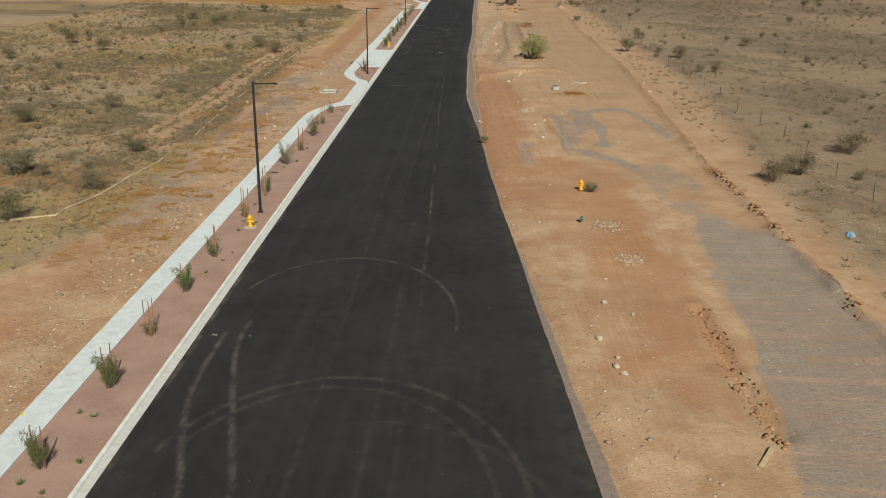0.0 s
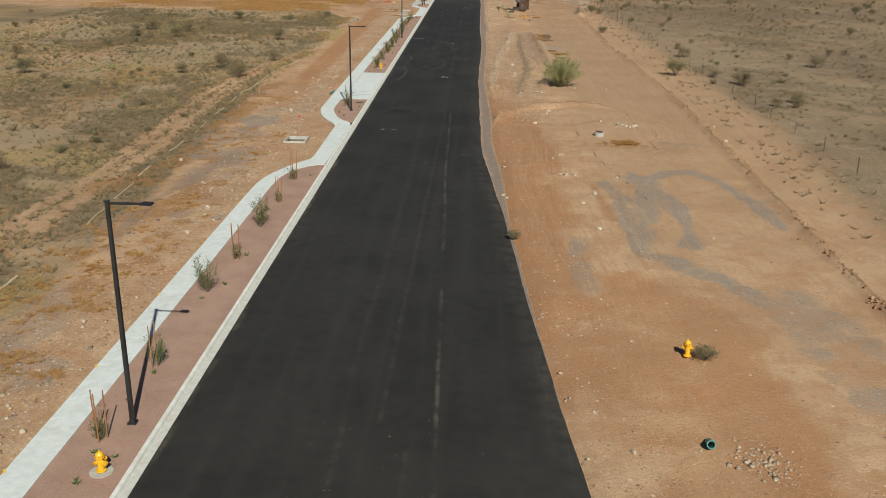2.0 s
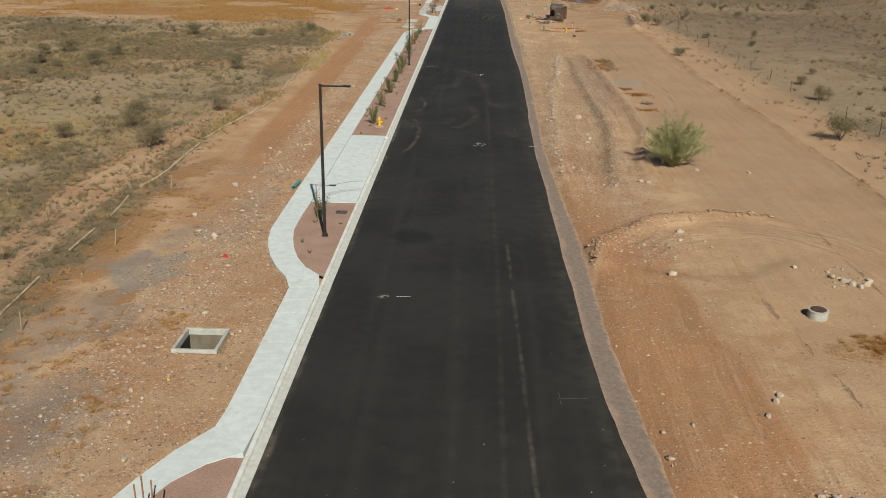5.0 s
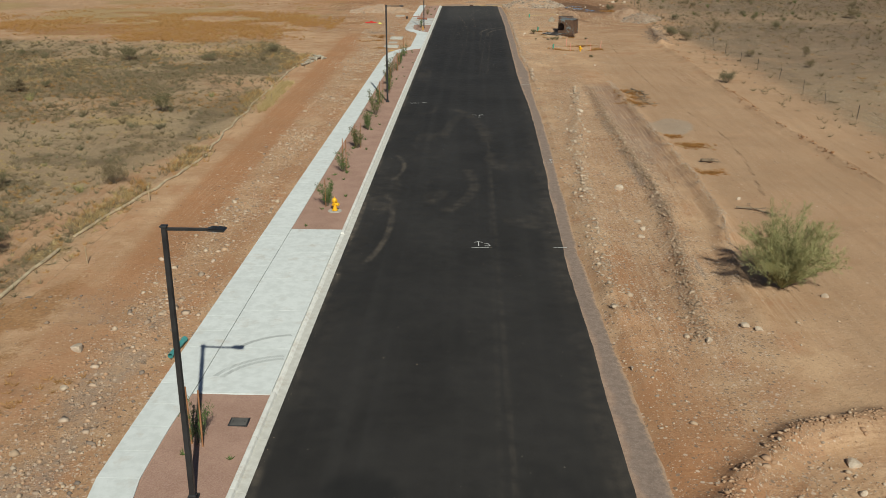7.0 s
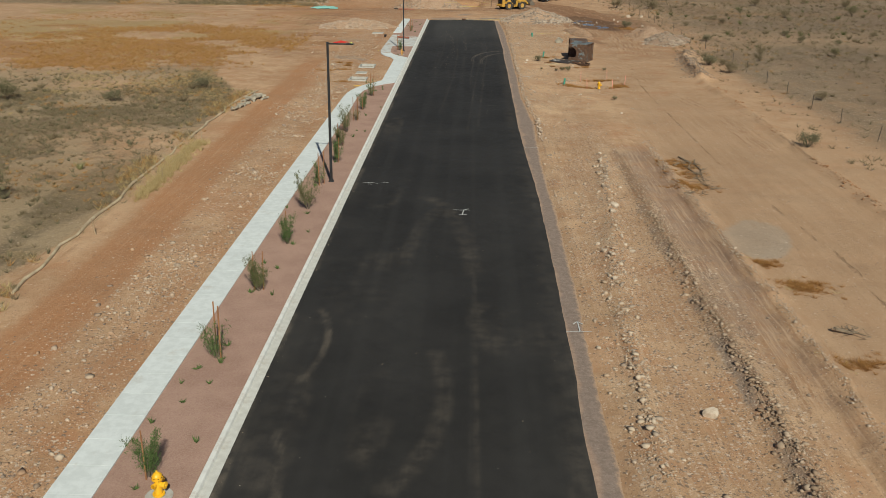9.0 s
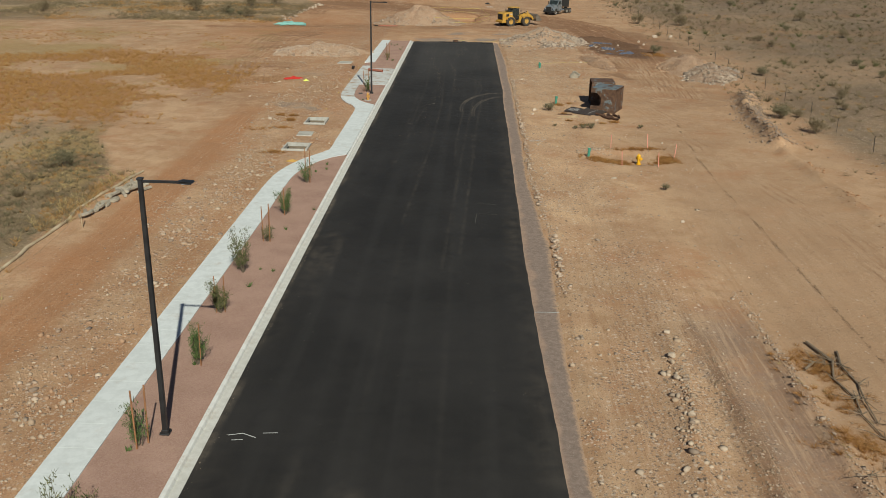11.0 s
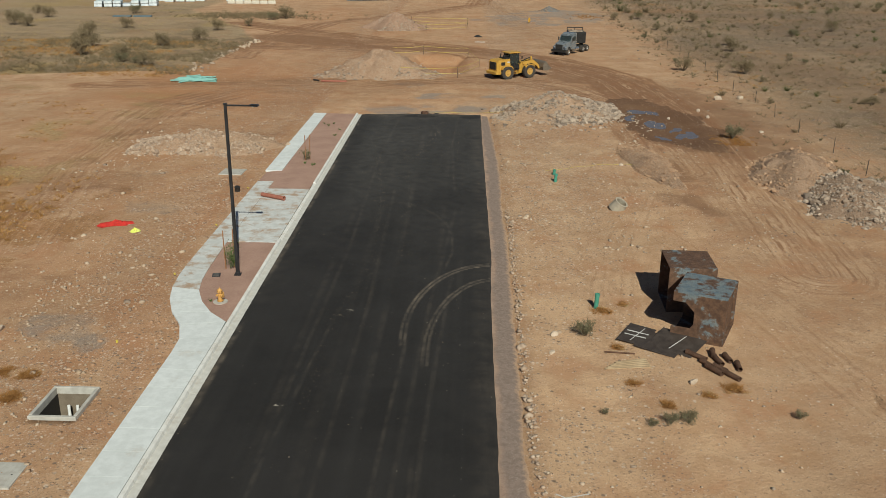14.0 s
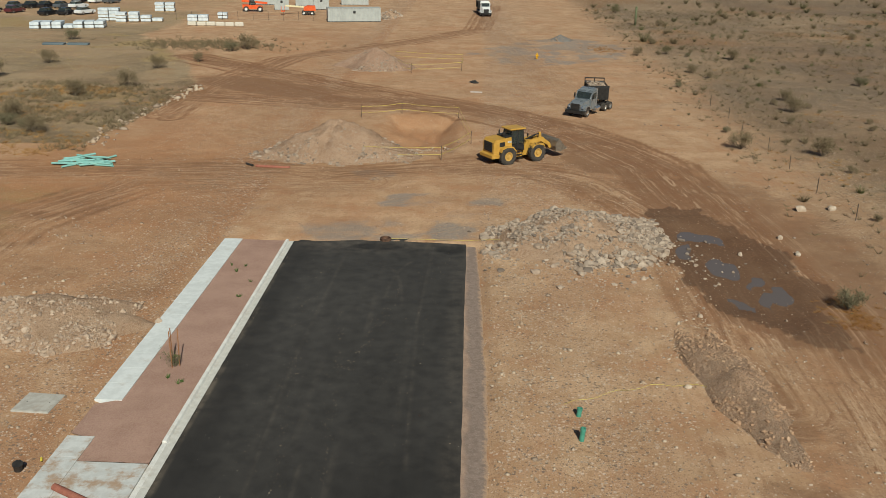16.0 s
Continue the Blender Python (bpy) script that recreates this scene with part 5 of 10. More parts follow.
hyd = hydrant()
hyd.matrix_basis = pose(-14.4, 57.8, 0.125, 0, 0, 60)
copy_thing(hyd, pose(-14.45, 153.3, 0.125, 0, 0, 75))
faded = hydrant(True, plain("faded_amber", (0.50, 0.25, 0.06), (0.58, 0.32, 0.10), 4, 50, 0.6, 0.0, 0.1, 0.4))
faded.matrix_basis = pose(-14.45, 249.7, 0.125, 0, 0, 55) @ Matrix.Scale(0.84, 4)
tagged(faded, "faded amber fire hydrant on a round concrete pad")
hyd2 = hydrant(False)
hyd2.matrix_basis = pose(8.6, 68.5, 0.1, 2, 3, 150)
tagged(hyd2, "yellow fire hydrant standing in bare orange dirt")
tagged(copy_thing(hyd2, pose(8.35, 228.1, float(height(np.array([8.35]), np.array([228.1]))[0]) - 0.02, -2, 3, 120)), "yellow fire hydrant in a hollow of dry weeds")
tagged(copy_thing(hyd2, pose(8.0, 382.5, 0.1, 0, 0, 30)), "yellow fire hydrant standing on grey road base")

# ---- stones ----
PALE_STONE = per_piece("pale_field_stone", (0.37, 0.26, 0.17), (0.485, 0.375, 0.27), (0.25, 0.185, 0.135))
DARK_STONE = per_piece("dark_field_stone", (0.235, 0.165, 0.115), (0.32, 0.225, 0.155), (0.17, 0.135, 0.11))
BAND_STONE = per_piece("pale_pink_cobble", (0.38, 0.27, 0.185), (0.49, 0.37, 0.27), (0.29, 0.205, 0.145))
CLOD = per_piece("earth_clod", (0.40, 0.245, 0.145), (0.34, 0.205, 0.12), (0.47, 0.315, 0.20))
WINDROW = per_piece("windrow_gravel", (0.235, 0.158, 0.10), (0.315, 0.215, 0.138), (0.40, 0.295, 0.205))
RED_CLOD = per_piece("red_earth_clod", (0.34, 0.175, 0.085), (0.27, 0.135, 0.065), (0.42, 0.24, 0.13))
RUBBLE = per_piece("broken_rubble", (0.31, 0.225, 0.158), (0.44, 0.345, 0.258), (0.17, 0.13, 0.10))


def ico(level):
    bm = bmesh.new()
    bmesh.ops.create_icosphere(bm, subdivisions=level, radius=1.0)
    v = np.array([p.co[:] for p in bm.verts])
    f = np.array([[p.index for p in q.verts] for q in bm.faces])
    bm.free()
    return v, f


ICO1, ICO2 = ico(1), ico(2)
OCTA = (np.array([(1, 0, 0), (0, 1, 0), (-1, 0, 0), (0, -1, 0), (0, 0, 1), (0, 0, -1)], float), np.array([(0, 1, 4), (1, 2, 4), (2, 3, 4), (3, 0, 4), (1, 0, 5), (2, 1, 5), (3, 2, 5), (0, 3, 5)]))
RS = np.random.RandomState(11)


def stone_arrays(xyz, size, flat=0.65, base=ICO1):
    """Many uneven stones as one set of corners and triangles."""
    v0, f0 = base
    n, k = len(xyz), len(v0)
    p = v0[None] * (1 + (RS.rand(n, k, 1) - 0.5) * 0.7)
    stretch = np.stack([0.7 + 0.7 * RS.rand(n), 0.7 + 0.7 * RS.rand(n), flat * (0.7 + 0.6 * RS.rand(n))], 1)
    p = p * stretch[:, None, :]
    a = RS.rand(n) * 6.283
    c, s = np.cos(a)[:, None], np.sin(a)[:, None]
    p = np.stack([p[..., 0] * c - p[..., 1] * s, p[..., 0] * s + p[..., 1] * c, p[..., 2]], 2) * np.asarray(size)[:, None, None]
    p = p + np.asarray(xyz)[:, None, :]
    f = f0[None] + (np.arange(n) * k)[:, None, None]
    return p.reshape(-1, 3), f.reshape(-1, 3)


def sizes(n, mean, spread=0.5, most=0.3):
    return np.minimum(0.48 * mean * np.exp(RS.randn(n) * spread * 1.1), most * 0.6)


def scatter_stones(name, x, y, size, material, label, sink=0.25, base=None):
    z = height(x, y) + size * sink
    v, f = stone_arrays(np.stack([x, y, z], 1), size, base=base or ICO1)
    ob = np_mesh(name, v, f, material, material is not RUBBLE)
    return tagged(ob, label, "stones", kind="stuff")


def area(n, x0, x1, y0, y1, clump=0.5, shift=0):
    """Random spots in a rectangle, thicker where a slow noise is high."""
    x, y = x0 + (x1 - x0) * RS.rand(7 * n), y0 + (y1 - y0) * RS.rand(7 * n)
    keep = RS.rand(7 * n) < 0.07 + clump * 3.2 * (fbm(x, y, 3.2, 60 + shift) - 0.47).clip(0)
    for a0, a1, b0, b1 in PITS:
        keep &= ~((x > a0) & (x < a1) & (y > b0) & (y < b1))
    return x[keep][:n], y[keep][:n]


def along(n, pts, spread):
    """Random spots close to a broken line."""
    pts = np.array(pts, float)
    d = np.r_[0, np.cumsum(np.hypot(*np.diff(pts, axis=0).T))]
    s = RS.rand(n) * d[-1]
    return np.interp(s, d, pts[:, 0]) + RS.randn(n) * spread, np.interp(s, d, pts[:, 1]) + RS.randn(n) * spread


x, y = area(7000, -21.8, -18.15, 22, 252, 1.0, 1)
scatter_stones("field_stones", x, y, sizes(len(x), 0.05, 0.65, 0.26), PALE_STONE, "loose pale stones and gravel lying beside the sidewalk")
COBBLE_LINE = [(-19.2, 96), (-19.6, 125), (-20.2, 150), (-20.0, 185), (-20.3, 212), (-19.8, 224)]
for n_, size_, mat_, lab_ in ((3600, 0.055, BAND_STONE, "scattered band of pale cobbles beside the sidewalk"), (3200, 0.06, CLOD, "reddish clods among the cobbles beside the sidewalk"), (1500, 0.05, DARK_STONE, "dark stones among the cobbles beside the sidewalk")):
    x, y = along(n_, COBBLE_LINE, 1.05)
    ok = (x < -18.2) & (fbm(x, y, 3.0, 66) > 0.44)
    scatter_stones("field_stones", x[ok], y[ok], sizes(ok.sum(), size_, 0.65, 0.27), mat_, lab_)
for y0_, y1_, n_ in ((100, 123, 900), (223, 252, 1300)):
    for mat_, size_ in ((PALE_STONE, 0.045), (CLOD, 0.05)):
        x, y = area(n_ // 2, -19, -14.9, y0_, y1_, 0.8, 16)
        ok = x < walk_edge(y) - 0.1
        scatter_stones("field_stones", x[ok], y[ok], sizes(ok.sum(), size_, 0.65, 0.2), mat_, "stones on reddish dirt in the bay of the sidewalk")
x, y = area(2600, -33, -18.3, 250, 300, 1.0, 2)
scatter_stones("field_stones", x, y, sizes(len(x), 0.055, 0.6, 0.25), PALE_STONE, "pale stones scattered over reddish ground")
y = 22 + 274 * RS.rand(9000)
x = edge_x(y, APRON) + 0.1 + np.abs(RS.randn(9000)) * 1.7
ok = (fbm(x, y, 2.4, 67) > 0.5) & (RS.rand(9000) < np.interp(y, [22, 70, 125, 140, 200, 296], [0.7, 0.35, 0.35, 1.0, 1.0, 0.9]))
scatter_stones("shoulder_stones", x[ok], y[ok], sizes(ok.sum(), 0.05, 0.6, 0.22), PALE_STONE, "small pale stones strewn over the orange shoulder")
y = 202 + 64 * RS.rand(1300)
x = edge_x(y, APRON) + 0.12 + np.abs(RS.randn(1300)) * 0.22
scatter_stones("shoulder_stones", x, y, sizes(len(x), 0.07, 0.6, 0.26), BAND_STONE, "low berm of pale stones along the gravel edge")
x, y = along(2600, [(0.5, 140), (0.7, 148), (1.1, 159), (1.6, 168), (3.3, 184), (4.5, 197)], 0.42)
scatter_stones("windrow_stones", x, y, sizes(len(x), 0.06, 0.6, 0.25), PALE_STONE, "row of pale stones left along a graded ridge")
x, y = along(8000, [(3.6, 136), (4.7, 147), (5.15, 151), (5.6, 156), (5.5, 171), (5.54, 183), (5.9, 197)], 0.4)
scatter_stones("windrow_stones", x, y, sizes(len(x), 0.05, 0.6, 0.2) * np.interp(y, [181, 189], [1.0, 0.55]), WINDROW, "dark gravel windrow along the graded shoulder")
x, y = along(3800, [(6.6, 142), (7.8, 149), (8.5, 153), (8.9, 161), (9.0, 171), (8.65, 176.5), (8.75, 184), (8.65, 192), (8.8, 203)], 0.16)
scatter_stones("windrow_stones", x, y, sizes(len(x), 0.035, 0.55, 0.13), BAND_STONE, "ridge of small stones beside the haul road")
x, y = along(1300, [(p[1], p[0]) for p in BANK if p[0] < 80], 0.32)
ok = fbm(x, y, 2.5, 68) > 0.47
scatter_stones("bank_clods", x[ok], y[ok], sizes(ok.sum(), 0.10, 0.6, 0.36), RED_CLOD, "broken clods along the bank of the haul road")
x, y = along(3000, [(p[1], p[0]) for p in BANK if 75 < p[0] < 215] + [(21.5, 236)], 0.3)
ok = fbm(x, y, 2.5, 69) > 0.5
scatter_stones("bank_clods", x[ok], y[ok], sizes(ok.sum(), 0.06, 0.55, 0.24), RED_CLOD, "sparse clods along the low edge of the haul road")
x, y = along(1800, [(20.6, 234), (21.6, 246), (24.4, 257)], 0.75)
scatter_stones("bank_rocks", x, y, sizes(len(x), 0.10, 0.5, 0.36), DARK_STONE, "dark broken rocks along an eroded bank")
x, y = along(900, [(0.6, 121.5), (1.2, 124), (2.6, 126.3), (5.0, 128.7), (8.2, 129.9), (12, 129.6)], 0.35)
scatter_stones("bank_clods", x, y, sizes(len(x), 0.06, 0.6, 0.25), CLOD, "clods along a curved scraped edge")
x, y = along(420, [(12.48, 46), (12.45, 39.3), (12.58, 35.2), (12.7, 32.5)], 0.28)
scatter_stones("bank_clods", x, y, sizes(len(x), 0.1, 0.5, 0.3), RED_CLOD, "orange clods along a gouged rut")
x, y = area(4500, 23, 75, 30, 420, 0.9, 3)
scatter_stones("desert_stones", x, y, sizes(len(x), 0.075, 0.5, 0.3), DARK_STONE, "small dark stones over the open desert", base=OCTA)
x, y = area(1600, -34, 22, 297, 360, 1.0, 4)
scatter_stones("site_stones", x, y, sizes(len(x), 0.06, 0.5, 0.25), CLOD, "small clods over the churned work area", base=OCTA)
x, y = area(2200, 1, 16, 258, 296, 0.8, 5)
scatter_stones("site_stones", x, y, sizes(len(x), 0.06, 0.55, 0.25), PALE_STONE, "stones strewn over trampled tan dirt")
x, y = area(1800, 6, 20, 26, 250, 1.2, 6)
scatter_stones("haul_road_stones", x, y, sizes(len(x), 0.03, 0.6, 0.16), CLOD, "sparse pebbles on packed dirt", base=OCTA)
x, y = area(6500, 0.2, 10, 24, 296, 1.2, 7)
ok = (x > edge_x(y, APRON) + 0.1) & ((y > 130) | (RS.rand(len(x)) < 0.5))
scatter_stones("shoulder_stones", x[ok], y[ok], sizes(ok.sum(), 0.04, 0.6, 0.2), PALE_STONE, "gravel strewn over the graded orange dirt", base=OCTA)
x, y = area(4200, -24, -18.1, 205, 262, 0.6, 14)
scatter_stones("field_stones", x, y, sizes(len(x), 0.04, 0.65, 0.22), PALE_STONE, "gravel trodden into pinkish dirt beside the sidewalk", base=OCTA)
x, y = area(3600, -27, -18.2, 50, 140, 0.8, 15)
scatter_stones("field_stones", x, y, sizes(len(x), 0.05, 0.65, 0.24), DARK_STONE, "dark stones lying among pale gravel beside the sidewalk", base=OCTA)
x, y = area(4500, 0, 12, 205, 296, 1.2, 8)
scatter_stones("shoulder_stones", x, y, sizes(len(x), 0.04, 0.6, 0.2), PALE_STONE, "gravel trodden into tan dirt", base=OCTA)
x, y = area(5500, -22, -18.2, 60, 250, 1.2, 9)
scatter_stones("field_stones", x, y, sizes(len(x), 0.04, 0.6, 0.2), CLOD, "fine gravel over reddish dirt", base=OCTA)
x, y = area(1800, -36, 22, 297, 362, 0.9, 10)
scatter_stones("site_stones", x, y, sizes(len(x), 0.045, 0.55, 0.22), CLOD, "pale gravel over the churned work area", base=OCTA)
x, y = area(9000, 23, 80, 200, 430, 0.9, 12)
scatter_stones("desert_stones", x, y, sizes(len(x), 0.085, 0.5, 0.32), DARK_STONE, "dark gravel over the open desert", base=OCTA)
x, y = along(130, [(-36.5, 320), (-37.4, 328), (-36.6, 340), (-36.0, 352)], 0.6)
scatter_stones("edge_rocks", x, y, sizes(len(x), 0.3, 0.5, 0.8), PALE_STONE, "pale rocks along the edge of the works")
x, y = -6.8 + RS.randn(420) * 1.5, 324.0 + RS.randn(420) * 1.4
scatter_stones("trench_stones", x, y, sizes(len(x), 0.11, 0.5, 0.4), PALE_STONE, "pale broken stones down in the trench")
x, y = area(2600, 16, 32, 250, 420, 0.9, 13)
scatter_stones("desert_stones", x, y, sizes(len(x), 0.075, 0.5, 0.35), DARK_STONE, "dark stones along the edge of the desert", base=OCTA)
for cx, cy, r, n, lab in ((12.9, 119.6, 1.3, 260, "pale stones heaped round boulders on tan dirt"), (5.9, 100.3, 1.0, 130, "gravel spilled round boulders on orange dirt"), (7.0, 94.6, 0.8, 60, "gravel spilled round boulders on orange dirt"), (9.6, 59.8, 1.1, 420, "small heap of grey gravel on the dirt"), (10.1, 53.4, 0.9, 320, "small heap of grey gravel on the dirt"), (5.2, 126, 2.4, 420, "stones inside a scraped hollow"),
                          (4.0, 124, 1.6, 160, "stones inside a scraped hollow"), (5.6, 231.6, 1.0, 160, "stones beside a hollow of dry weeds"), (4.6, 231, 0.8, 90, "stones beside a hollow of dry weeds")):
    x, y = cx + RS.randn(n) * r * 0.5, cy + RS.randn(n) * r * 0.6
    scatter_stones("gravel_patch", x, y, sizes(n, 0.05, 0.6, 0.2), PALE_STONE, lab)


CRUMB = per_piece("dried_dirt_crumb", (0.22, 0.165, 0.12), (0.30, 0.235, 0.17), (0.16, 0.12, 0.085))
for pts, n_, wide_ in (([(-4.2, 60), (-4.4, 57.6), (-4.75, 53.2), (-5.3, 49.4), (-5.35, 45.9), (-5.6, 42.9), (-6.0, 36)], 150, 0.16), ([(-6.2, 58), (-6.4, 56), (-6.6, 52)], 40, 0.2), ([(-7.1, 42), (-7.8, 45)], 30, 0.25), ([(-1.3, 51), (-0.3, 46), (0.0, 42)], 40, 0.25),
                       ([(-9.73, 280.3), (-8.4, 269.2), (-7.8, 261), (-7.7, 253.7), (-8.35, 250), (-8.7, 247.7), (-8.6, 240)], 420, 0.2), ([(-8.3, 285), (-7.35, 279), (-6.5, 268.2), (-6.2, 260.4), (-6.1, 255.6)], 260, 0.15), ([(-5.2, 289), (-6.0, 283.7), (-6.9, 278.3)], 150, 0.18),
                       ([(-10.6, 292), (-10.2, 270), (-10.6, 250)], 160, 0.5), ([(-3.0, 294), (-4.0, 280), (-5.0, 262)], 140, 0.7), ([(-12.85, 24), (-12.85, 160), (-12.85, 294)], 700, 0.06), ([(-6, 26), (-5, 110)], 200, 2.2), ([(-6, 110), (-6, 225)], 130, 2.6), ([(-6, 225), (-6, 294)], 300, 2.6)):
    x, y = along(n_, pts, wide_)
    ok = (x > ROAD_L + 0.03) & (x < edge_x(y) - 0.1)
    x, y = x[ok], y[ok]
    sz = np.minimum(0.0115 * np.exp(RS.randn(len(x)) * 0.55), 0.036)
    v, f = stone_arrays(np.stack([x, y, 0.03 * (1 - ((x + 5) / 8) ** 2).clip(-1, 1) + sz * 0.3], 1), sz, 0.5, OCTA)
    tagged(np_mesh("dirt_crumbs", v, f, CRUMB), "dried crumbs of dirt dropped on black asphalt", "dirt", kind="stuff")


def boulder_mesh(seed):
    r = np.random.RandomState(seed)
    v, f = ICO2
    p = v * (1 + (r.rand(len(v), 1) - 0.5) * 0.12)
    for _ in range(8):
        d = r.randn(3)
        d /= np.linalg.norm(d)
        cut = 0.45 + 0.3 * r.rand()
        over = np.maximum(p @ d - cut, 0)
        p = p - over[:, None] * d * 0.85
    return p, f


BOULDER_MAT = plain("weathered_boulder", (0.36, 0.27, 0.19), (0.52, 0.42, 0.32), 2.5, 25, 0.9, 0, 0.5)
for k, (x, y, r) in enumerate(((6.4, 92.7, 0.3), (7.5, 95.4, 0.36), (5.8, 100.3, 0.36), (6.5, 100.4, 0.3), (5.4, 100.6, 0.22), (5.8, 106.7, 0.28), (5.2, 105.6, 0.25), (6.3, 127.2, 0.42), (4.4, 119.9, 0.4), (6.0, 125.6, 0.25),
                                (11.1, 121.2, 0.25), (13.1, 119.4, 0.4), (14.1, 119.0, 0.36), (12.7, 120.1, 0.34), (13.6, 118.6, 0.3), (14.4, 119.6, 0.28), (6.85, 87.0, 0.36), (6.8, 42.0, 0.33), (7.2, 39.0, 0.36), (7.5, 38.2, 0.3), (7.4, 39.9, 0.25),
                                (8.9, 44.9, 0.2), (3.5, 152.3, 0.4), (3.6, 150.9, 0.3), (3.4, 159.2, 0.52), (3.3, 182.8, 0.42), (5.7, 137.6, 0.34), (6.1, 137.2, 0.28), (3.7, 135.8, 0.3), (-22.2, 134.3, 0.5), (-20.8, 123.9, 0.42), (-21.9, 124.6, 0.3),
                                (-19.4, 84.0, 0.33), (-19.6, 89.0, 0.3), (-20.4, 70.5, 0.4), (-21.3, 131, 0.26), (-23.0, 127.5, 0.32), (-19.0, 106.0, 0.2), (5.8, 223.1, 0.3), (8.5, 213.5, 0.22), (11.2, 234.0, 0.2), (1.2, 224.0, 0.2),
                                (6.3, 70.0, 0.18), (8.1, 50.0, 0.25), (7.6, 46.5, 0.3), (4.9, 60.3, 0.24), (1.6, 246.8, 0.32), (1.4, 245.0, 0.25), (-25.5, 102.0, 0.35), (-21.0, 155.0, 0.3), (21.8, 119.0, 0.3), (7.0, 242.5, 0.32), (-23.6, 246.0, 0.4), (-22.1, 240.3, 0.36), (9.3, 277.5, 0.3), (16.7, 296.5, 0.35), (14.1, 140.9, 0.28), (10.4, 141.2, 0.28), (23.9, 306.5, 0.75), (20.2, 299.5, 0.4), (20.4, 296.3, 0.4), (23.6, 289.8, 0.4), (26.3, 306.8, 0.6), (0.74, 94.7, 0.3), (1.0, 94.0, 0.22), (3.25, 149.6, 0.32), (10.65, 157.0, 0.26), (12.6, 119.9, 0.4), (13.3, 118.9, 0.34), (3.5, 183.7, 0.44), (4.5, 197.8, 0.26), (4.2, 195.3, 0.3), (4.0, 193.4, 0.28), (4.0, 190.6, 0.26), (1.9, 175.9, 0.34), (3.2, 178.4, 0.26), (3.4, 176.1, 0.28), (3.2, 177.1, 0.2), (1.7, 177.2, 0.24), (2.1, 175.2, 0.24), (2.2, 174.8, 0.24), (1.8, 171.6, 0.24), (2.5, 172.7, 0.22), (-21.8, 95.6, 0.28), (-19.7, 89.4, 0.34), (-19.4, 87.7, 0.26), (-19.0, 93.4, 0.26), (-17.5, 101.2, 0.3), (7.2, 79.3, 0.2), (6.1, 107.2, 0.26), (13.9, 85.7, 0.2), (21.5, 113.0, 0.34))):
    v, f = boulder_mesh(k % 9 + 3)
    v = v * np.array([r * 0.74, r * 0.58, r * 0.52])
    ob = np_mesh("boulder", v, f, BOULDER_MAT, False)
    ob.matrix_basis = pose(x, y, float(height(np.array([x]), np.array([y]))[0]) + r * 0.2, 0, 0, k * 47)
    tagged(ob, "large pale weathered stone half sunk in dirt" if r > 0.3 else "pale weathered stone lying on dirt", "boulder", "boulders on the dirt")


# ---- heaps ----
def heap_soil(name, a, b, grit):
    """Tipped earth: mottled, gullied and full of grit."""
    n = Nodes(name, 0.95)
    n.b.inputs["Specular IOR Level"].default_value = 0.12
    big, small, grain = n.noise(0.7, 6, 0.7), n.noise(5.0, 6, 0.7), n.noise(24.0, 4, 0.75)
    col = n.mix(n.ramp(big, 0.36, 0.62), a, b)
    col = n.mix(n.ramp(small, 0.5, 0.68, 0.0, 0.7), col, [v * 0.62 for v in a])
    col = n.mix(n.ramp(grain, 0.52, 0.62, 0.0, 0.8), col, grit)
    col = n.mix(n.ramp(grain, 0.46, 0.36, 0.0, 0.6), col, [v * 0.55 for v in a])
    n.bump(n.math("ADD", n.math("MULTIPLY", small, 0.8), n.math("MULTIPLY", grain, 0.5)), 1.0, 0.16)
    return n.done(col)


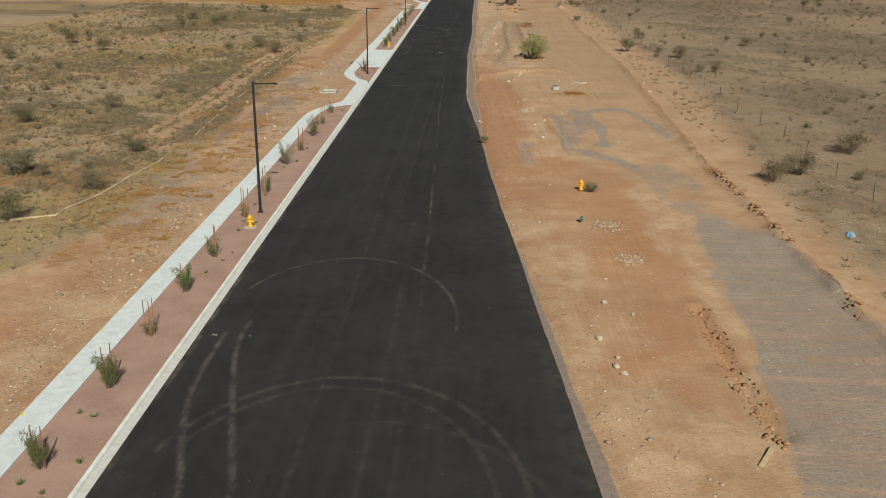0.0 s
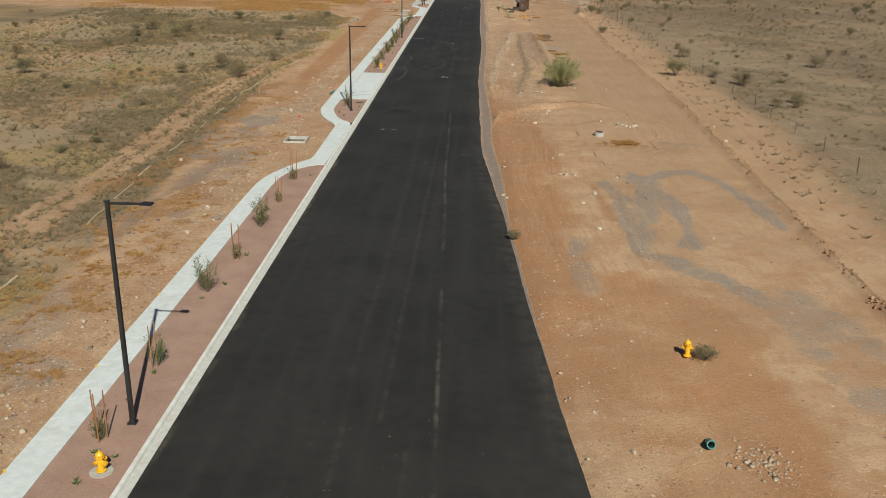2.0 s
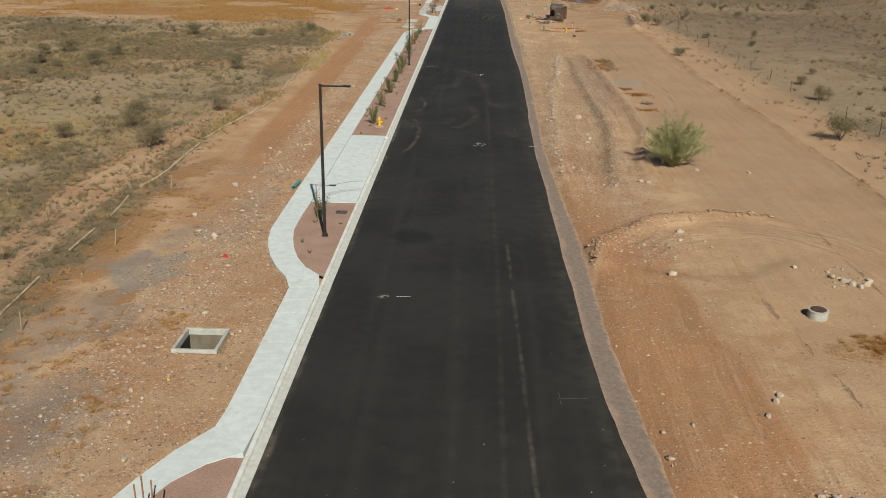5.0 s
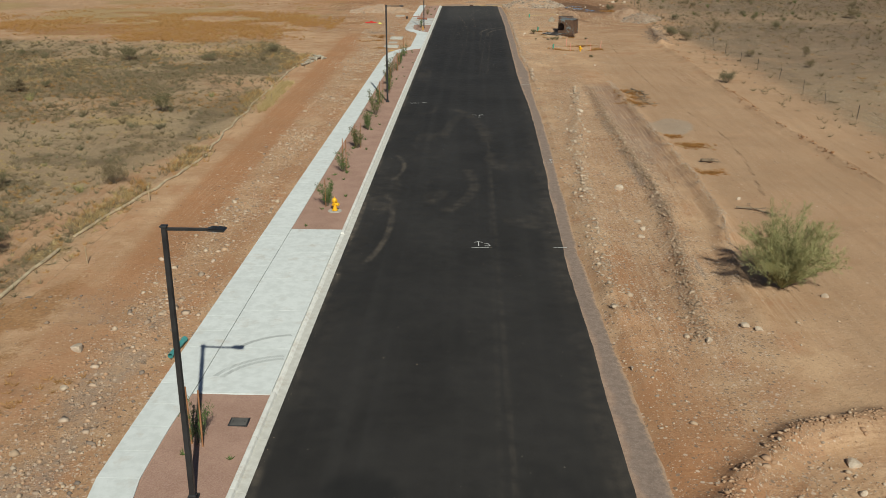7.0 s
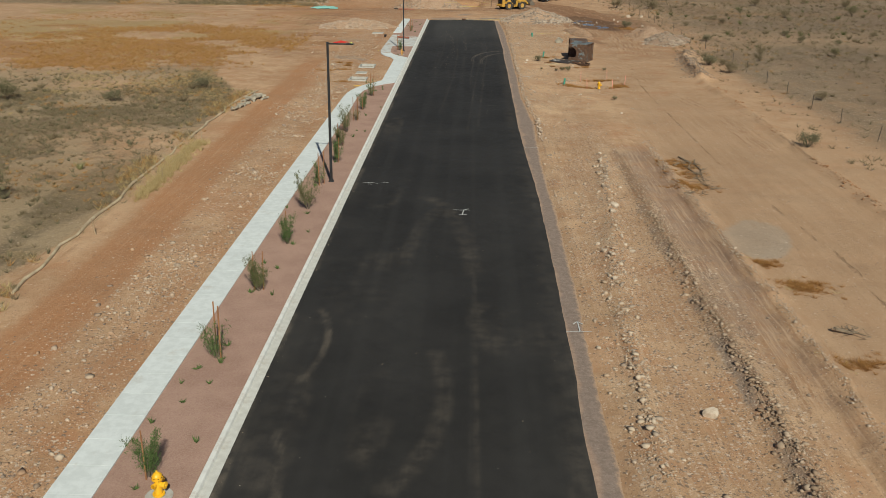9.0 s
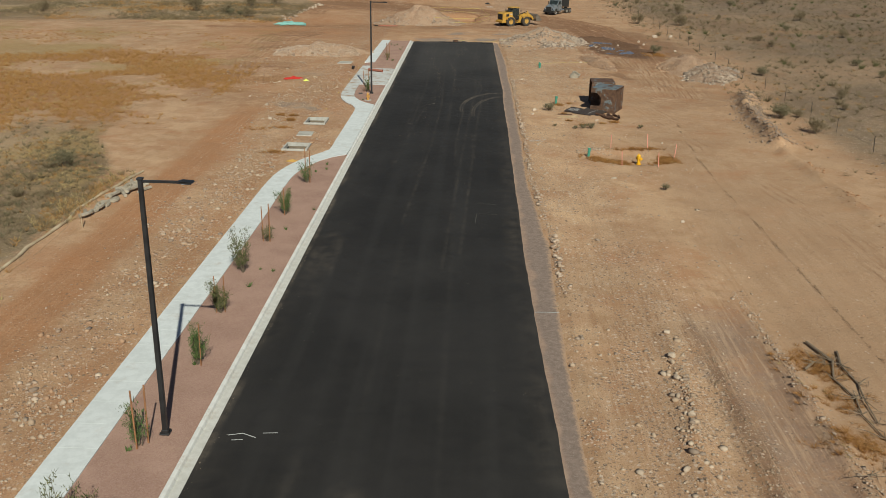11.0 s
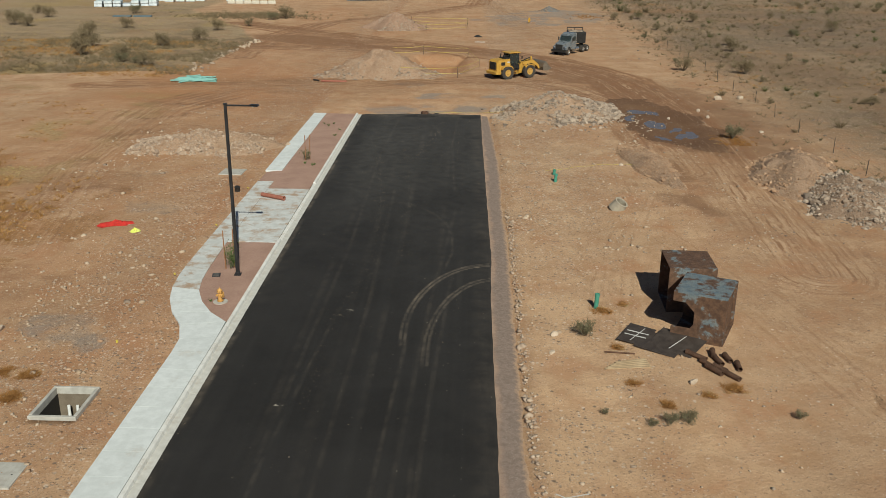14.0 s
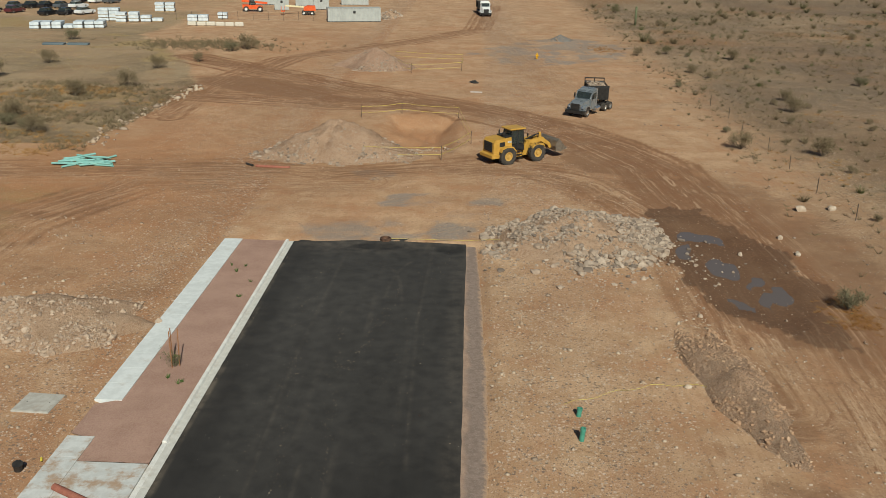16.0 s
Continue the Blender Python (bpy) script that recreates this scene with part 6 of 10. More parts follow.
def heap(name, cx, cy, rx, ry, h, turn, material, stone_mat, n, size, label, lumps=0.25, peak=1.0, bald=0.485):
    """A tipped heap: an uneven mound with stones over it."""
    root = thing(name, pose(cx, cy, 0, 0, 0, turn), label, "dirt pile", "heaps on the site")
    us, rs_ = np.linspace(0, 2 * math.pi, 65)[:-1], np.linspace(0, 1.0, 22)
    c, s = math.cos(radians(turn)), math.sin(radians(turn))

    def surface(U, R):
        wob = 1 + (vnoise(np.cos(U) * 3 + cx, np.sin(U) * 3 + cy, 1.1, 3) - 0.5) * 0.45
        X, Y = R * rx * wob * np.cos(U), R * ry * wob * np.sin(U)
        prof = np.maximum(1 - R, 0) ** peak * (0.75 + 0.25 * np.cos(R * math.pi / 2))
        Z = h * prof * (1 + lumps * 2 * (fbm(X + cx, Y + cy, 1.4, 5) - 0.5)) + (fbm(X + cx, Y + cy, 0.5, 6) - 0.5) * 0.16 * (R < 0.97)
        return X, Y, Z + height(cx + X * c - Y * s, cy + X * s + Y * c) - 0.06 * (R > 0.9)

    U, R = np.meshgrid(us, rs_)
    X, Y, Z = surface(U, R)
    v = np.stack([X.ravel(), Y.ravel(), Z.ravel()], 1)
    i, j = np.meshgrid(np.arange(21), np.arange(64), indexing="ij")
    i, j = i.ravel(), j.ravel()
    f = np.stack([i * 64 + j, (i + 1) * 64 + j, (i + 1) * 64 + (j + 1) % 64, i * 64 + (j + 1) % 64], 1)
    np_mesh("mound", v, f, material, True, root)
    r2 = np.sqrt(RS.rand(2 * n)) * 1.08
    p = np.stack(surface(RS.rand(2 * n) * 6.2832, r2), 1)
    bare = fbm(p[:, 0] + cx, p[:, 1] + cy, 2.2, 71) + 0.05 * RS.randn(2 * n) < bald
    p, r2 = p[~bare][:n], r2[~bare][:n]
    n = len(p)
    sz = sizes(n, size, 0.6, size * 4.5) * (0.75 + 0.5 * r2 ** 2)
    p[:, 2] += sz * 0.2
    sv, sf = stone_arrays(p, sz, 0.8)
    tagged(np_mesh("rubble", sv, sf, stone_mat, False, root), "broken stones over the heap", kind="stuff")
    return root


HEAP_SOIL = heap_soil("tipped_soil", (0.37, 0.225, 0.135), (0.46, 0.30, 0.19), (0.55, 0.42, 0.31))
HEAP_RED = heap_soil("tipped_red_soil", (0.30, 0.178, 0.115), (0.36, 0.225, 0.15), (0.46, 0.335, 0.245))
HEAP_TAN = heap_soil("tipped_tan_soil", (0.33, 0.20, 0.122), (0.40, 0.258, 0.165), (0.50, 0.375, 0.275))
HEAP_DARK = heap_soil("tipped_dark_soil", (0.285, 0.18, 0.115), (0.37, 0.24, 0.155), (0.47, 0.36, 0.27))
heap("rubble_pile", 6.3, 298.2, 6.2, 5.8, 2.1, -20, HEAP_SOIL, RUBBLE, 8500, 0.1, "heap of pale broken concrete and stone rubble", 0.35, 0.9, 0.455)
heap("soil_pile", -13.6, 320.5, 7.2, 5.6, 3.2, 0, HEAP_TAN, RUBBLE, 3400, 0.075, "steep cone of tan excavated soil full of stones", 0.35, 0.95, 0.47)
heap("soil_pile", -15.9, 370.5, 5.6, 4.4, 2.8, 0, HEAP_RED, RUBBLE, 2400, 0.07, "grey-tan cone of excavated soil", 0.15, 0.95)
x, y = 6.8 + RS.randn(900) * 3.2, 296.0 + RS.randn(900) * 3.0
scatter_stones("rubble_stones", x, y, sizes(900, 0.15, 0.5, 0.5), RUBBLE, "broken stones spilled round the rubble heap")
heap("rubble_pile", 22.0, 276.0, 3.0, 6.6, 1.5, -18, HEAP_TAN, CLOD, 2400, 0.06, "long low heap of brown soil and pale stones", 0.5, 0.7, 0.45)
heap("rubble_pile", 23.6, 269.5, 3.0, 6.4, 1.3, -22, HEAP_DARK, RUBBLE, 3200, 0.09, "low heap of pale broken stones", 0.5, 0.7, 0.41)
heap("gravel_pile", -24.0, 282.0, 6.2, 3.6, 1.2, 8, HEAP_SOIL, BAND_STONE, 5000, 0.07, "low spread heap of pale stony soil", 0.5, 0.6)
heap("soil_pile", 11.5, 278.0, 1.7, 6.2, 0.65, 8, HEAP_TAN, CLOD, 5200, 0.04, "low ridge of brown clods", 0.7, 0.6, 0.42)
heap("gravel_pile", 13.5, 406.0, 2.4, 1.8, 0.9, 0, plain("grey_gravel", (0.13, 0.118, 0.105), (0.18, 0.163, 0.145), 2, 30, 0.95, 0, 0.6), DARK_STONE, 200, 0.09, "small dark grey gravel heap", 0.2, 0.9)

# ---- plants ----
LEAF = {
    "olive": per_piece("olive_leaf", (0.085, 0.095, 0.035), (0.135, 0.14, 0.055), (0.19, 0.17, 0.075), 3),
    "green": per_piece("green_leaf", (0.06, 0.10, 0.03), (0.10, 0.145, 0.045), (0.15, 0.18, 0.07), 3),
    "palo": per_piece("palo_verde_leaf", (0.22, 0.205, 0.085), (0.30, 0.275, 0.12), (0.37, 0.33, 0.165), 3),
    "grey": per_piece("grey_twig", (0.14, 0.104, 0.058), (0.20, 0.152, 0.088), (0.275, 0.212, 0.128), 3),
    "rust": per_piece("rusty_weed", (0.35, 0.182, 0.062), (0.45, 0.25, 0.088), (0.26, 0.135, 0.05), 3),
    "tumble": per_piece("dead_tumbleweed", (0.31, 0.145, 0.045), (0.40, 0.20, 0.068), (0.22, 0.105, 0.038), 3),
    "straw": per_piece("straw_grass", (0.42, 0.30, 0.13), (0.50, 0.38, 0.19), (0.30, 0.205, 0.09), 3),
    "sage": per_piece("sage_leaf", (0.145, 0.125, 0.07), (0.195, 0.168, 0.10), (0.11, 0.095, 0.05), 3),
    "bush": per_piece("brown_olive_leaf", (0.105, 0.094, 0.047), (0.155, 0.134, 0.07), (0.21, 0.17, 0.095), 3),
}
for m_ in LEAF.values():
    m_.node_tree.nodes["Principled BSDF"].inputs["Specular IOR Level"].default_value = 0.1
BARK = plain("grey_bark", (0.10, 0.075, 0.05), (0.17, 0.13, 0.09), 6, 40, 0.9, 0, 0.4)
GREEN_BARK = plain("palo_verde_bark", (0.22, 0.22, 0.09), (0.32, 0.31, 0.14), 5, 40, 0.8, 0, 0.3)
STAKE = plain("stained_stake", (0.24, 0.105, 0.045), (0.34, 0.165, 0.075), 3, 40, 0.85, 0, 0.3)


def blades(root, tip, width, r=RS):
    """One thin leaf or blade a triangle, from root to tip."""
    d = tip - root
    side = np.cross(d, r.randn(len(d), 3))
    side /= np.linalg.norm(side, axis=1, keepdims=True) + 1e-9
    w = (side * np.asarray(width).reshape(-1, 1))
    v = np.stack([root - w, root + w, tip], 1).reshape(-1, 3)
    return v, np.arange(len(v)).reshape(-1, 3)


def leaves(c, size, r=RS, up=0.3):
    n = len(c)
    d = r.randn(n, 3) + np.array([0, 0, up])
    d *= (np.asarray(size) / (np.linalg.norm(d, axis=1) + 1e-9)).reshape(-1, 1)
    return blades(c - d * 0.5, c + d * 0.5, np.asarray(size).reshape(-1) * 0.33 * np.ones(n), r)


def twigs(segs, seg=5):
    """Tapered bars for a list of (a, b, r0, r1)."""
    bm = bmesh.new()
    for a, b, r0, r1 in segs:
        tube(bm, a, b, r0, r1, seg, False)
    return bm


def bed_shrub(seed, tall, n_stems, n_leaf, stakes, kind):
    """A young staked shrub of the planting strip."""
    r = np.random.RandomState(seed)
    root = thing("bed_shrub", pose(0, 0, 0), "young upright green shrub in the gravel bed" if n_leaf > 250 else "spindly young shrub tied to wooden stakes", "shrub", "shrubs in the planting strip")
    segs, cs = [], []
    for k in range(n_stems):
        a = r.rand() * 6.283
        lean = 0.08 + 0.26 * r.rand()
        L = tall * (0.55 + 0.45 * r.rand())
        p = np.array([0.05 * math.cos(a), 0.05 * math.sin(a), 0.0])
        d = np.array([lean * math.cos(a), lean * math.sin(a), 1.0])
        d /= np.linalg.norm(d)
        for j in range(4):
            q = p + d * L / 4
            segs.append((p, q, 0.016 - 0.003 * j, 0.013 - 0.003 * j))
            m = n_leaf // (n_stems * 4)
            t = r.rand(m, 1)
            if j > 0:
                cs.append(p + (q - p) * t + r.randn(m, 3) * 0.075)
            p = q
            d = d + r.randn(3) * 0.08
            d /= np.linalg.norm(d)
    part("stem", twigs(segs), BARK, root)
    c = np.concatenate(cs)
    c[:, 2] = np.maximum(c[:, 2], 0.05)
    c = np.repeat(c, 4, 0) + r.randn(len(c) * 4, 3) * 0.035
    v, f = blades(c, c + (r.randn(len(c), 3) * 0.7 + np.array([0, 0, 0.9])) * 0.06, np.full(len(c), 0.0115), r)
    np_mesh("foliage", v, f, LEAF[kind], False, root)
    for k in range(stakes):
        a = k * 2.1 + r.rand()
        bm = bmesh.new()
        x, y = 0.2 * math.cos(a), 0.2 * math.sin(a)
        tube(bm, (x, y, -0.05), (x * 1.15, y * 1.15, 1.75 + 0.2 * r.rand()), 0.026, 0.023, 6)
        part("stake", bm, STAKE, root, "rust-brown wooden stake")
    return root


SHRUBS = [bed_shrub(1, 1.7, 12, 1100, 2, "olive"), bed_shrub(2, 1.75, 10, 800, 1, "green"), bed_shrub(3, 1.0, 6, 170, 3, "olive"), bed_shrub(4, 1.3, 7, 300, 2, "green"), bed_shrub(5, 1.8, 9, 560, 0, "olive")]
PLANTS = [(29.2, -15.3, 0), (35.5, -15.1, 0), (40.8, -15.2, 2), (46.4, -15.2, 1), (52.0, -15.2, 3), (59.9, -15.25, 2), (66.0, -15.2, 3), (74.6, -15.4, 4), (79.6, -15.2, 2), (85.6, -15.15, 4), (91.1, -15.05, 2), (97.1, -15.2, 2),
          (127.4, -15.2, 3), (154.3, -15.05, 1), (162.5, -15.2, 3), (169.4, -15.05, 0), (176.0, -15.0, 1), (182.3, -15.0, 4), (187.7, -15.1, 3), (193.6, -14.9, 1), (198.6, -15.3, 0), (203.6, -15.5, 4), (208.3, -15.3, 2), (213.1, -15.25, 1), (220.1, -15.23, 3),
          (254.2, -15.1, 3), (277.8, -15.1, 2)]
used = set()
for k, (y, x, kind) in enumerate(PLANTS):
    m = pose(x, y, 0.11, 0, 0, k * 73) @ Matrix.Scale(0.98 + 0.2 * ((k * 37) % 10) / 10, 4)
    if kind in used:
        copy_thing(SHRUBS[kind], m)
    else:
        SHRUBS[kind].matrix_basis = m
        used.add(kind)


def tuft_arrays(x, y, z, tall, wide, n_blade, r=RS, thin=1.0):
    """Grass tufts: n_blade blades from each spot."""
    n = len(x)
    rep = np.repeat(np.arange(n), n_blade)
    a, lean = r.rand(len(rep)) * 6.283, (0.25 + 0.75 * r.rand(len(rep)))
    base = np.stack([x[rep], y[rep], z[rep] - 0.01], 1) + np.stack([np.cos(a), np.sin(a), 0 * a], 1) * (np.asarray(wide)[rep] * 0.25 * r.rand(len(rep)))[:, None]
    L = np.asarray(tall)[rep] * (0.6 + 0.6 * r.rand(len(rep)))
    tip = base + np.stack([np.cos(a) * lean * np.asarray(wide)[rep], np.sin(a) * lean * np.asarray(wide)[rep], L], 1)
    return blades(base, tip, (0.06 * np.asarray(wide)[rep] + 0.012) * thin, r)


def grass(name, x, y, tall, wide, n_blade, kind, label, thin=1.0):
    ok = np.ones(len(x), bool)
    for a0, a1, b0, b1 in PITS:
        ok &= ~((x > a0) & (x < a1) & (y > b0) & (y < b1))
    x, y, tall, wide = x[ok], y[ok], tall[ok], wide[ok]
    v, f = tuft_arrays(x, y, height(x, y), tall, wide, n_blade, thin=thin)
    return tagged(np_mesh(name, v, f, LEAF[kind]), label, "grass", kind="stuff")


def field(n, x0, x1, y0, y1, size, shift, cut):
    x, y = x0 + (x1 - x0) * RS.rand(6 * n), y0 + (y1 - y0) * RS.rand(6 * n)
    keep = (fbm(x, y, size, shift) > cut + 0.05 * RS.randn(6 * n)) & (fbm(x, y, 26.0, shift + 3) > 0.42 + 0.05 * RS.randn(6 * n))
    if shift in (45, 46, 50):
        keep = mat_at(x, y) > -0.22 + 1.1 * RS.rand(6 * n)
    return x[keep][:n], y[keep][:n]


def left_limit(y):
    return np.interp(y, [0, 40, 48, 60, 90, 140, 200, 222, 232, 300, 316, 322, 352, 372, 400], [-62, -52, -27, -24.5, -25.5, -28, -28, -30, -35, -39, -62, -38, -37, -46, -62])


for kind, n, size, shift, cut, tall, wide, nb, lab in (
        ("straw", 5500, 11.0, 41, 0.52, 0.18, 0.24, 9, "dry straw-coloured grass over the scrub field"),
        ("rust", 5500, 8.0, 42, 0.53, 0.2, 0.3, 7, "rust-brown dead weeds over the scrub field"),
        ("grey", 24000, 9.0, 45, 0.49, 0.26, 0.32, 7, "grey-brown dry brush over the scrub field"),
        ("sage", 6500, 12.0, 46, 0.52, 0.3, 0.32, 8, "low grey-green weeds over the scrub field")):
    x, y = field(n * 2, -88, -24, 46, 300, size, shift, cut)
    ok = (x < left_limit(y) + 0.8 * RS.randn(len(x))) & (y < 232 + 3 * RS.randn(len(x)) if kind != "rust" else y < 300)
    ok &= lane_dist(x, y) > 0.75 * RS.rand(len(x))
    x, y = x[ok][:n], y[ok][:n]
    grass("dry_grass", x, y, tall * (0.6 + 0.8 * RS.rand(len(x))), wide * (0.6 + 0.9 * RS.rand(len(x))), nb + 5, kind, lab, 0.5)
x, y = field(9500, -100, -29, 230, 305, 7.0, 43, 0.46)
ok = np.hypot((x + 62) / 35, (y - 256) / 25) < 1 + 0.1 * RS.randn(len(x))
grass("dry_grass", x[ok], y[ok], 0.2 + 0.2 * RS.rand(ok.sum()), 0.3 + 0.3 * RS.rand(ok.sum()), 14, "rust", "rust-orange dead grass over a bare field", 0.4)
x, y = field(1500, -80, -35, 236, 275, 9.0, 47, 0.5)
grass("dry_grass", x, y, 0.12 + 0.12 * RS.rand(len(x)), 0.2 + 0.15 * RS.rand(len(x)), 14, "straw", "thin pale grass over a bare field", 0.35)
x, y = field(2000, -90, -36.5, 318, 352, 7.0, 48, 0.48)
grass("dry_grass", x, y, 0.3 + 0.35 * RS.rand(len(x)), 0.4 + 0.4 * RS.rand(len(x)), 14, "grey", "thick grey brush beyond the works", 0.4)
x, y = field(1500, -80, -37, 316, 350, 6.0, 53, 0.5)
grass("dry_grass", x, y, 0.15 + 0.2 * RS.rand(len(x)), 0.35 + 0.3 * RS.rand(len(x)), 12, "rust", "rust-brown weeds beyond the works", 0.4)
x, y = -46 + 6.5 * RS.randn(600), 389 + 3.0 * RS.randn(600)
grass("dry_grass", x, y, 0.3 + 0.5 * RS.rand(len(x)), 0.4 + 0.4 * RS.rand(len(x)), 14, "grey", "band of grey brush before the storage yard", 0.4)
x, y = field(700, -90, -37, 318, 380, 7.0, 49, 0.47)
grass("dry_grass", x, y, 0.12 + 0.15 * RS.rand(len(x)), 0.3 + 0.25 * RS.rand(len(x)), 16, "straw", "pale dry grass beyond the works", 0.2)
x, y = field(11000, 22.5, 110, 35, 470, 8.0, 50, 0.48)
grass("desert_brush", x, y, 0.22 + 0.25 * RS.rand(len(x)), 0.3 + 0.35 * RS.rand(len(x)), 12, "grey", "sparse grey desert brush", 0.45)
for x0, x1, y0, y1, n, kind, lab in ((24, 110, 225, 470, 750, "grey", "grey-brown desert bushes"), (28, 95, 40, 230, 260, "grey", "grey-brown desert bushes"), (30, 110, 260, 470, 200, "olive", "olive desert bushes"), (-85, -30, 60, 232, 420, "grey", "grey-brown bushes in the scrub field"), (-85, -31, 80, 232, 240, "sage", "olive-grey bushes in the scrub field"), (-85, -31, 100, 200, 60, "palo", "pale green bushes in the scrub field")):
    x, y = x0 + (x1 - x0) * RS.rand(n * 3), y0 + (y1 - y0) * RS.rand(n * 3)
    ok = (fbm(x, y, 14.0, 73) > 0.46 + 0.06 * RS.randn(n * 3)) & ((x > 0) | (x < left_limit(y) - 1))
    x, y = x[ok][:n], y[ok][:n]
    s_ = 0.35 + 0.75 * RS.rand(len(x)) ** 2
    v, f = tuft_arrays(x, y, height(x, y), 0.8 * s_, 0.75 * s_, 70, thin=0.32)
    tagged(np_mesh("brush", v, f, LEAF[kind]), lab, "brush", kind="stuff")
x, y = field(1600, 22.5, 110, 35, 470, 10.0, 51, 0.56)
grass("desert_brush", x, y, 0.15 + 0.15 * RS.rand(len(x)), 0.3 + 0.3 * RS.rand(len(x)), 14, "rust", "patches of rust-brown dead weeds in the desert", 0.4)
for kind, n, lab in (("straw", 420, "golden dry grass grown along the straw wattles"), ("rust", 380, "rust-brown weeds grown along the straw wattles"), ("grey", 500, "grey dry brush grown along the straw wattles")):
    x, y = along(n * 2, [(-28.2, 126), (-29.2, 134), (-28.9, 146), (-27.9, 157), (-27.0, 164), (-27.5, 176), (-28.4, 200), (-28.6, 215), (-27.9, 222)], 0.55)
    ok = fbm(x, y, 6.0, 72) > 0.52 + 0.04 * RS.randn(len(x))
    x, y = x[ok], y[ok]
    grass("dry_grass", x, y, 0.2 + 0.3 * RS.rand(len(x)), 0.25 + 0.25 * RS.rand(len(x)), 16, kind, lab, 0.35)
x, y = along(420, [(-25.9, 184), (-26.0, 189.4), (-26.3, 193), (-26.3, 195), (-26.2, 199)], 0.3)
grass("dry_grass", x, y, 0.25 + 0.3 * RS.rand(len(x)), 0.25 + 0.25 * RS.rand(len(x)), 16, "straw", "golden dry grass beside the straw wattle", 0.35)
x, y = field(1300, -26.5, -19.0, 42, 132, 1.5, 44, 0.56)
grass("dry_grass", x, y, 0.1 + 0.15 * RS.rand(len(x)), 0.2 + 0.25 * RS.rand(len(x)), 22, "rust", "rusty weeds along the dirt beside the sidewalk", 0.3)
for cx, cy, rx, ry, n in ((5.6, 228.7, 0.9, 0.8, 230), (7.1, 228.3, 0.7, 0.6, 110), (10.4, 228.2, 0.8, 0.8, 190), (10.6, 229.6, 0.5, 0.5, 40), (8.8, 231.8, 1.5, 0.3, 60), (10.9, 171.6, 1.1, 0.9, 120), (10.0, 174.6, 0.7, 0.6, 50), (9.7, 192.5, 1.2, 1.0, 50), (10.4, 163.3, 0.9, 0.6, 55), (12.1, 112.0, 1.3, 1.0, 120),
                          (9.6, 195.2, 1.2, 0.8, 50), (9.4, 189.0, 1.3, 1.0, 90), (10.3, 195.0, 0.7, 1.2, 60), (-20.2, 240.0, 0.35, 0.35, 60), (-20.3, 241.8, 0.3, 0.3, 45), (-20.4, 237.1, 0.8, 0.3, 30), (8.4, 242.0, 0.32, 0.3, 34), (7.4, 241.4, 0.2, 0.2, 12), (4.5, 242.3, 0.22, 0.2, 16), (5.6, 240.6, 0.2, 0.2, 22), (4.4, 245.6, 0.22, 0.2, 14), (4.2, 249.5, 0.3, 0.25, 22), (5.3, 250.5, 0.2, 0.2, 10), (-22, 236.5, 1.0, 0.6, 26), (-19.2, 228.4, 0.8, 0.4, 40), (-21.5, 242.0, 0.3, 0.4, 30), (20.3, 286.5, 1.5, 2.0, 120), (19.5, 395.0, 2.5, 4.0, 120)):
    x, y = cx + RS.randn(n) * rx * 0.55, cy + RS.randn(n) * ry * 0.55
    grass("dry_weeds", x, y, 0.07 + 0.2 * RS.rand(n) ** 2, 0.2 + 0.22 * RS.rand(n), 56, "tumble", "mat of rust-brown tumbleweed on dirt", 0.13)
    n = max(n // 12, 3)
    x, y = cx + RS.randn(n) * rx * 0.8, cy + RS.randn(n) * ry * 0.8
    grass("dry_weeds", x, y, 0.04 + 0.1 * RS.rand(n), 0.2 + 0.2 * RS.rand(n), 20, "straw", "thin straw among tumbleweed on dirt", 0.2)
x = -15.0 + RS.randn(90) * 0.55
y = 24 + 270 * RS.rand(90)
ok = np.array([any(a < q < b - 1.5 for a, b in BEDS) for q in y])
v, f = tuft_arrays(x[ok], y[ok], np.full(ok.sum(), 0.13), 0.12 + 0.14 * RS.rand(ok.sum()), 0.14 + 0.12 * RS.rand(ok.sum()), 16)
tagged(np_mesh("small_weeds", v, f, LEAF["green"]), "small green weeds dotted over the gravel bed", "weeds", kind="stuff")


def desert_shrub(seed, wide, tall, n_leaf, kind, name, label, group):
    """A low spreading bush: bare stems with clumps of small leaves."""
    r = np.random.RandomState(seed)
    root = thing(name, pose(0, 0, 0), label, "shrub", group)
    segs, cs = [], []
    for k in range(9):
        a = k * 0.7 + r.rand()
        tip = np.array([math.cos(a) * wide * (0.3 + 0.6 * r.rand()), math.sin(a) * wide * (0.3 + 0.6 * r.rand()), tall * (0.5 + 0.5 * r.rand())])
        mid = tip * np.array([0.45, 0.45, 0.5]) + r.randn(3) * 0.05
        segs += [(np.zeros(3), mid, 0.02, 0.014), (mid, tip, 0.014, 0.006)]
        for q in (tip, (tip + mid) / 2, tip * 0.8 + np.array([0, 0, 0.1])):
            m = n_leaf // 27
            cs.append(q + r.randn(m, 3) * np.array([wide, wide, tall * 0.7]) * 0.22)
    part("stem", twigs(segs, 4), BARK, root)
    c = np.concatenate(cs)
    c[:, 2] = np.maximum(c[:, 2], 0.03)
    c = np.repeat(c, 3, 0) + r.randn(len(c) * 3, 3) * 0.06
    v, f = blades(c, c + (r.randn(len(c), 3) + np.array([0, 0, 0.5])) * 0.07, np.full(len(c), 0.016), r)
    np_mesh("foliage", v, f, LEAF[kind], False, root)
    return root


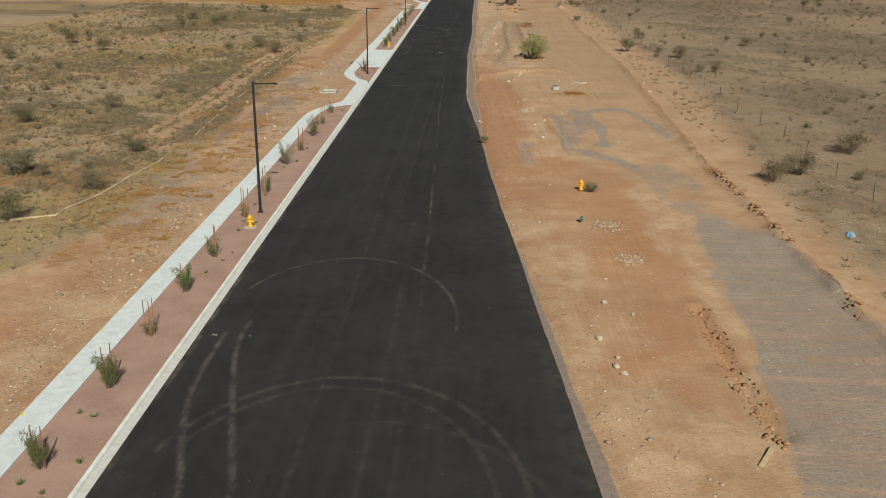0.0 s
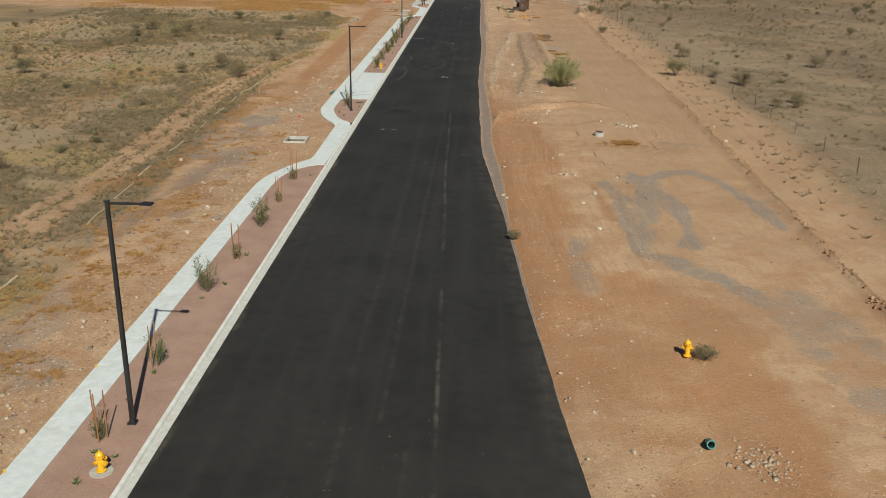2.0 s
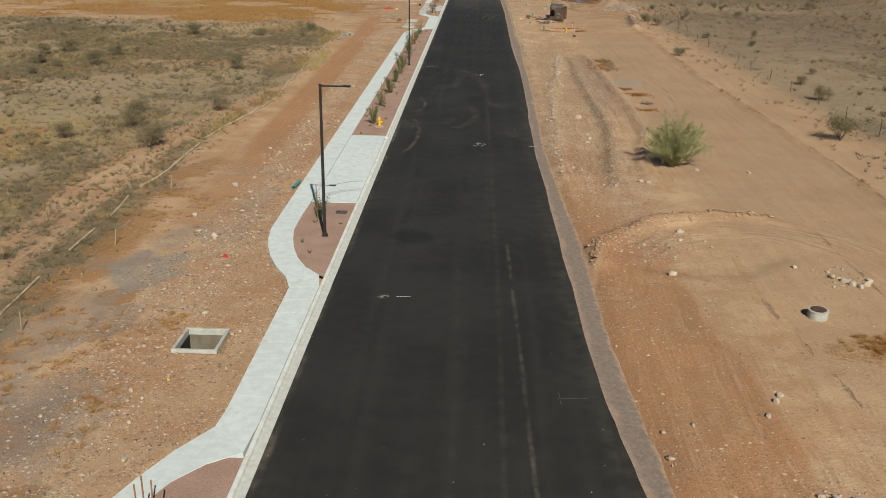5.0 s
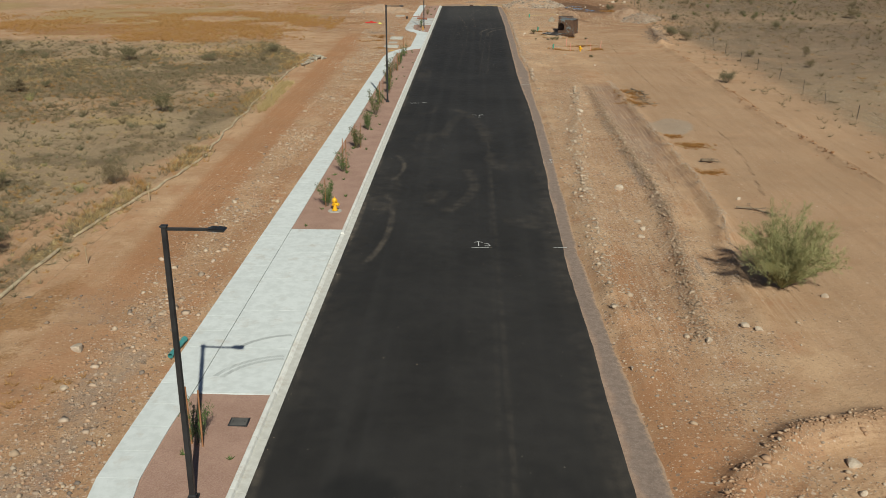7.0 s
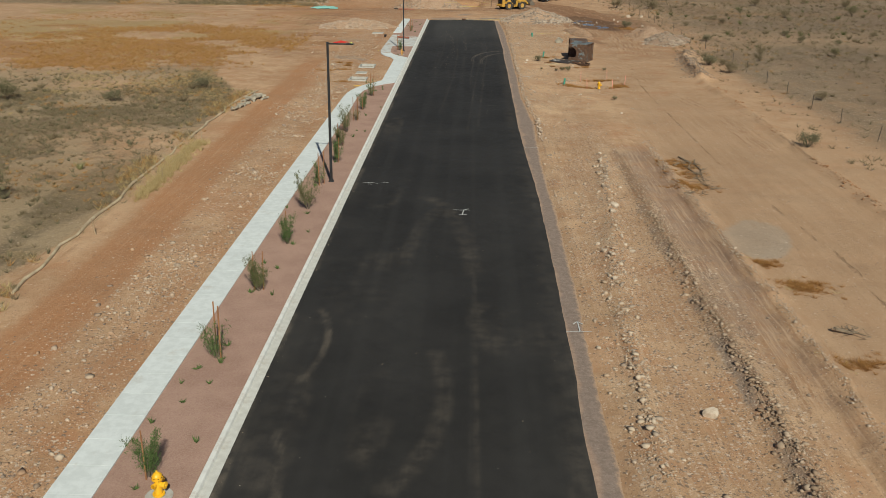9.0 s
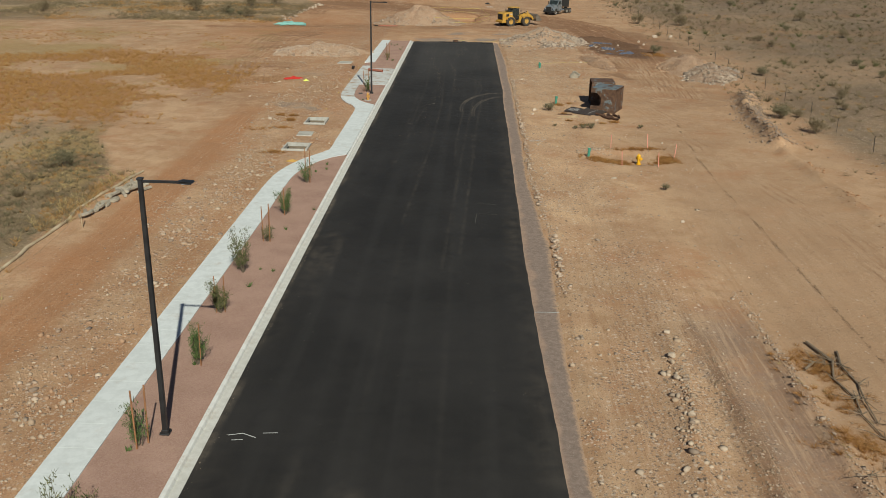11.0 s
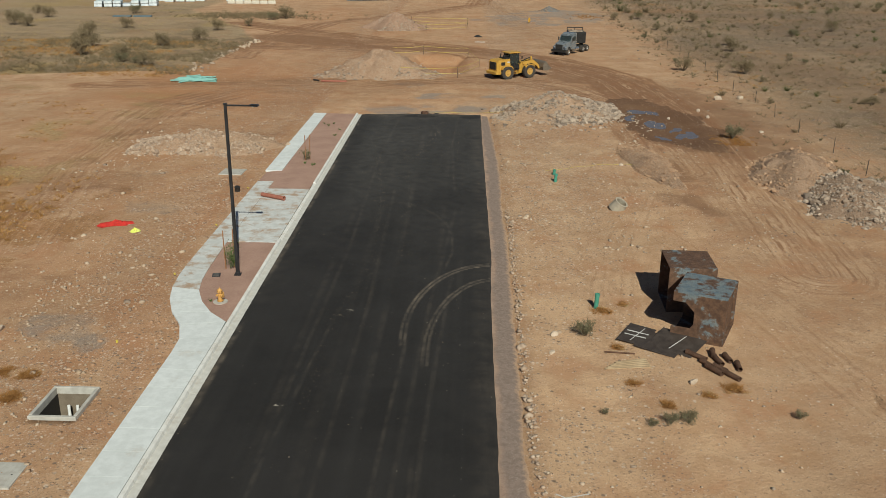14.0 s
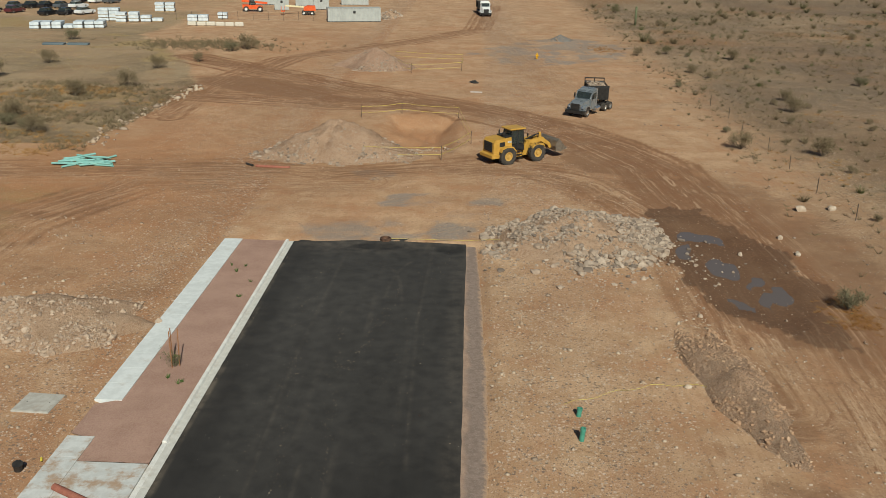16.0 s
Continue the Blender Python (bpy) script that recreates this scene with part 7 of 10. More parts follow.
FIELD = [desert_shrub(21, 0.75, 0.9, 520, "grey", "field_shrub", "dry grey-brown shrub in the scrub field", "shrubs in the scrub"), desert_shrub(22, 0.9, 1.1, 620, "bush", "field_shrub", "olive-brown shrub in the scrub field", "shrubs in the scrub"),
         desert_shrub(23, 0.6, 0.7, 360, "sage", "field_shrub", "low grey-green shrub in the scrub field", "shrubs in the scrub")]
used = set()
spots = [(-34.7, 183.1, 1, 1.4), (-52.6, 192, 0, 1.5), (-31.5, 144.4, 0, 1.2), (-32.9, 222.7, 2, 1.5), (-35.5, 151.4, 0, 1.0), (-39.0, 215.0, 2, 0.9), (27.0, 74.1, 0, 1.3), (34.2, 82.4, 0, 1.4), (24.3, 72.1, 0, 1.1), (21.2, 201.1, 2, 1.0),
         (35.6, 345, 0, 1.15), (36.8, 352, 0, 0.9), (24.5, 326, 0, 1.1), (20.4, 287.5, 2, 1.0), (-29.5, 78, 2, 1.1), (-28.5, 66, 0, 1.0), (-36, 70, 2, 1.6), (-31, 58, 1, 1.2)]
rr = random.Random(5)
while len(spots) < 250:
    if rr.random() < 0.45:
        x, y = -30 - 75 * rr.random() ** 1.3, 48 + 175 * rr.random()
        if x > left_limit(y) - 1 or (x > -48 and 176 < y < 222):
            continue
        spots.append((x, y, rr.choice((0, 0, 0, 1, 2)), 0.4 + 0.8 * rr.random() ** 2))
    elif rr.random() < 0.2:
        spots.append((-38 - 60 * rr.random(), 320 + 75 * rr.random(), rr.choice((0, 0, 2)), 0.8 + 0.9 * rr.random()))
    else:
        spots.append((24 + 85 * rr.random() ** 1.2, 45 + 425 * rr.random(), rr.choice((0, 0, 0, 1, 2)), 0.45 + 0.8 * rr.random() ** 2))
while len(spots) < 282:
    spots.append((21 + 24 * rr.random(), 300 + 110 * rr.random(), rr.choice((0, 0, 0, 2)), 0.2 + 0.4 * rr.random()))
for k, (x, y, kind, s) in enumerate(spots):
    m = pose(x, y, float(height(np.array([x]), np.array([y]))[0]) - 0.02, 0, 0, k * 61) @ Matrix.Scale(s, 4)
    if kind in used:
        copy_thing(FIELD[kind], m)
    else:
        FIELD[kind].matrix_basis = m
        used.add(kind)
for x, y, s in ((9.35, 68.3, 0.62), (3.0, 246.8, 0.6), (5.4, 239.2, 0.36), (4.7, 239.0, 0.25), (3.0, 239.8, 0.2), (10.4, 239.8, 0.28), (1.15, 84.6, 0.5), (6.1, 239.3, 0.42), (8.9, 220.7, 0.32), (-20.6, 31.5, 0.4)):
    tagged(copy_thing(FIELD[2], pose(x, y, 0.05, 0, 0, x * 40) @ Matrix.Scale(s, 4)), "small grey-green shrub on bare dirt", group="small shrubs on the dirt")


for kind, n, lab in (("grey", 330, "scattered grey bushes over the far desert"), ("bush", 260, "scattered olive bushes over the far desert")):
    x, y = 26 + 230 * RS.rand(n) ** 1.2, 400 + 300 * RS.rand(n)
    s_ = (0.5 + 0.9 * RS.rand(n) ** 2) * (1 + (y - 400) / 500)
    v, f = tuft_arrays(x, y, height(x, y), 1.3 * s_, 1.2 * s_, 110, thin=0.4)
    tagged(np_mesh("far_brush", v, f, LEAF[kind]), lab, "brush", kind="stuff")


def palo_verde():
    """Many stems from one base that fan out into feathery, leafless green twigs."""
    r = np.random.RandomState(77)
    root = thing("palo_verde_tree", pose(8.7, 142.3, 0.02), "low spreading green palo verde tree on tan dirt", "tree")
    stems, limbs, sprays = [], [], []
    for k in range(64):
        turn = k * 2.39996 + r.randn() * 0.3
        out = math.sqrt((k + 0.5) / 64)
        lean = out * 1.28
        reach = 0.78 + 0.26 * r.rand()
        tip = np.array([2.6 * math.sin(lean) * math.cos(turn) + 0.2, 2.4 * math.sin(lean) * math.sin(turn), 3.3 * math.cos(lean) + 0.55]) * reach
        mid = tip * np.array([0.36, 0.36, 0.58]) + r.randn(3) * 0.12
        ts = np.linspace(0, 1, 9)[:, None]
        path = 2 * ts * (1 - ts) * mid + ts * ts * tip + r.randn(9, 3) * 0.035 * ts
        for i in range(8):
            rad = 0.034 * (1 - i / 8.5) + 0.004
            (stems if i < 4 and k % 3 == 0 else limbs).append((path[i], path[i + 1], rad * (1.5 if k % 3 == 0 else 1.0), rad * 0.85 * (1.5 if k % 3 == 0 else 1.0)))
        for i in range(2, 9):
            for _ in range(3 if i < 4 else 4):
                d = path[min(i, 8)] - path[i - 1]
                d = d / np.linalg.norm(d) * 0.7 + r.randn(3) * 0.55 + np.array([0, 0, 0.25])
                L = (0.35 + 0.35 * r.rand()) * (0.75 if i < 5 else 1.0)
                end = path[i] + d / np.linalg.norm(d) * L
                limbs.append((path[i], end, 0.006, 0.003))
                sprays.append((path[i], end))
    part("trunk", twigs(stems, 7), GREEN_BARK, root, "several green-grey stems from the base")
    tagged(part("twigwork", twigs(limbs, 3), GREEN_BARK, root), kind="stuff")
    a = np.array([q[0] for q in sprays])
    b = np.array([q[1] for q in sprays])
    n = 28
    t = r.rand(len(a), n, 1) ** 0.7
    at = (a[:, None] + (b - a)[:, None] * t + r.randn(len(a), n, 3) * 0.045).reshape(-1, 3)
    way = np.repeat((b - a) / np.linalg.norm(b - a, axis=1, keepdims=True), n, 0) * 0.8 + r.randn(len(at), 3) * 0.45 + np.array([0, 0, 0.15])
    at[:, 2] = np.maximum(at[:, 2], 0.12)
    v, f = blades(at, at + way * (0.08 + 0.11 * r.rand(len(at), 1)), np.full(len(at), 0.007), r)
    np_mesh("crown", v, f, LEAF["palo"], False, root)
    return root


palo_verde()
bm = bmesh.new()
tube(bm, (0, 0, 0), (0, 0, 3.6), 0.22, 0.24, 10)
tube(bm, (0, 0, 3.6), (0, 0, 3.85), 0.24, 0.08, 10)
cactus = part("saguaro_cactus", bm, plain("cactus_skin", (0.10, 0.115, 0.06), (0.15, 0.16, 0.085), 4, 30, 0.8, 0, 0.3), None, smooth=True)
cactus.matrix_basis = pose(31.3, 434.4, 0)
tagged(cactus, "single tall grey-green saguaro cactus in scrub", "cactus")


def gz(x, y):
    return float(height(np.array([float(x)]), np.array([float(y)]))[0])


# ---- service pits, lids and rings beside the walk ----
PIT_DIRT = plain("pit_dirt", (0.30, 0.21, 0.14), (0.38, 0.27, 0.18), 2, 20, 0.95, 0, 0.5)
# near-black for the side liners: the pit's inner shade put into their colour
LINER_SHADE = plain("shaded_liner", (0.022, 0.019, 0.016), (0.04, 0.034, 0.028), 2, 20, 0.8, 0, 0.2)
LINER = plain("dirty_liner", (0.15, 0.115, 0.08), (0.20, 0.16, 0.115), 2, 20, 0.9, 0, 0.3)
WHITE_PVC = plain("white_plastic", (0.70, 0.69, 0.65), (0.78, 0.77, 0.73), 5, 30, 0.5, 0, 0.05)
for k, (x0, x1, y0, y1) in enumerate(PITS):
    cx, cy, w, d = (x0 + x1) / 2, (y0 + y1) / 2, x1 - x0, y1 - y0
    vault = thing("utility_vault", pose(cx, cy, 0), "open concrete utility vault frame set in the dirt", "utility vault", "open utility vaults")
    for sx, sy, lx, ly in ((0, -1, w, WALL), (0, 1, w, WALL), (-1, 0, WALL, d - 2 * WALL - 0.006), (1, 0, WALL, d - 2 * WALL - 0.006)):
        bm = bmesh.new()
        box(bm, (sx * (w - WALL) / 2, sy * (d - WALL) / 2, -0.83), (lx, ly, 2.08), bevel=0.015)
        part("side_wall", bm, OLD_CONCRETE, vault)
    bm = bmesh.new()
    box(bm, (0, 0, -1.78), (w - 2 * WALL - 0.02, d - 2 * WALL - 0.02, 0.06))
    part("floor_slab", bm, PIT_DIRT, vault, "dusty vault floor")
    for sx, sy, lx, ly in ((0, -1, w - 0.32, 0.02), (0, 1, w - 0.32, 0.02), (-1, 0, 0.02, d - 0.34), (1, 0, 0.02, d - 0.34)):
        bm = bmesh.new()
        box(bm, (sx * (w / 2 - WALL - 0.014), sy * (d / 2 - WALL - 0.014), -0.92), (lx, ly, 1.7))
        part("liner", bm, LINER if sy else LINER_SHADE, vault, "dirty brown inner liner" if sy else "inner side liner coloured near-black for shade")
    for j in range((0, 5, 3)[k]):
        bm = bmesh.new()
        px = -0.45 + 0.26 * j if k == 1 else -0.25 + 0.35 * j
        tube(bm, (px, 0.72, -1.75), (px + 0.02, 0.72, -0.4), 0.06, 0.06, 9)
        part("conduit", bm, WHITE_PVC, vault, "white plastic conduit stub")
LID_DARK = plain("dark_box_lid", (0.075, 0.07, 0.062), (0.11, 0.10, 0.09), 5, 60, 0.8, 0, 0.3)


def lid(x, y, w, d, material, label, turn=0.0, z=None, holes=False):
    root = thing("utility_box_lid", pose(x, y, gz(x, y) if z is None else z, 0, 0, turn), label, "utility lid", "utility lids")
    bm = bmesh.new()
    box(bm, (0, 0, 0.02), (w, d, 0.08), bevel=0.01)
    part("frame", bm, OLD_CONCRETE if material is not LID_DARK else BLACK_STEEL, root)
    bm = bmesh.new()
    box(bm, (0, 0, 0.063), (w - 0.1, d - 0.1, 0.02), bevel=0.005)
    part("cover", bm, material, root)
    for sx in (-1, 1):
        bm = bmesh.new()
        tube(bm, (sx * w * 0.3, 0, 0.07), (sx * w * 0.3, 0, 0.078), 0.03, seg=8)
        part("lifting_eye", bm, DARK_IRON, root)
    return root


lid(-14.2, 128.8, 0.68, 0.55, LID_DARK, "dark grey rectangular box lid in the gravel bed", 0, 0.09)
lid(-15.6, 253.2, 0.42, 0.5, LID_DARK, "small dark box lid in the gravel bed", 10, 0.09)
lid(-17.95, 234.8, 1.25, 1.5, OLD_CONCRETE, "flat grey concrete vault cover on the dirt", 0)
lid(-20.0, 274.0, 1.7, 1.6, OLD_CONCRETE, "flat grey concrete vault cover on the dirt", -3)


def concrete_ring(x, y, r, h, label, tilt=(0, 0), top=1.0, material=OLD_CONCRETE):
    root = thing("manhole_ring", pose(x, y, gz(x, y) - 0.03, *tilt, 20), label, "manhole ring", "manhole rings")
    bm = bmesh.new()
    ring(bm, r, r * 0.78, 0, h, 24, top=top)
    part("collar", bm, material, root, smooth=False)
    bm = bmesh.new()
    ring(bm, r * top * 1.04, r * 0.8 * top, h, h + 0.05, 24)
    part("rim", bm, material, root)
    return root


RUST = plain("rusted_steel", (0.075, 0.04, 0.025), (0.15, 0.08, 0.05), 2.5, 30, 0.8, 0.2, 0.4)
capped = concrete_ring(10.2, 115.0, 0.46, 0.38, "pale concrete manhole ring with a rusty cover, standing in dirt")
bm = bmesh.new()
tube(bm, (0, 0, 0.40), (0, 0, 0.455), 0.37, 0.36, 22)
part("cover", bm, RUST, capped, "rusty brown iron cover")
concrete_ring(7.3, 266.5, 0.55, 0.62, "tapered concrete manhole cone tipped over in dirt", (24, 22), 0.82, plain("tan_concrete", (0.30, 0.255, 0.19), (0.38, 0.33, 0.25), 3, 30, 0.9, 0, 0.3))
concrete_ring(-6.9, 296.9, 0.36, 0.16, "rusty iron manhole frame at the end of the asphalt", (0, 0), 1.0, RUST)

# ---- pipes and loose things ----
PALE_TEAL = plain("sun_bleached_pvc", (0.16, 0.38, 0.33), (0.27, 0.48, 0.42), 3, 30, 0.55, 0, 0.05)
TEAL = plain("sea_green_pvc", (0.05, 0.22, 0.21), (0.08, 0.28, 0.26), 3, 30, 0.45, 0, 0.05)
GREEN = plain("green_pvc", (0.05, 0.22, 0.15), (0.08, 0.28, 0.20), 3, 30, 0.45, 0, 0.05)
CLAY = plain("red_clay_pipe", (0.25, 0.085, 0.055), (0.34, 0.13, 0.085), 3, 30, 0.8, 0, 0.2)
RED = plain("red_fabric", (0.36, 0.022, 0.016), (0.52, 0.035, 0.025), 6, 40, 0.9, 0, 0.3)
LIME = plain("lime_bag", (0.62, 0.66, 0.10), (0.72, 0.74, 0.2), 6, 40, 0.8, 0, 0.3)
LUMBER = plain("weathered_lumber", (0.36, 0.25, 0.14), (0.48, 0.35, 0.21), 3, 40, 0.85, 0, 0.3)
SAFETY_PINK = plain("pink_paint", (0.62, 0.20, 0.14), (0.72, 0.33, 0.25), 6, 40, 0.7, 0, 0.1)


def pipe(name, a, b, r, material, label, category="pipe", group=""):
    """A hollow pipe from a to b."""
    a, b = Vector(a), Vector(b)
    d = b - a
    root = thing(name, Matrix.Translation(a) @ d.to_track_quat("Z", "Y").to_matrix().to_4x4(), label, category, group)
    bm = bmesh.new()
    ring(bm, r, r * 0.86, 0, d.length, 14)
    part("barrel", bm, material, root)
    bm = bmesh.new()
    ring(bm, r * 1.14, r * 0.9, d.length - 0.12, d.length, 14)
    part("socket", bm, material, root)
    return root


z0 = gz(7.9, 61)
pipe("stub_pipe", (7.9, 61.25, z0 + 0.02), (7.8, 60.55, z0 + 0.32), 0.15, TEAL, "short teal sewer pipe stub leaning out of dirt")
for x, y, h in ((4.7, 229.2, 0.7), (3.9, 249.9, 0.75), (3.8, 272.6, 0.6), (3.87, 274.6, 0.4)):
    z0 = gz(x, y)
    pipe("stub_pipe", (x, y, z0 - 0.1), (x + 0.05, y + 0.02, z0 + h), 0.11, GREEN, "upright green sewer pipe stub in the dirt", group="green pipe stubs")
pipe("loose_pipe", (-18.15, 133.6, 0.2), (-18.05, 135.2, 0.2), 0.11, TEAL, "length of teal pipe lying beside the sidewalk")
pipe("loose_pipe", (-16.4, 267.65, 0.29), (-14.7, 266.75, 0.29), 0.14, CLAY, "length of red-brown pipe lying on the driveway")
pipe("loose_pipe", (-20.9, 315.2, 0.16), (-20.2, 314.6, 0.16), 0.1, DARK_IRON, "short dark pipe lying on churned dirt")
pipe("loose_pipe", (-19.9, 314.5, 0.16), (-16.9, 314.2, 0.16), 0.12, CLAY, "rusty pipe lying on churned dirt")
rr = random.Random(9)
for k in range(30):
    x, y, a = -34.2 + 2.0 * rr.uniform(-1, 1), 314.5 + 1.4 * rr.uniform(-1, 1), rr.uniform(-0.7, 0.7) + (1.4 if k % 6 == 0 else 0)
    L = rr.uniform(1.2, 2.3)
    z0 = gz(x, y) + 0.10 + 0.08 * (k % 3)
    pipe("loose_pipe", (x - L / 2 * math.cos(a), y - L / 2 * math.sin(a), z0), (x + L / 2 * math.cos(a), y + L / 2 * math.sin(a), z0 + 0.03), 0.085, PALE_TEAL, "length of teal pipe in a tumbled pile", group="pile of teal pipes")
for k in range(9):
    x, y, a = 8.0 + 0.28 * (k % 5) + rr.uniform(-0.1, 0.1), 244.4 - 0.22 * k + 0.5 * (k % 2), 1.9 + rr.uniform(-0.5, 0.5)
    L = rr.uniform(0.6, 1.0)
    pipe("loose_pipe", (x, y, gz(x, y) + 0.11), (x + L * math.cos(a), y + L * math.sin(a), gz(x, y) + 0.13), 0.11, RUST, "short rusty pipe piece among scrap", group="rusty pipe scraps")


def crumple(name, x, y, w, d, h, material, label, seed):
    r = np.random.RandomState(seed)
    n = 9
    X, Y = np.meshgrid(np.linspace(-1, 1, n), np.linspace(-1, 1, n))
    R = np.sqrt(X * X + Y * Y)
    Z = np.clip(1 - R, 0, 1) ** 0.5 * h * (0.4 + 0.9 * r.rand(n, n)) + 0.02
    X, Y = X * w / 2 * (0.75 + 0.4 * r.rand(n, n)), Y * d / 2 * (0.75 + 0.4 * r.rand(n, n))
    v = np.stack([X.ravel(), Y.ravel(), Z.ravel()], 1)
    low = v.copy()
    low[:, 2] = -0.02
    i = (np.arange(n - 1)[:, None] * n + np.arange(n - 1)[None, :]).ravel()
    f = np.stack([i, i + 1, i + n + 1, i + n], 1)
    ob = np_mesh(name, np.concatenate([v, low]), np.concatenate([f, f[:, ::-1] + n * n]), material)
    ob.matrix_basis = pose(x, y, gz(x, y), 0, 0, seed * 20)
    return tagged(ob, label, name.replace("_", " "))


crumple("tarp", -24.0, 261.3, 2.1, 0.9, 0.25, RED, "crumpled bright red tarp on reddish dirt", 1)
crumple("plastic_bag", -22.4, 260.1, 0.6, 0.5, 0.2, LIME, "crumpled lime-yellow bag on reddish dirt", 2)
crumple("plastic_bag", -19.3, 120.7, 0.2, 0.35, 0.2, RED, "small crumpled red wrapper on dirt", 3)
crumple("tarp", 25.2, 58.6, 0.9, 0.6, 0.3, plain("blue_tarp", (0.16, 0.25, 0.30), (0.24, 0.33, 0.38), 5, 30, 0.6), "crumpled pale blue tarp in the desert", 4)
bm = bmesh.new()
tube(bm, (0, 0, 0), (0, 0, 0.36), 0.16, 0.19, 14)
ring(bm, 0.205, 0.17, 0.33, 0.37, 14)
ob = part("bucket", bm, DARK_IRON)
ob.matrix_basis = pose(-18.4, 268.9, gz(-18.4, 268.9), 12, 8, 0)
tagged(ob, "black plastic bucket beside the sidewalk", "bucket")
crumple("rag", -17.3, 225.9, 0.5, 0.9, 0.12, plain("faded_orange_cloth", (0.42, 0.24, 0.06), (0.55, 0.34, 0.10), 6, 40, 0.9, 0, 0.3), "crumpled faded orange rag beside the sidewalk", 5)
crumple("scrap", -1.5, 359.5, 1.6, 1.0, 0.3, DARK_IRON, "dark twisted scrap on churned dirt", 6)
bm = bmesh.new()
box(bm, (0, 0, 0.04), (1.5, 0.22, 0.06), bevel=0.008)
ob = part("plank", bm, WHITE_PVC)
ob.matrix_basis = pose(-1.25, 352.4, gz(-1.25, 352.4) + 0.02, 0, 0, 2)
tagged(ob, "white board lying on churned dirt", "plank")
# ribbed tyre marks swept over the driveway
TREAD = plain("tyre_smear", (0.34, 0.345, 0.33), (0.40, 0.405, 0.385), 6, 40, 0.85, 0, 0)
for k, (cx, cy, rx, ry, a0, a1) in enumerate(((-13.2, 131.2, 2.9, 2.75, 160, 98), (-13.2, 131.2, 2.6, 2.5, 160, 98), (-13.3, 133.6, 2.6, 2.3, 150, 100))):
    bm = bmesh.new()
    for i in range(34):
        a = radians(a0 + (a1 - a0) * i / 33)
        x, y = cx + rx * math.cos(a), cy + ry * math.sin(a)
        if x < KERB_BACK - 0.1:
            box(bm, (x, y, 0.137 + (0.013 if x < -16.38 else 0)), (0.2, 0.045, 0.003), (0, 0, math.degrees(a) + 25))
    tagged(part("tyre_mark", bm, TREAD), "grey ribbed tyre mark swept over pale concrete", "tyre mark", kind="stuff")
bm = bmesh.new()
box(bm, (0, 0, 0.05), (0.2, 1.5, 0.06), bevel=0.008)
ob = part("plank", bm, LUMBER)
ob.matrix_basis = pose(11.9, 31.5, gz(11.9, 31.5) + 0.02, 3, 4, -33)
tagged(ob, "weathered timber plank lying in orange dirt", "plank")
bm = bmesh.new()
tube(bm, (0, 0, 0.05), (1.3, -0.15, 0.05), 0.035, seg=7)
ob = part("rod", bm, RUST)
ob.matrix_basis = pose(3.7, 245.15, gz(4, 245))
tagged(ob, "rusty steel rod lying on dirt", "rod")
DEAD_WOOD = plain("grey_dead_wood", (0.15, 0.108, 0.07), (0.24, 0.178, 0.12), 4, 40, 0.9, 0, 0.4)


def dead_branch(points, r, label, seed):
    """A crooked fallen branch with broken side twigs, lying on the dirt."""
    q = np.random.RandomState(seed)
    root = thing("dead_branch", pose(points[0][0], points[0][1], gz(*points[0])), label, "branch", "fallen branches")
    path = [Vector((x - points[0][0], y - points[0][1], gz(x, y) - gz(*points[0]) + r + 0.08 * q.rand())) for x, y in points]
    part("limb", twigs([(a, b, r * (1 - 0.15 * i), r * (0.9 - 0.15 * i)) for i, (a, b) in enumerate(zip(path, path[1:]))], 7), DEAD_WOOD, root)
    side = []
    for a in path[1:]:
        for _ in range(6):
            d = Vector((q.randn() * 0.5, q.randn() * 0.7, 0.12 + 0.1 * q.rand()))
            m = a + d * 0.6
            side += [(a, m, r * 0.35, r * 0.2), (m, m + Vector((q.randn() * 0.3, q.randn() * 0.35, -0.05)), r * 0.2, r * 0.08)]
    tagged(part("twigwork", twigs(side, 4), DEAD_WOOD, root), kind="stuff")
    return root


dead_branch([(10.3, 197.2), (10.75, 195.4), (10.3, 194.0), (10.55, 192.4), (10.3, 191.2), (10.5, 189.6), (10.75, 188.7), (9.8, 187.5), (8.9, 187.0)], 0.065, "long crooked dead branch lying on tan dirt", 1)
dead_branch([(11.3, 196.4), (10.95, 195.0), (11.1, 193.6), (10.8, 192.2), (10.65, 190.6)], 0.05, "forked dead branch lying in dry weeds", 5)
dead_branch([(9.35, 194.6), (10.0, 195.4), (10.4, 195.2)], 0.06, "short dead branch lying on tan dirt", 2)
dead_branch([(9.95, 155.1), (10.9, 154.8), (11.5, 154.3), (11.8, 153.4)], 0.06, "crooked dead branch lying on tan dirt", 3)
dead_branch([(10.4, 166.5), (10.8, 166.3), (11.2, 166.1)], 0.09, "dark lump of dead wood on tan dirt", 4)
for k in range(5):
    bm = bmesh.new()
    box(bm, (0, 0, 0.03 + 0.01 * k), (2.0 - 0.15 * k, 0.13, 0.03), bevel=0.004)
    ob = part("plank", bm, LUMBER)
    ob.matrix_basis = pose(4.5 + 0.05 * k, 243.7 + 0.14 * k, gz(4.5, 244), 0, 0, 8 + 2 * k)
    tagged(ob, "bleached timber board lying in dirt", "plank", "bleached boards")

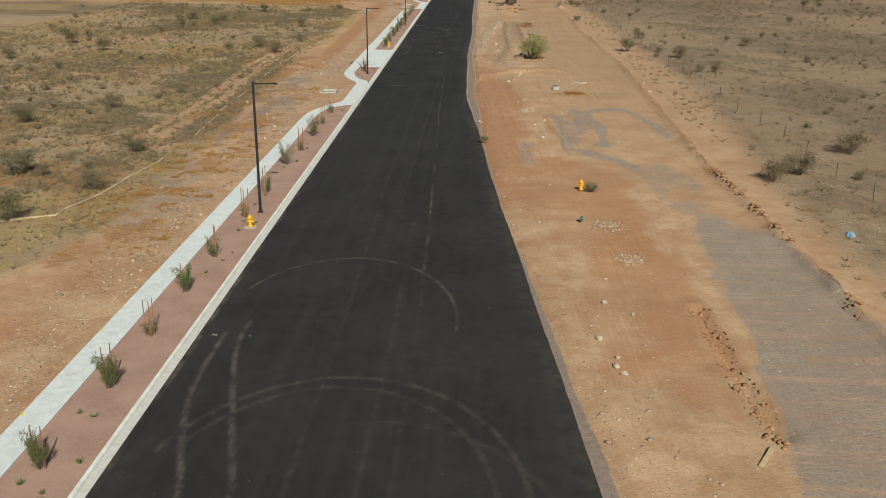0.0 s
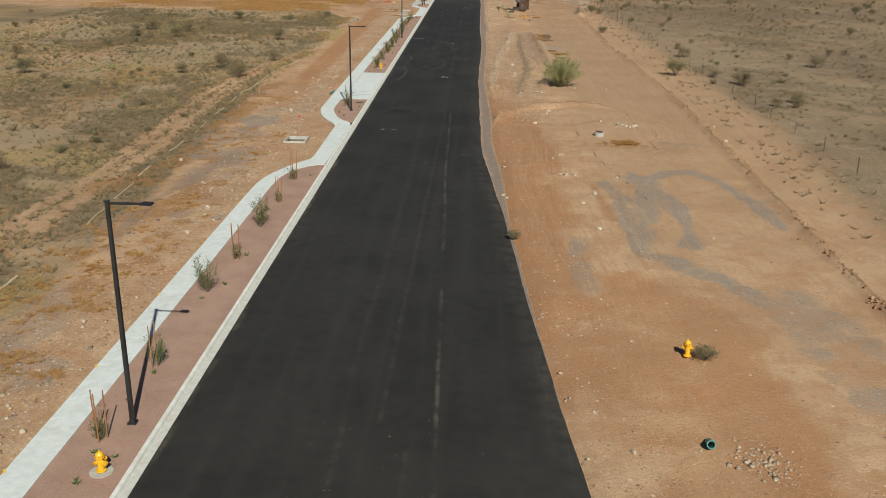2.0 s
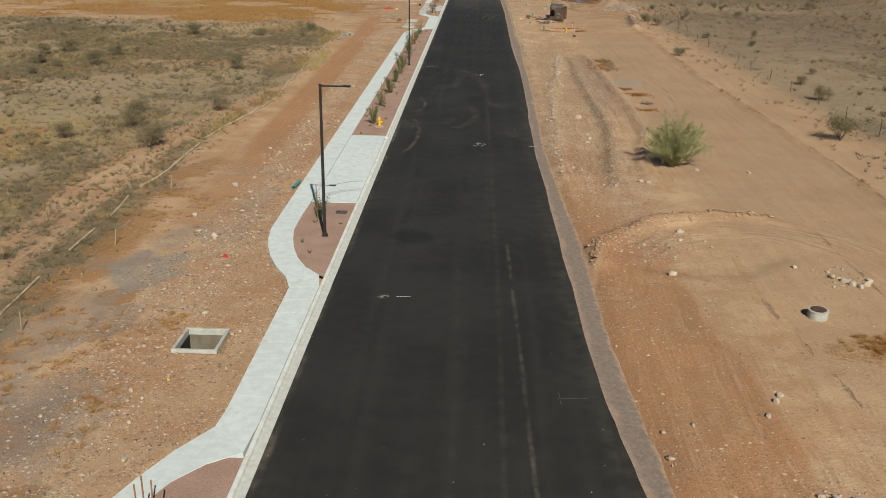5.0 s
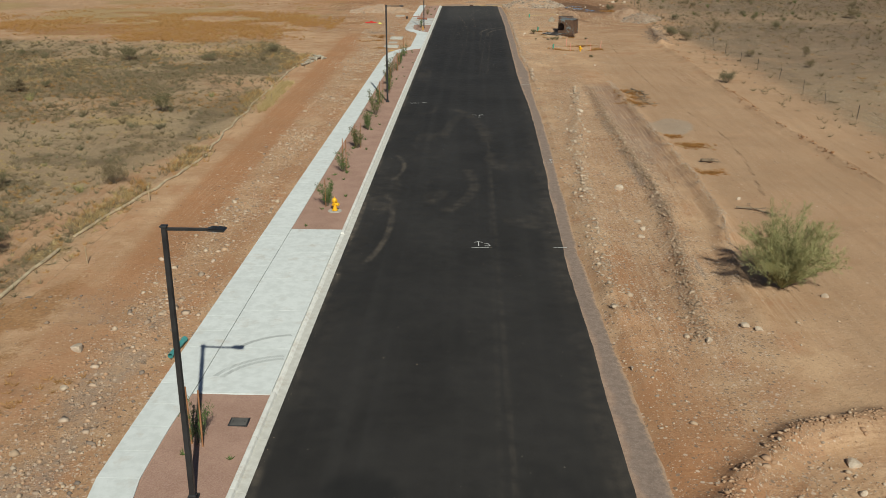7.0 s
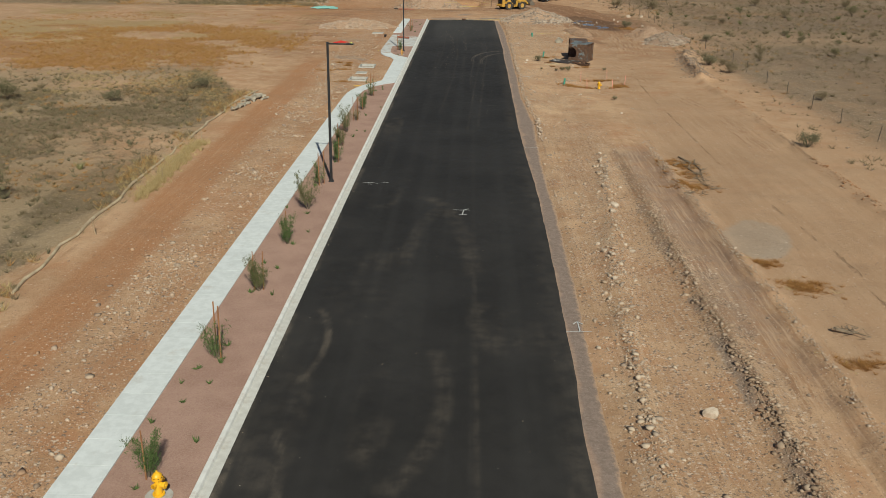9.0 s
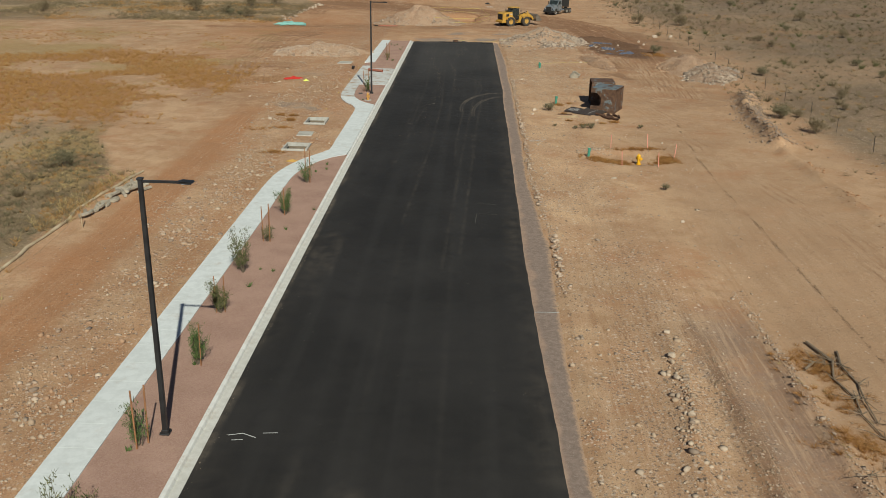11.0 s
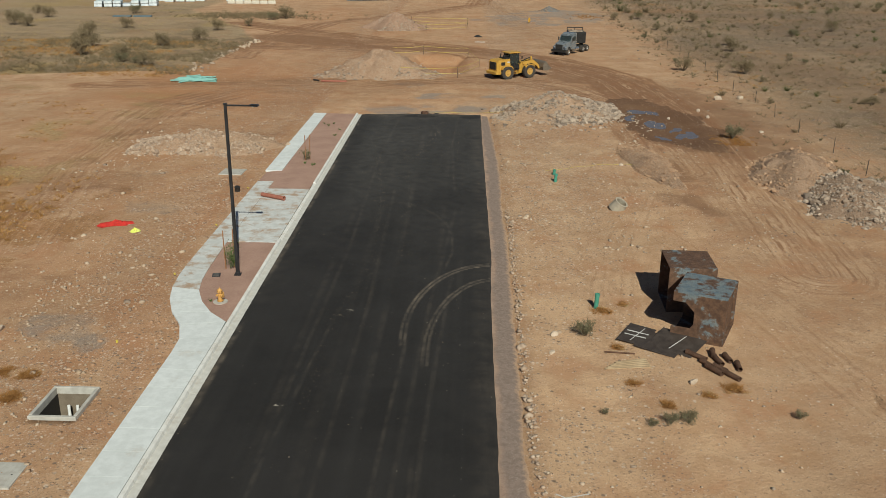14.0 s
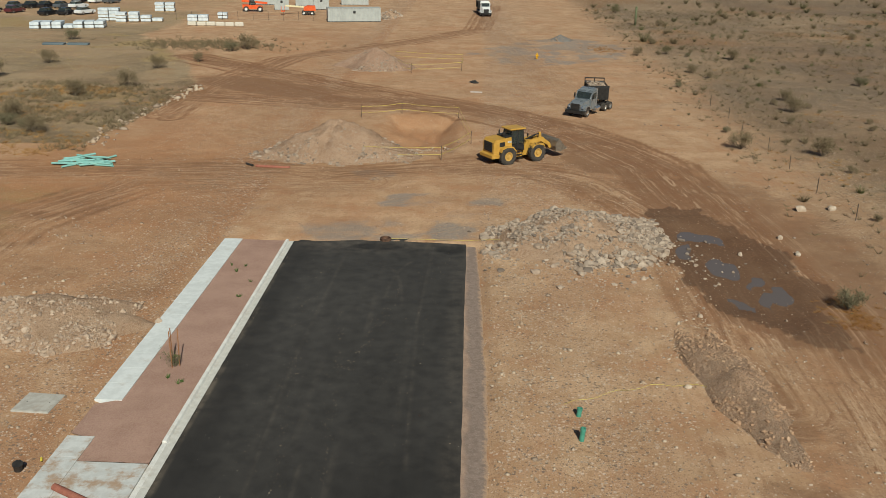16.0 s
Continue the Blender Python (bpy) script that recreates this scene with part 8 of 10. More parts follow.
# five painted laths about the hydrant hollow
for x, y in ((6.88, 226.7), (9.5, 226.5), (11.2, 229.2), (9.75, 232.4), (6.85, 232.4)):
    bm = bmesh.new()
    box(bm, (0, 0, 0.5), (0.05, 0.025, 1.15))
    lath = part("survey_lath", bm, SAFETY_PINK)
    lath.matrix_basis = pose(x, y, gz(x, y), rr.uniform(-6, 6), rr.uniform(-6, 6), rr.uniform(-40, 40))
    tagged(lath, "pink-painted wooden survey lath in the dirt", "survey lath", "laths round the hollow")

# ---- paint and sand on the asphalt ----
WHITE_PAINT = plain("survey_paint", (0.42, 0.41, 0.385), (0.56, 0.55, 0.52), 9, 60, 0.8, 0, 0)


def paint(x, y, strokes, label, z=None):
    bm = bmesh.new()
    for x0, y0, x1, y1, w in strokes:
        d = Vector((x1 - x0, y1 - y0, 0))
        box(bm, ((x0 + x1) / 2, (y0 + y1) / 2, 0), (d.length, w * 0.7, 0.004), (0, 0, math.degrees(math.atan2(d.y, d.x))))
    ob = part("survey_mark", bm, WHITE_PAINT)
    ob.location = (x, y, 0.042 if z is None else z)
    return tagged(ob, label, "survey mark", "survey marks")


ARROW = [(0, -0.5, 0, 0.5, 0.07), (0, 0.5, -0.22, 0.22, 0.07), (0, 0.5, 0.22, 0.22, 0.07)]
paint(-5.7, 147.9, [(-0.5, -0.5, 0.45, -0.5, 0.05), (-0.12, -0.3, -0.12, 0.5, 0.07), (-0.12, 0.5, -0.35, 0.3, 0.06), (-0.12, 0.5, 0.1, 0.3, 0.06), (0.2, -0.25, 0.5, -0.2, 0.08), (0.5, -0.2, 0.4, 0.15, 0.06), (0.4, 0.15, 0.18, 0.1, 0.06)], "white sprayed survey mark with an arrow")
paint(-5.7, 182.7, [(-0.6, 0.3, 0.45, 0.3, 0.05), (0, -0.6, 0.05, 0.3, 0.08), (0.05, 0.3, 0.35, 0.6, 0.06), (-0.2, -0.6, 0.25, -0.6, 0.06)], "white sprayed survey mark with a cross")
paint(-0.45, 166.6, ARROW + [(-0.7, -0.6, 0.75, -0.5, 0.05)], "white sprayed arrow on the gravel edge", 0.0)
paint(-0.6, 199.9, [(-0.5, 0, 0.6, 0.05, 0.07)], "white sprayed dash on the gravel edge", 0.0)
paint(-1.5, 147.6, [(-0.3, 0, 0.45, 0.0, 0.06)], "white sprayed dash at the asphalt edge")
paint(-11.9, 188.6, [(-0.5, 0, 0.0, 0.15, 0.05), (0.0, 0.15, 0.5, -0.1, 0.05), (0.7, 0.2, 1.2, 0.25, 0.05), (-0.3, -0.3, 0.1, -0.25, 0.04)], "white scrawl sprayed on the asphalt", 0.035)
for x, y in ((-9.3, 116.0),):
    paint(x, y, [(-0.35, 0, 0.35, 0.03, 0.05)], "short pale scuff on the asphalt", 0.045)
FAINT = plain("worn_layout_paint", (0.055, 0.051, 0.045), (0.085, 0.078, 0.068), 9, 60, 0.85, 0, 0)
for x, y, strokes in ((-3.2, 216.4, [(-0.55, 0.05, 0.6, -0.05, 0.07), (-0.5, 0.25, 0.3, 0.2, 0.04)]), (-3.2, 214.3, [(-0.6, 0.05, 0.65, 0.0, 0.06), (-0.6, 0.0, -0.68, -1.8, 0.06)]), (-1.9, 106.5, [(-0.7, 0.0, 0.5, 0.1, 0.06), (-0.6, 0.5, -0.6, -0.4, 0.05)]), (-4.6, 227.8, [(-0.2, 0, 0.25, 0.02, 0.05)])):
    tagged(paint(x, y, strokes, "faint worn layout lines on the asphalt", 0.044), "faint worn layout lines on the asphalt").data.materials[0] = FAINT
paint(1.05, 234.3, [(-0.6, -0.15, 0.75, 0.3, 0.07), (-0.35, 0.25, 0.5, -0.35, 0.06), (-0.5, -0.5, 0.3, -0.1, 0.05)], "white sprayed cross on tan dirt", gz(1.05, 234.3) + 0.03)
YELLOW_PAINT = plain("yellow_paint", (0.62, 0.46, 0.04), (0.7, 0.55, 0.08), 8, 40, 0.8, 0, 0)
for k in range(14):
    y = 33 + 8.2 * k + (130 if k > 9 else 0)
    bm = bmesh.new()
    box(bm, (0, 0, 0), (0.09, 0.3, 0.004), (0, 0, 25))
    ob = part("survey_mark", bm, YELLOW_PAINT)
    ob.location = (-17.82, y, 0.153)
    tagged(ob, "small yellow sprayed mark on the sidewalk edge", "survey mark", "yellow survey marks")
STRING = plain("yellow_tape", (0.44, 0.34, 0.07), (0.54, 0.43, 0.1), 5, 30, 0.6, 0, 0)


def tape(points, name, label, r=0.012, material=STRING):
    bm = bmesh.new()
    for a, b in zip(points, points[1:]):
        tube(bm, a, b, r, seg=4)
    return tagged(part(name, bm, material), label, name.replace("_", " "))


pts = []
for k in range(15):
    t = k / 14
    x, y = 3.3 + 7.4 * t, 275.5 + 2.2 * math.sin(t * 2.0) + 0.15 * math.sin(k * 1.7)
    pts.append((x, y, gz(x, y) + 0.05))
tape(pts, "caution_tape", "yellow caution tape trailing over tan dirt")
pts = [(-6.5, 296.8, 0.2), (-3.5, 297.0, 0.14), (-1.4, 297.0, 0.14), (1.2, 297.2, gz(1.2, 297.2) + 0.2), (3.0, 297.6, gz(3, 297.6) + 0.4)]
tape(pts, "caution_tape", "yellow caution tape across the end of the road")

# ---- taped fences round the excavations ----
POST = plain("dark_post", (0.06, 0.045, 0.035), (0.10, 0.075, 0.055), 5, 30, 0.8, 0.1)


def taped_fence(corners, label, gaps=()):
    root = thing("barrier_fence", pose(0, 0, 0), label, "fence", "taped fences")
    spots = []
    for i, (x, y) in enumerate(corners):
        z = gz(x, y)
        bm = bmesh.new()
        tube(bm, (x, y, z - 0.1), (x, y, z + 1.3), 0.03, seg=6)
        part("post", bm, POST, root)
        spots.append((x, y, z))
    for i in range(len(corners) - 1):
        if i in gaps:
            continue
        a, b = spots[i], spots[i + 1]
        for h in (0.55, 1.2):
            bm = bmesh.new()
            n = 6
            q = [(a[0] + (b[0] - a[0]) * t / n, a[1] + (b[1] - a[1]) * t / n, a[2] + (b[2] - a[2]) * t / n + h - 0.12 * math.sin(math.pi * t / n)) for t in range(n + 1)]
            for u, w in zip(q, q[1:]):
                box(bm, [(m + k) / 2 for m, k in zip(u, w)], ((Vector(w) - Vector(u)).length, 0.012, 0.035), (0, 0, math.degrees(math.atan2(w[1] - u[1], w[0] - u[0]))))
            part("tape", bm, STRING, root, "sagging yellow caution tape")
    return root


taped_fence([(-11.0, 318.0), (-4.1, 318.7), (-1.5, 325.3), (-3.0, 337.5), (-9.3, 338.5), (-13.5, 336.0)], "yellow caution tape on dark posts round a trench")
taped_fence([(-12.5, 369.6), (-10.3, 366.2), (-3.4, 369.3), (-3.4, 377.0), (-13.6, 378.5)], "yellow caution tape on dark posts round a far pit")

# ---- fences along the scrub ----
RAW_WOOD = plain("raw_lath", (0.28, 0.20, 0.12), (0.38, 0.28, 0.17), 4, 40, 0.85, 0, 0.2)
WIRE = plain("dull_wire", (0.10, 0.085, 0.07), (0.14, 0.12, 0.10), 4, 30, 0.6, 0.5, 0)
fence = thing("wire_fence", pose(0, 0, 0), "old wire fence on thin rusty posts through the desert", "fence")
last = None
for k in range(44):
    y = 38 + 7.2 * k
    x = float(np.interp(y, [38, 90, 200, 300, 360], [29.6, 30.0, 27.5, 27.2, 26.5])) + rr.uniform(-0.3, 0.3)
    z = gz(x, y)
    bm = bmesh.new()
    box(bm, (x, y, z + 0.6), (0.045, 0.045, 1.35), (rr.uniform(-5, 5), rr.uniform(-5, 5), rr.uniform(0, 90)))
    part("post", bm, POST, fence)
    if last and k % 9:
        for h in (0.45, 1.05):
            bm = bmesh.new()
            tube(bm, (last[0], last[1], last[2] + h), (x, y, z + h), 0.006, seg=3)
            part("wire", bm, WIRE, fence)
    last = (x, y, z)
OLD_STRAW = plain("weathered_straw", (0.27, 0.225, 0.165), (0.40, 0.345, 0.265), 1.5, 20, 0.95, 0, 0.6)
STRAW_ROLL = plain("straw_wattle", (0.33, 0.245, 0.15), (0.52, 0.41, 0.27), 1.2, 18, 0.95, 0, 0.6)


def wattle(points, label, thick=0.10):
    bm = bmesh.new()
    p = []
    for (x0, y0), (x1, y1) in zip(points, points[1:]):
        n = max(2, int(math.hypot(x1 - x0, y1 - y0) / 1.6))
        p += [(x0 + (x1 - x0) * t / n + rr.uniform(-0.15, 0.15), y0 + (y1 - y0) * t / n) for t in range(n)]
    p.append(points[-1])
    rows = []
    for i, q in enumerate(p):
        u, w = p[max(i - 1, 0)], p[min(i + 1, len(p) - 1)]
        d = Vector((w[0] - u[0], w[1] - u[1], 0)).normalized()
        side, r = Vector((-d.y, d.x, 0)), thick * rr.uniform(0.75, 1.2)
        c = Vector((q[0], q[1], gz(*q) + 0.055))
        rows.append([bm.verts.new(c + (side * math.cos(t * math.pi / 4) + Vector((0, 0, 0.85)) * math.sin(t * math.pi / 4)) * r) for t in range(8)])
    for a, b in zip(rows, rows[1:]):
        for t in range(8):
            bm.faces.new((a[t], a[(t + 1) % 8], b[(t + 1) % 8], b[t]))
    bm.faces.new(rows[0][::-1]), bm.faces.new(rows[-1])
    return tagged(part("straw_wattle", bm, STRAW_ROLL), label, "straw wattle", "straw wattles")


for line in ([(-26.3, 85), (-26.45, 88.6)], [(-26.6, 91), (-26.9, 95.2)], [(-27.1, 97), (-27.3, 100)], [(-27.4, 105), (-27.5, 109)], [(-27.62, 112.6), (-27.75, 117)], [(-27.9, 121), (-27.95, 124.5)], [(-28.1, 127), (-28.4, 131)]):
    wattle(line, "broken piece of weathered straw wattle in dry weeds", 0.065)
wattle([(-28.6, 133.4), (-27.9, 137.8), (-28.15, 141.2), (-28.1, 146)], "broken length of weathered straw wattle")
wattle([(-28.0, 148), (-27.2, 156.1), (-26.3, 161), (-26.1, 167)], "long weathered straw wattle along the scrub edge")
wattle([(-26.3, 168.5), (-26.8, 175), (-27.2, 187), (-27.5, 198.5)], "long weathered straw wattle along the scrub edge")
wattle([(-27.55, 200), (-27.75, 208), (-27.8, 214.5), (-27.0, 222)], "long weathered straw wattle along the scrub edge")
wattle([(-45, 57.5), (-38, 58.5), (-32, 57.6), (-28.5, 59.5), (-27.2, 66), (-26.4, 76)], "long weathered straw wattle along the scrub edge")
# old rolls thrown in a heap where the wattle ends
root = thing("wattle_pile", pose(0, 0, 0), "tangled heap of grey weathered straw rolls on dirt", "straw wattle")
for k in range(26):
    u = rr.random()
    x, y = -27.0 + 0.85 * u + rr.gauss(0, 0.28), 211.8 + 6.6 * u + rr.gauss(0, 0.3)
    a, half, lift = radians(82 + rr.gauss(0, 32)), rr.uniform(0.35, 0.75), rr.choice((0.08, 0.1, 0.24))
    bend = rr.uniform(-0.2, 0.2)
    pts = [Vector((x + math.cos(a) * half * q - math.sin(a) * bend * (1 - q * q), y + math.sin(a) * half * q + math.cos(a) * bend * (1 - q * q), gz(x, y) + lift)) for q in (-1, -0.5, 0, 0.5, 1)]
    bm = bmesh.new()
    for p, q in zip(pts, pts[1:]):
        tube(bm, p, q, 0.12, 0.115, 7)
    part("straw_roll", bm, OLD_STRAW, root, smooth=False)
lath_line = [(-25.9, 100 + 11 * k) for k in range(11)]
root = thing("string_fence", pose(0, 0, 0), "pale wooden laths joined by sagging string", "fence")
last = None
for x, y in lath_line:
    x += rr.uniform(-0.5, 0.3)
    z = gz(x, y)
    bm = bmesh.new()
    box(bm, (x, y, z + 0.45), (0.05, 0.03, 1.0), (rr.uniform(-10, 10), rr.uniform(-10, 10), 0))
    part("lath", bm, RAW_WOOD, root)
    if last:
        bm = bmesh.new()
        m = ((x + last[0]) / 2, (y + last[1]) / 2, (z + last[2]) / 2 + 0.5)
        tube(bm, (last[0], last[1], last[2] + 0.75), m, 0.008, seg=3)
        tube(bm, m, (x, y, z + 0.75), 0.008, seg=3)
        part("string", bm, RAW_WOOD, root)
    last = (x, y, z)


# ---- the two cut steel boxes ----
def box_steel(name="rusted_box_steel", paint_from=0.545):
    n = Nodes(name, 0.65, 0.15)
    big, mid, small = n.noise(0.9, 5, 0.65), n.noise(3.0, 5, 0.7), n.noise(22.0, 4)
    col = n.mix(n.ramp(mid, 0.35, 0.65), (0.082, 0.047, 0.031), (0.155, 0.086, 0.052))
    col = n.mix(n.ramp(n.math("ADD", n.math("MULTIPLY", big, 0.7), n.math("MULTIPLY", mid, 0.3)), paint_from, paint_from + 0.07, 0.0, 0.8), col, n.mix(n.ramp(mid, 0.3, 0.7), (0.10, 0.16, 0.20), (0.20, 0.25, 0.25)))
    col = n.mix(n.ramp(small, 0.5, 0.75, 0.0, 0.6), col, (0.13, 0.06, 0.03))
    n.bump(n.math("ADD", mid, small), 0.3, 0.012)
    return n.done(col, n.ramp(small, 0.3, 0.7, 0.55, 0.8))


BOX_STEEL = box_steel()
BLUE_TOP = box_steel("flaking_blue_steel", 0.45)


def steel_box(w, d, h, m, label, notch):
    """A plate box, open on its -x side; notch cuts its front plate."""
    root = thing("steel_box", m, label, "steel box", "cut steel boxes")
    t = 0.05
    bm = bmesh.new()
    box(bm, (0, 0, h - t / 2), (w, d, t), bevel=0.006)
    part("top_plate", bm, BLUE_TOP if notch else BOX_STEEL, root, "top plate with flaking blue paint")
    bm = bmesh.new()
    box(bm, (0, 0, t / 2), (w, d, t), bevel=0.006)
    part("bottom_plate", bm, BOX_STEEL, root)
    bm = bmesh.new()
    box(bm, (w / 2 - 0.16, 0, h / 2), (t, d - 2 * t - 0.01, h - 2 * t - 0.01))
    part("end_plate", bm, BOX_STEEL, root)
    for y in (-1, 1):
        bm = bmesh.new()
        if notch and y < 0:
            a, b = -w / 2, w / 2
            prism(bm, [(a, t), (b, t), (b, h - t), (a, h - t), (a, h * 0.80), (a + w * 0.24, h * 0.80), (a + w * 0.42, h * 0.62), (a + w * 0.42, h * 0.36), (a + w * 0.36, h * 0.27), (a, h * 0.26)], t, pose(0, -d / 2 + t / 2, 0))
        else:
            box(bm, (0, y * (d / 2 - t / 2), h / 2), (w, t, h - 2 * t - 0.004))
        part("side_plate", bm, BOX_STEEL, root)
    for z in (0.09, h - 0.09):
        bm = bmesh.new()
        box(bm, (w / 2 - 0.07, 0, z), (0.12, d - 2 * t - 0.02, 0.07))
        part("stiffener", bm, BOX_STEEL, root)
    for y in (-1, 1):
        bm = bmesh.new()
        box(bm, (w / 2 - 0.07, y * (d / 2 - 0.1), h / 2), (0.12, 0.07, h - 0.3))
        part("stiffener", bm, BOX_STEEL, root)
    return root


steel_box(2.35, 2.6, 2.28, pose(8.48, 247.55, 0.03, 0, 0, -25), "rusty steel plate box with a notched side, standing on dirt", True)
steel_box(2.25, 2.55, 2.3, pose(8.42, 250.9, 0.03, 0, 0, -2), "rusty steel plate box with flaking blue paint", False)
PLATE = plain("dark_brown_plate", (0.045, 0.034, 0.028), (0.075, 0.058, 0.048), 2.5, 30, 0.6, 0.1, 0.15)
CHALK = plain("white_strap", (0.40, 0.38, 0.35), (0.56, 0.54, 0.5), 5, 40, 0.8, 0, 0)
for k, (c, s, rz, rx) in enumerate((((5.35, 246.75), (1.25, 1.75), -30, 3), ((7.0, 246.0), (2.1, 1.75), -36, 5), ((6.3, 245.9), (1.9, 1.7), -33, 2))):
    root = thing("steel_plate", pose(c[0], c[1], gz(*c) + 0.09 + 0.05 * (k != 2), rx, 2, rz), "dark brown steel sheet lying on the dirt", "steel plate", "steel sheets")
    bm = bmesh.new()
    box(bm, (0, 0, 0), (s[0], s[1], 0.035), bevel=0.006)
    part("sheet", bm, PLATE, root)
    if k < 2:
        bm = bmesh.new()
        box(bm, (0.05, 0, 0.022), (0.035, s[1] * 0.8, 0.012), (0, 0, -8))
        part("strap", bm, CHALK, root, "crumpled white strap")
    if k == 0:
        for j in (-1, 1):
            bm = bmesh.new()
            box(bm, (0, 0.18 * j, 0.02), (1.0, 0.07, 0.014), (0, 0, 3))
            part("strip", bm, CHALK, root, "pale strip across the sheet")

# ---- machines ----
CAT_YELLOW = plain("machine_yellow", (0.42, 0.225, 0.035), (0.53, 0.295, 0.055), 2, 30, 0.45, 0, 0.1, 0.5)
TYRE = plain("dusty_tyre", (0.03, 0.027, 0.024), (0.075, 0.06, 0.047), 3, 40, 0.9, 0, 0.4)
RIM_YELLOW = plain("dusty_rim", (0.45, 0.25, 0.05), (0.55, 0.34, 0.1), 4, 30, 0.6, 0, 0.1)
BLACK = plain("machine_black", (0.016, 0.015, 0.014), (0.032, 0.029, 0.026), 3, 40, 0.55, 0, 0.1)
WORN = plain("worn_steel", (0.20, 0.16, 0.12), (0.30, 0.25, 0.19), 3, 40, 0.5, 0.6, 0.2)
CHROME = plain("bright_steel", (0.55, 0.55, 0.54), (0.65, 0.65, 0.64), 3, 40, 0.25, 0.9, 0)
SILVER = plain("silver_grey_paint", (0.19, 0.21, 0.22), (0.25, 0.27, 0.28), 2, 40, 0.3, 0.4, 0, 0.5)
WHITE = plain("white_paint", (0.66, 0.65, 0.61), (0.74, 0.73, 0.69), 1.5, 30, 0.5, 0, 0.05)
ORANGE = plain("machine_orange", (0.62, 0.085, 0.02), (0.72, 0.12, 0.03), 2, 30, 0.5, 0, 0.05)


def cab_glass():
    n = Nodes("tinted_cab_glass", 0.03)
    n.b.inputs["Transmission Weight"].default_value = 0.85
    n.b.inputs["IOR"].default_value = 1.45
    n.b.inputs["Specular IOR Level"].default_value = 0.5
    return n.done((0.16, 0.2, 0.19))


GLASS = cab_glass()


def tinted(name, c, rough=0.08):
    n = Nodes(name, rough)
    n.b.inputs["Specular IOR Level"].default_value = 0.6
    return n.done(c)


def wheel(root, c, r, w, rim_mat, hub=0.5, lugs=0, side=-1, name="wheel"):
    """A wheel whose axle lies along y."""
    hold = new(name)
    hold.location = c
    hold.parent = root
    bm = bmesh.new()
    prof = [(r * hub, w * 0.42), (r * 0.86, w * 0.5), (r * 0.97, w * 0.43), (r, w * 0.3), (r, -w * 0.3), (r * 0.97, -w * 0.43), (r * 0.86, -w * 0.5), (r * hub, -w * 0.42)]
    seg = 26
    vs = [[bm.verts.new((q * math.cos(2 * math.pi * i / seg), z, q * math.sin(2 * math.pi * i / seg))) for i in range(seg)] for q, z in prof]
    for j in range(len(prof)):
        for i in range(seg):
            bm.faces.new((vs[j][i], vs[j][(i + 1) % seg], vs[(j + 1) % len(prof)][(i + 1) % seg], vs[(j + 1) % len(prof)][i]))
    for i in range(lugs):
        a = 2 * math.pi * i / lugs
        box(bm, (r * math.cos(a), (w * 0.2 if i % 2 else -w * 0.2), r * math.sin(a)), (0.07, w * 0.42, 0.09), (0, -math.degrees(a), 0))
    bmesh.ops.recalc_face_normals(bm, faces=bm.faces)
    part("tyre", bm, TYRE, hold)
    bm = bmesh.new()
    ring(bm, r * hub, r * hub * 0.8, -w * 0.42, w * 0.42, 20)
    tube(bm, (0, 0, -w * 0.2), (0, 0, w * 0.22), r * hub * 0.85, seg=20)
    tube(bm, (0, 0, -w * 0.36), (0, 0, w * 0.36), r * hub * 0.38, seg=12)
    bmesh.ops.transform(bm, matrix=pose(0, 0, 0, 90), verts=bm.verts)
    part("rim", bm, rim_mat, hold)
    return hold


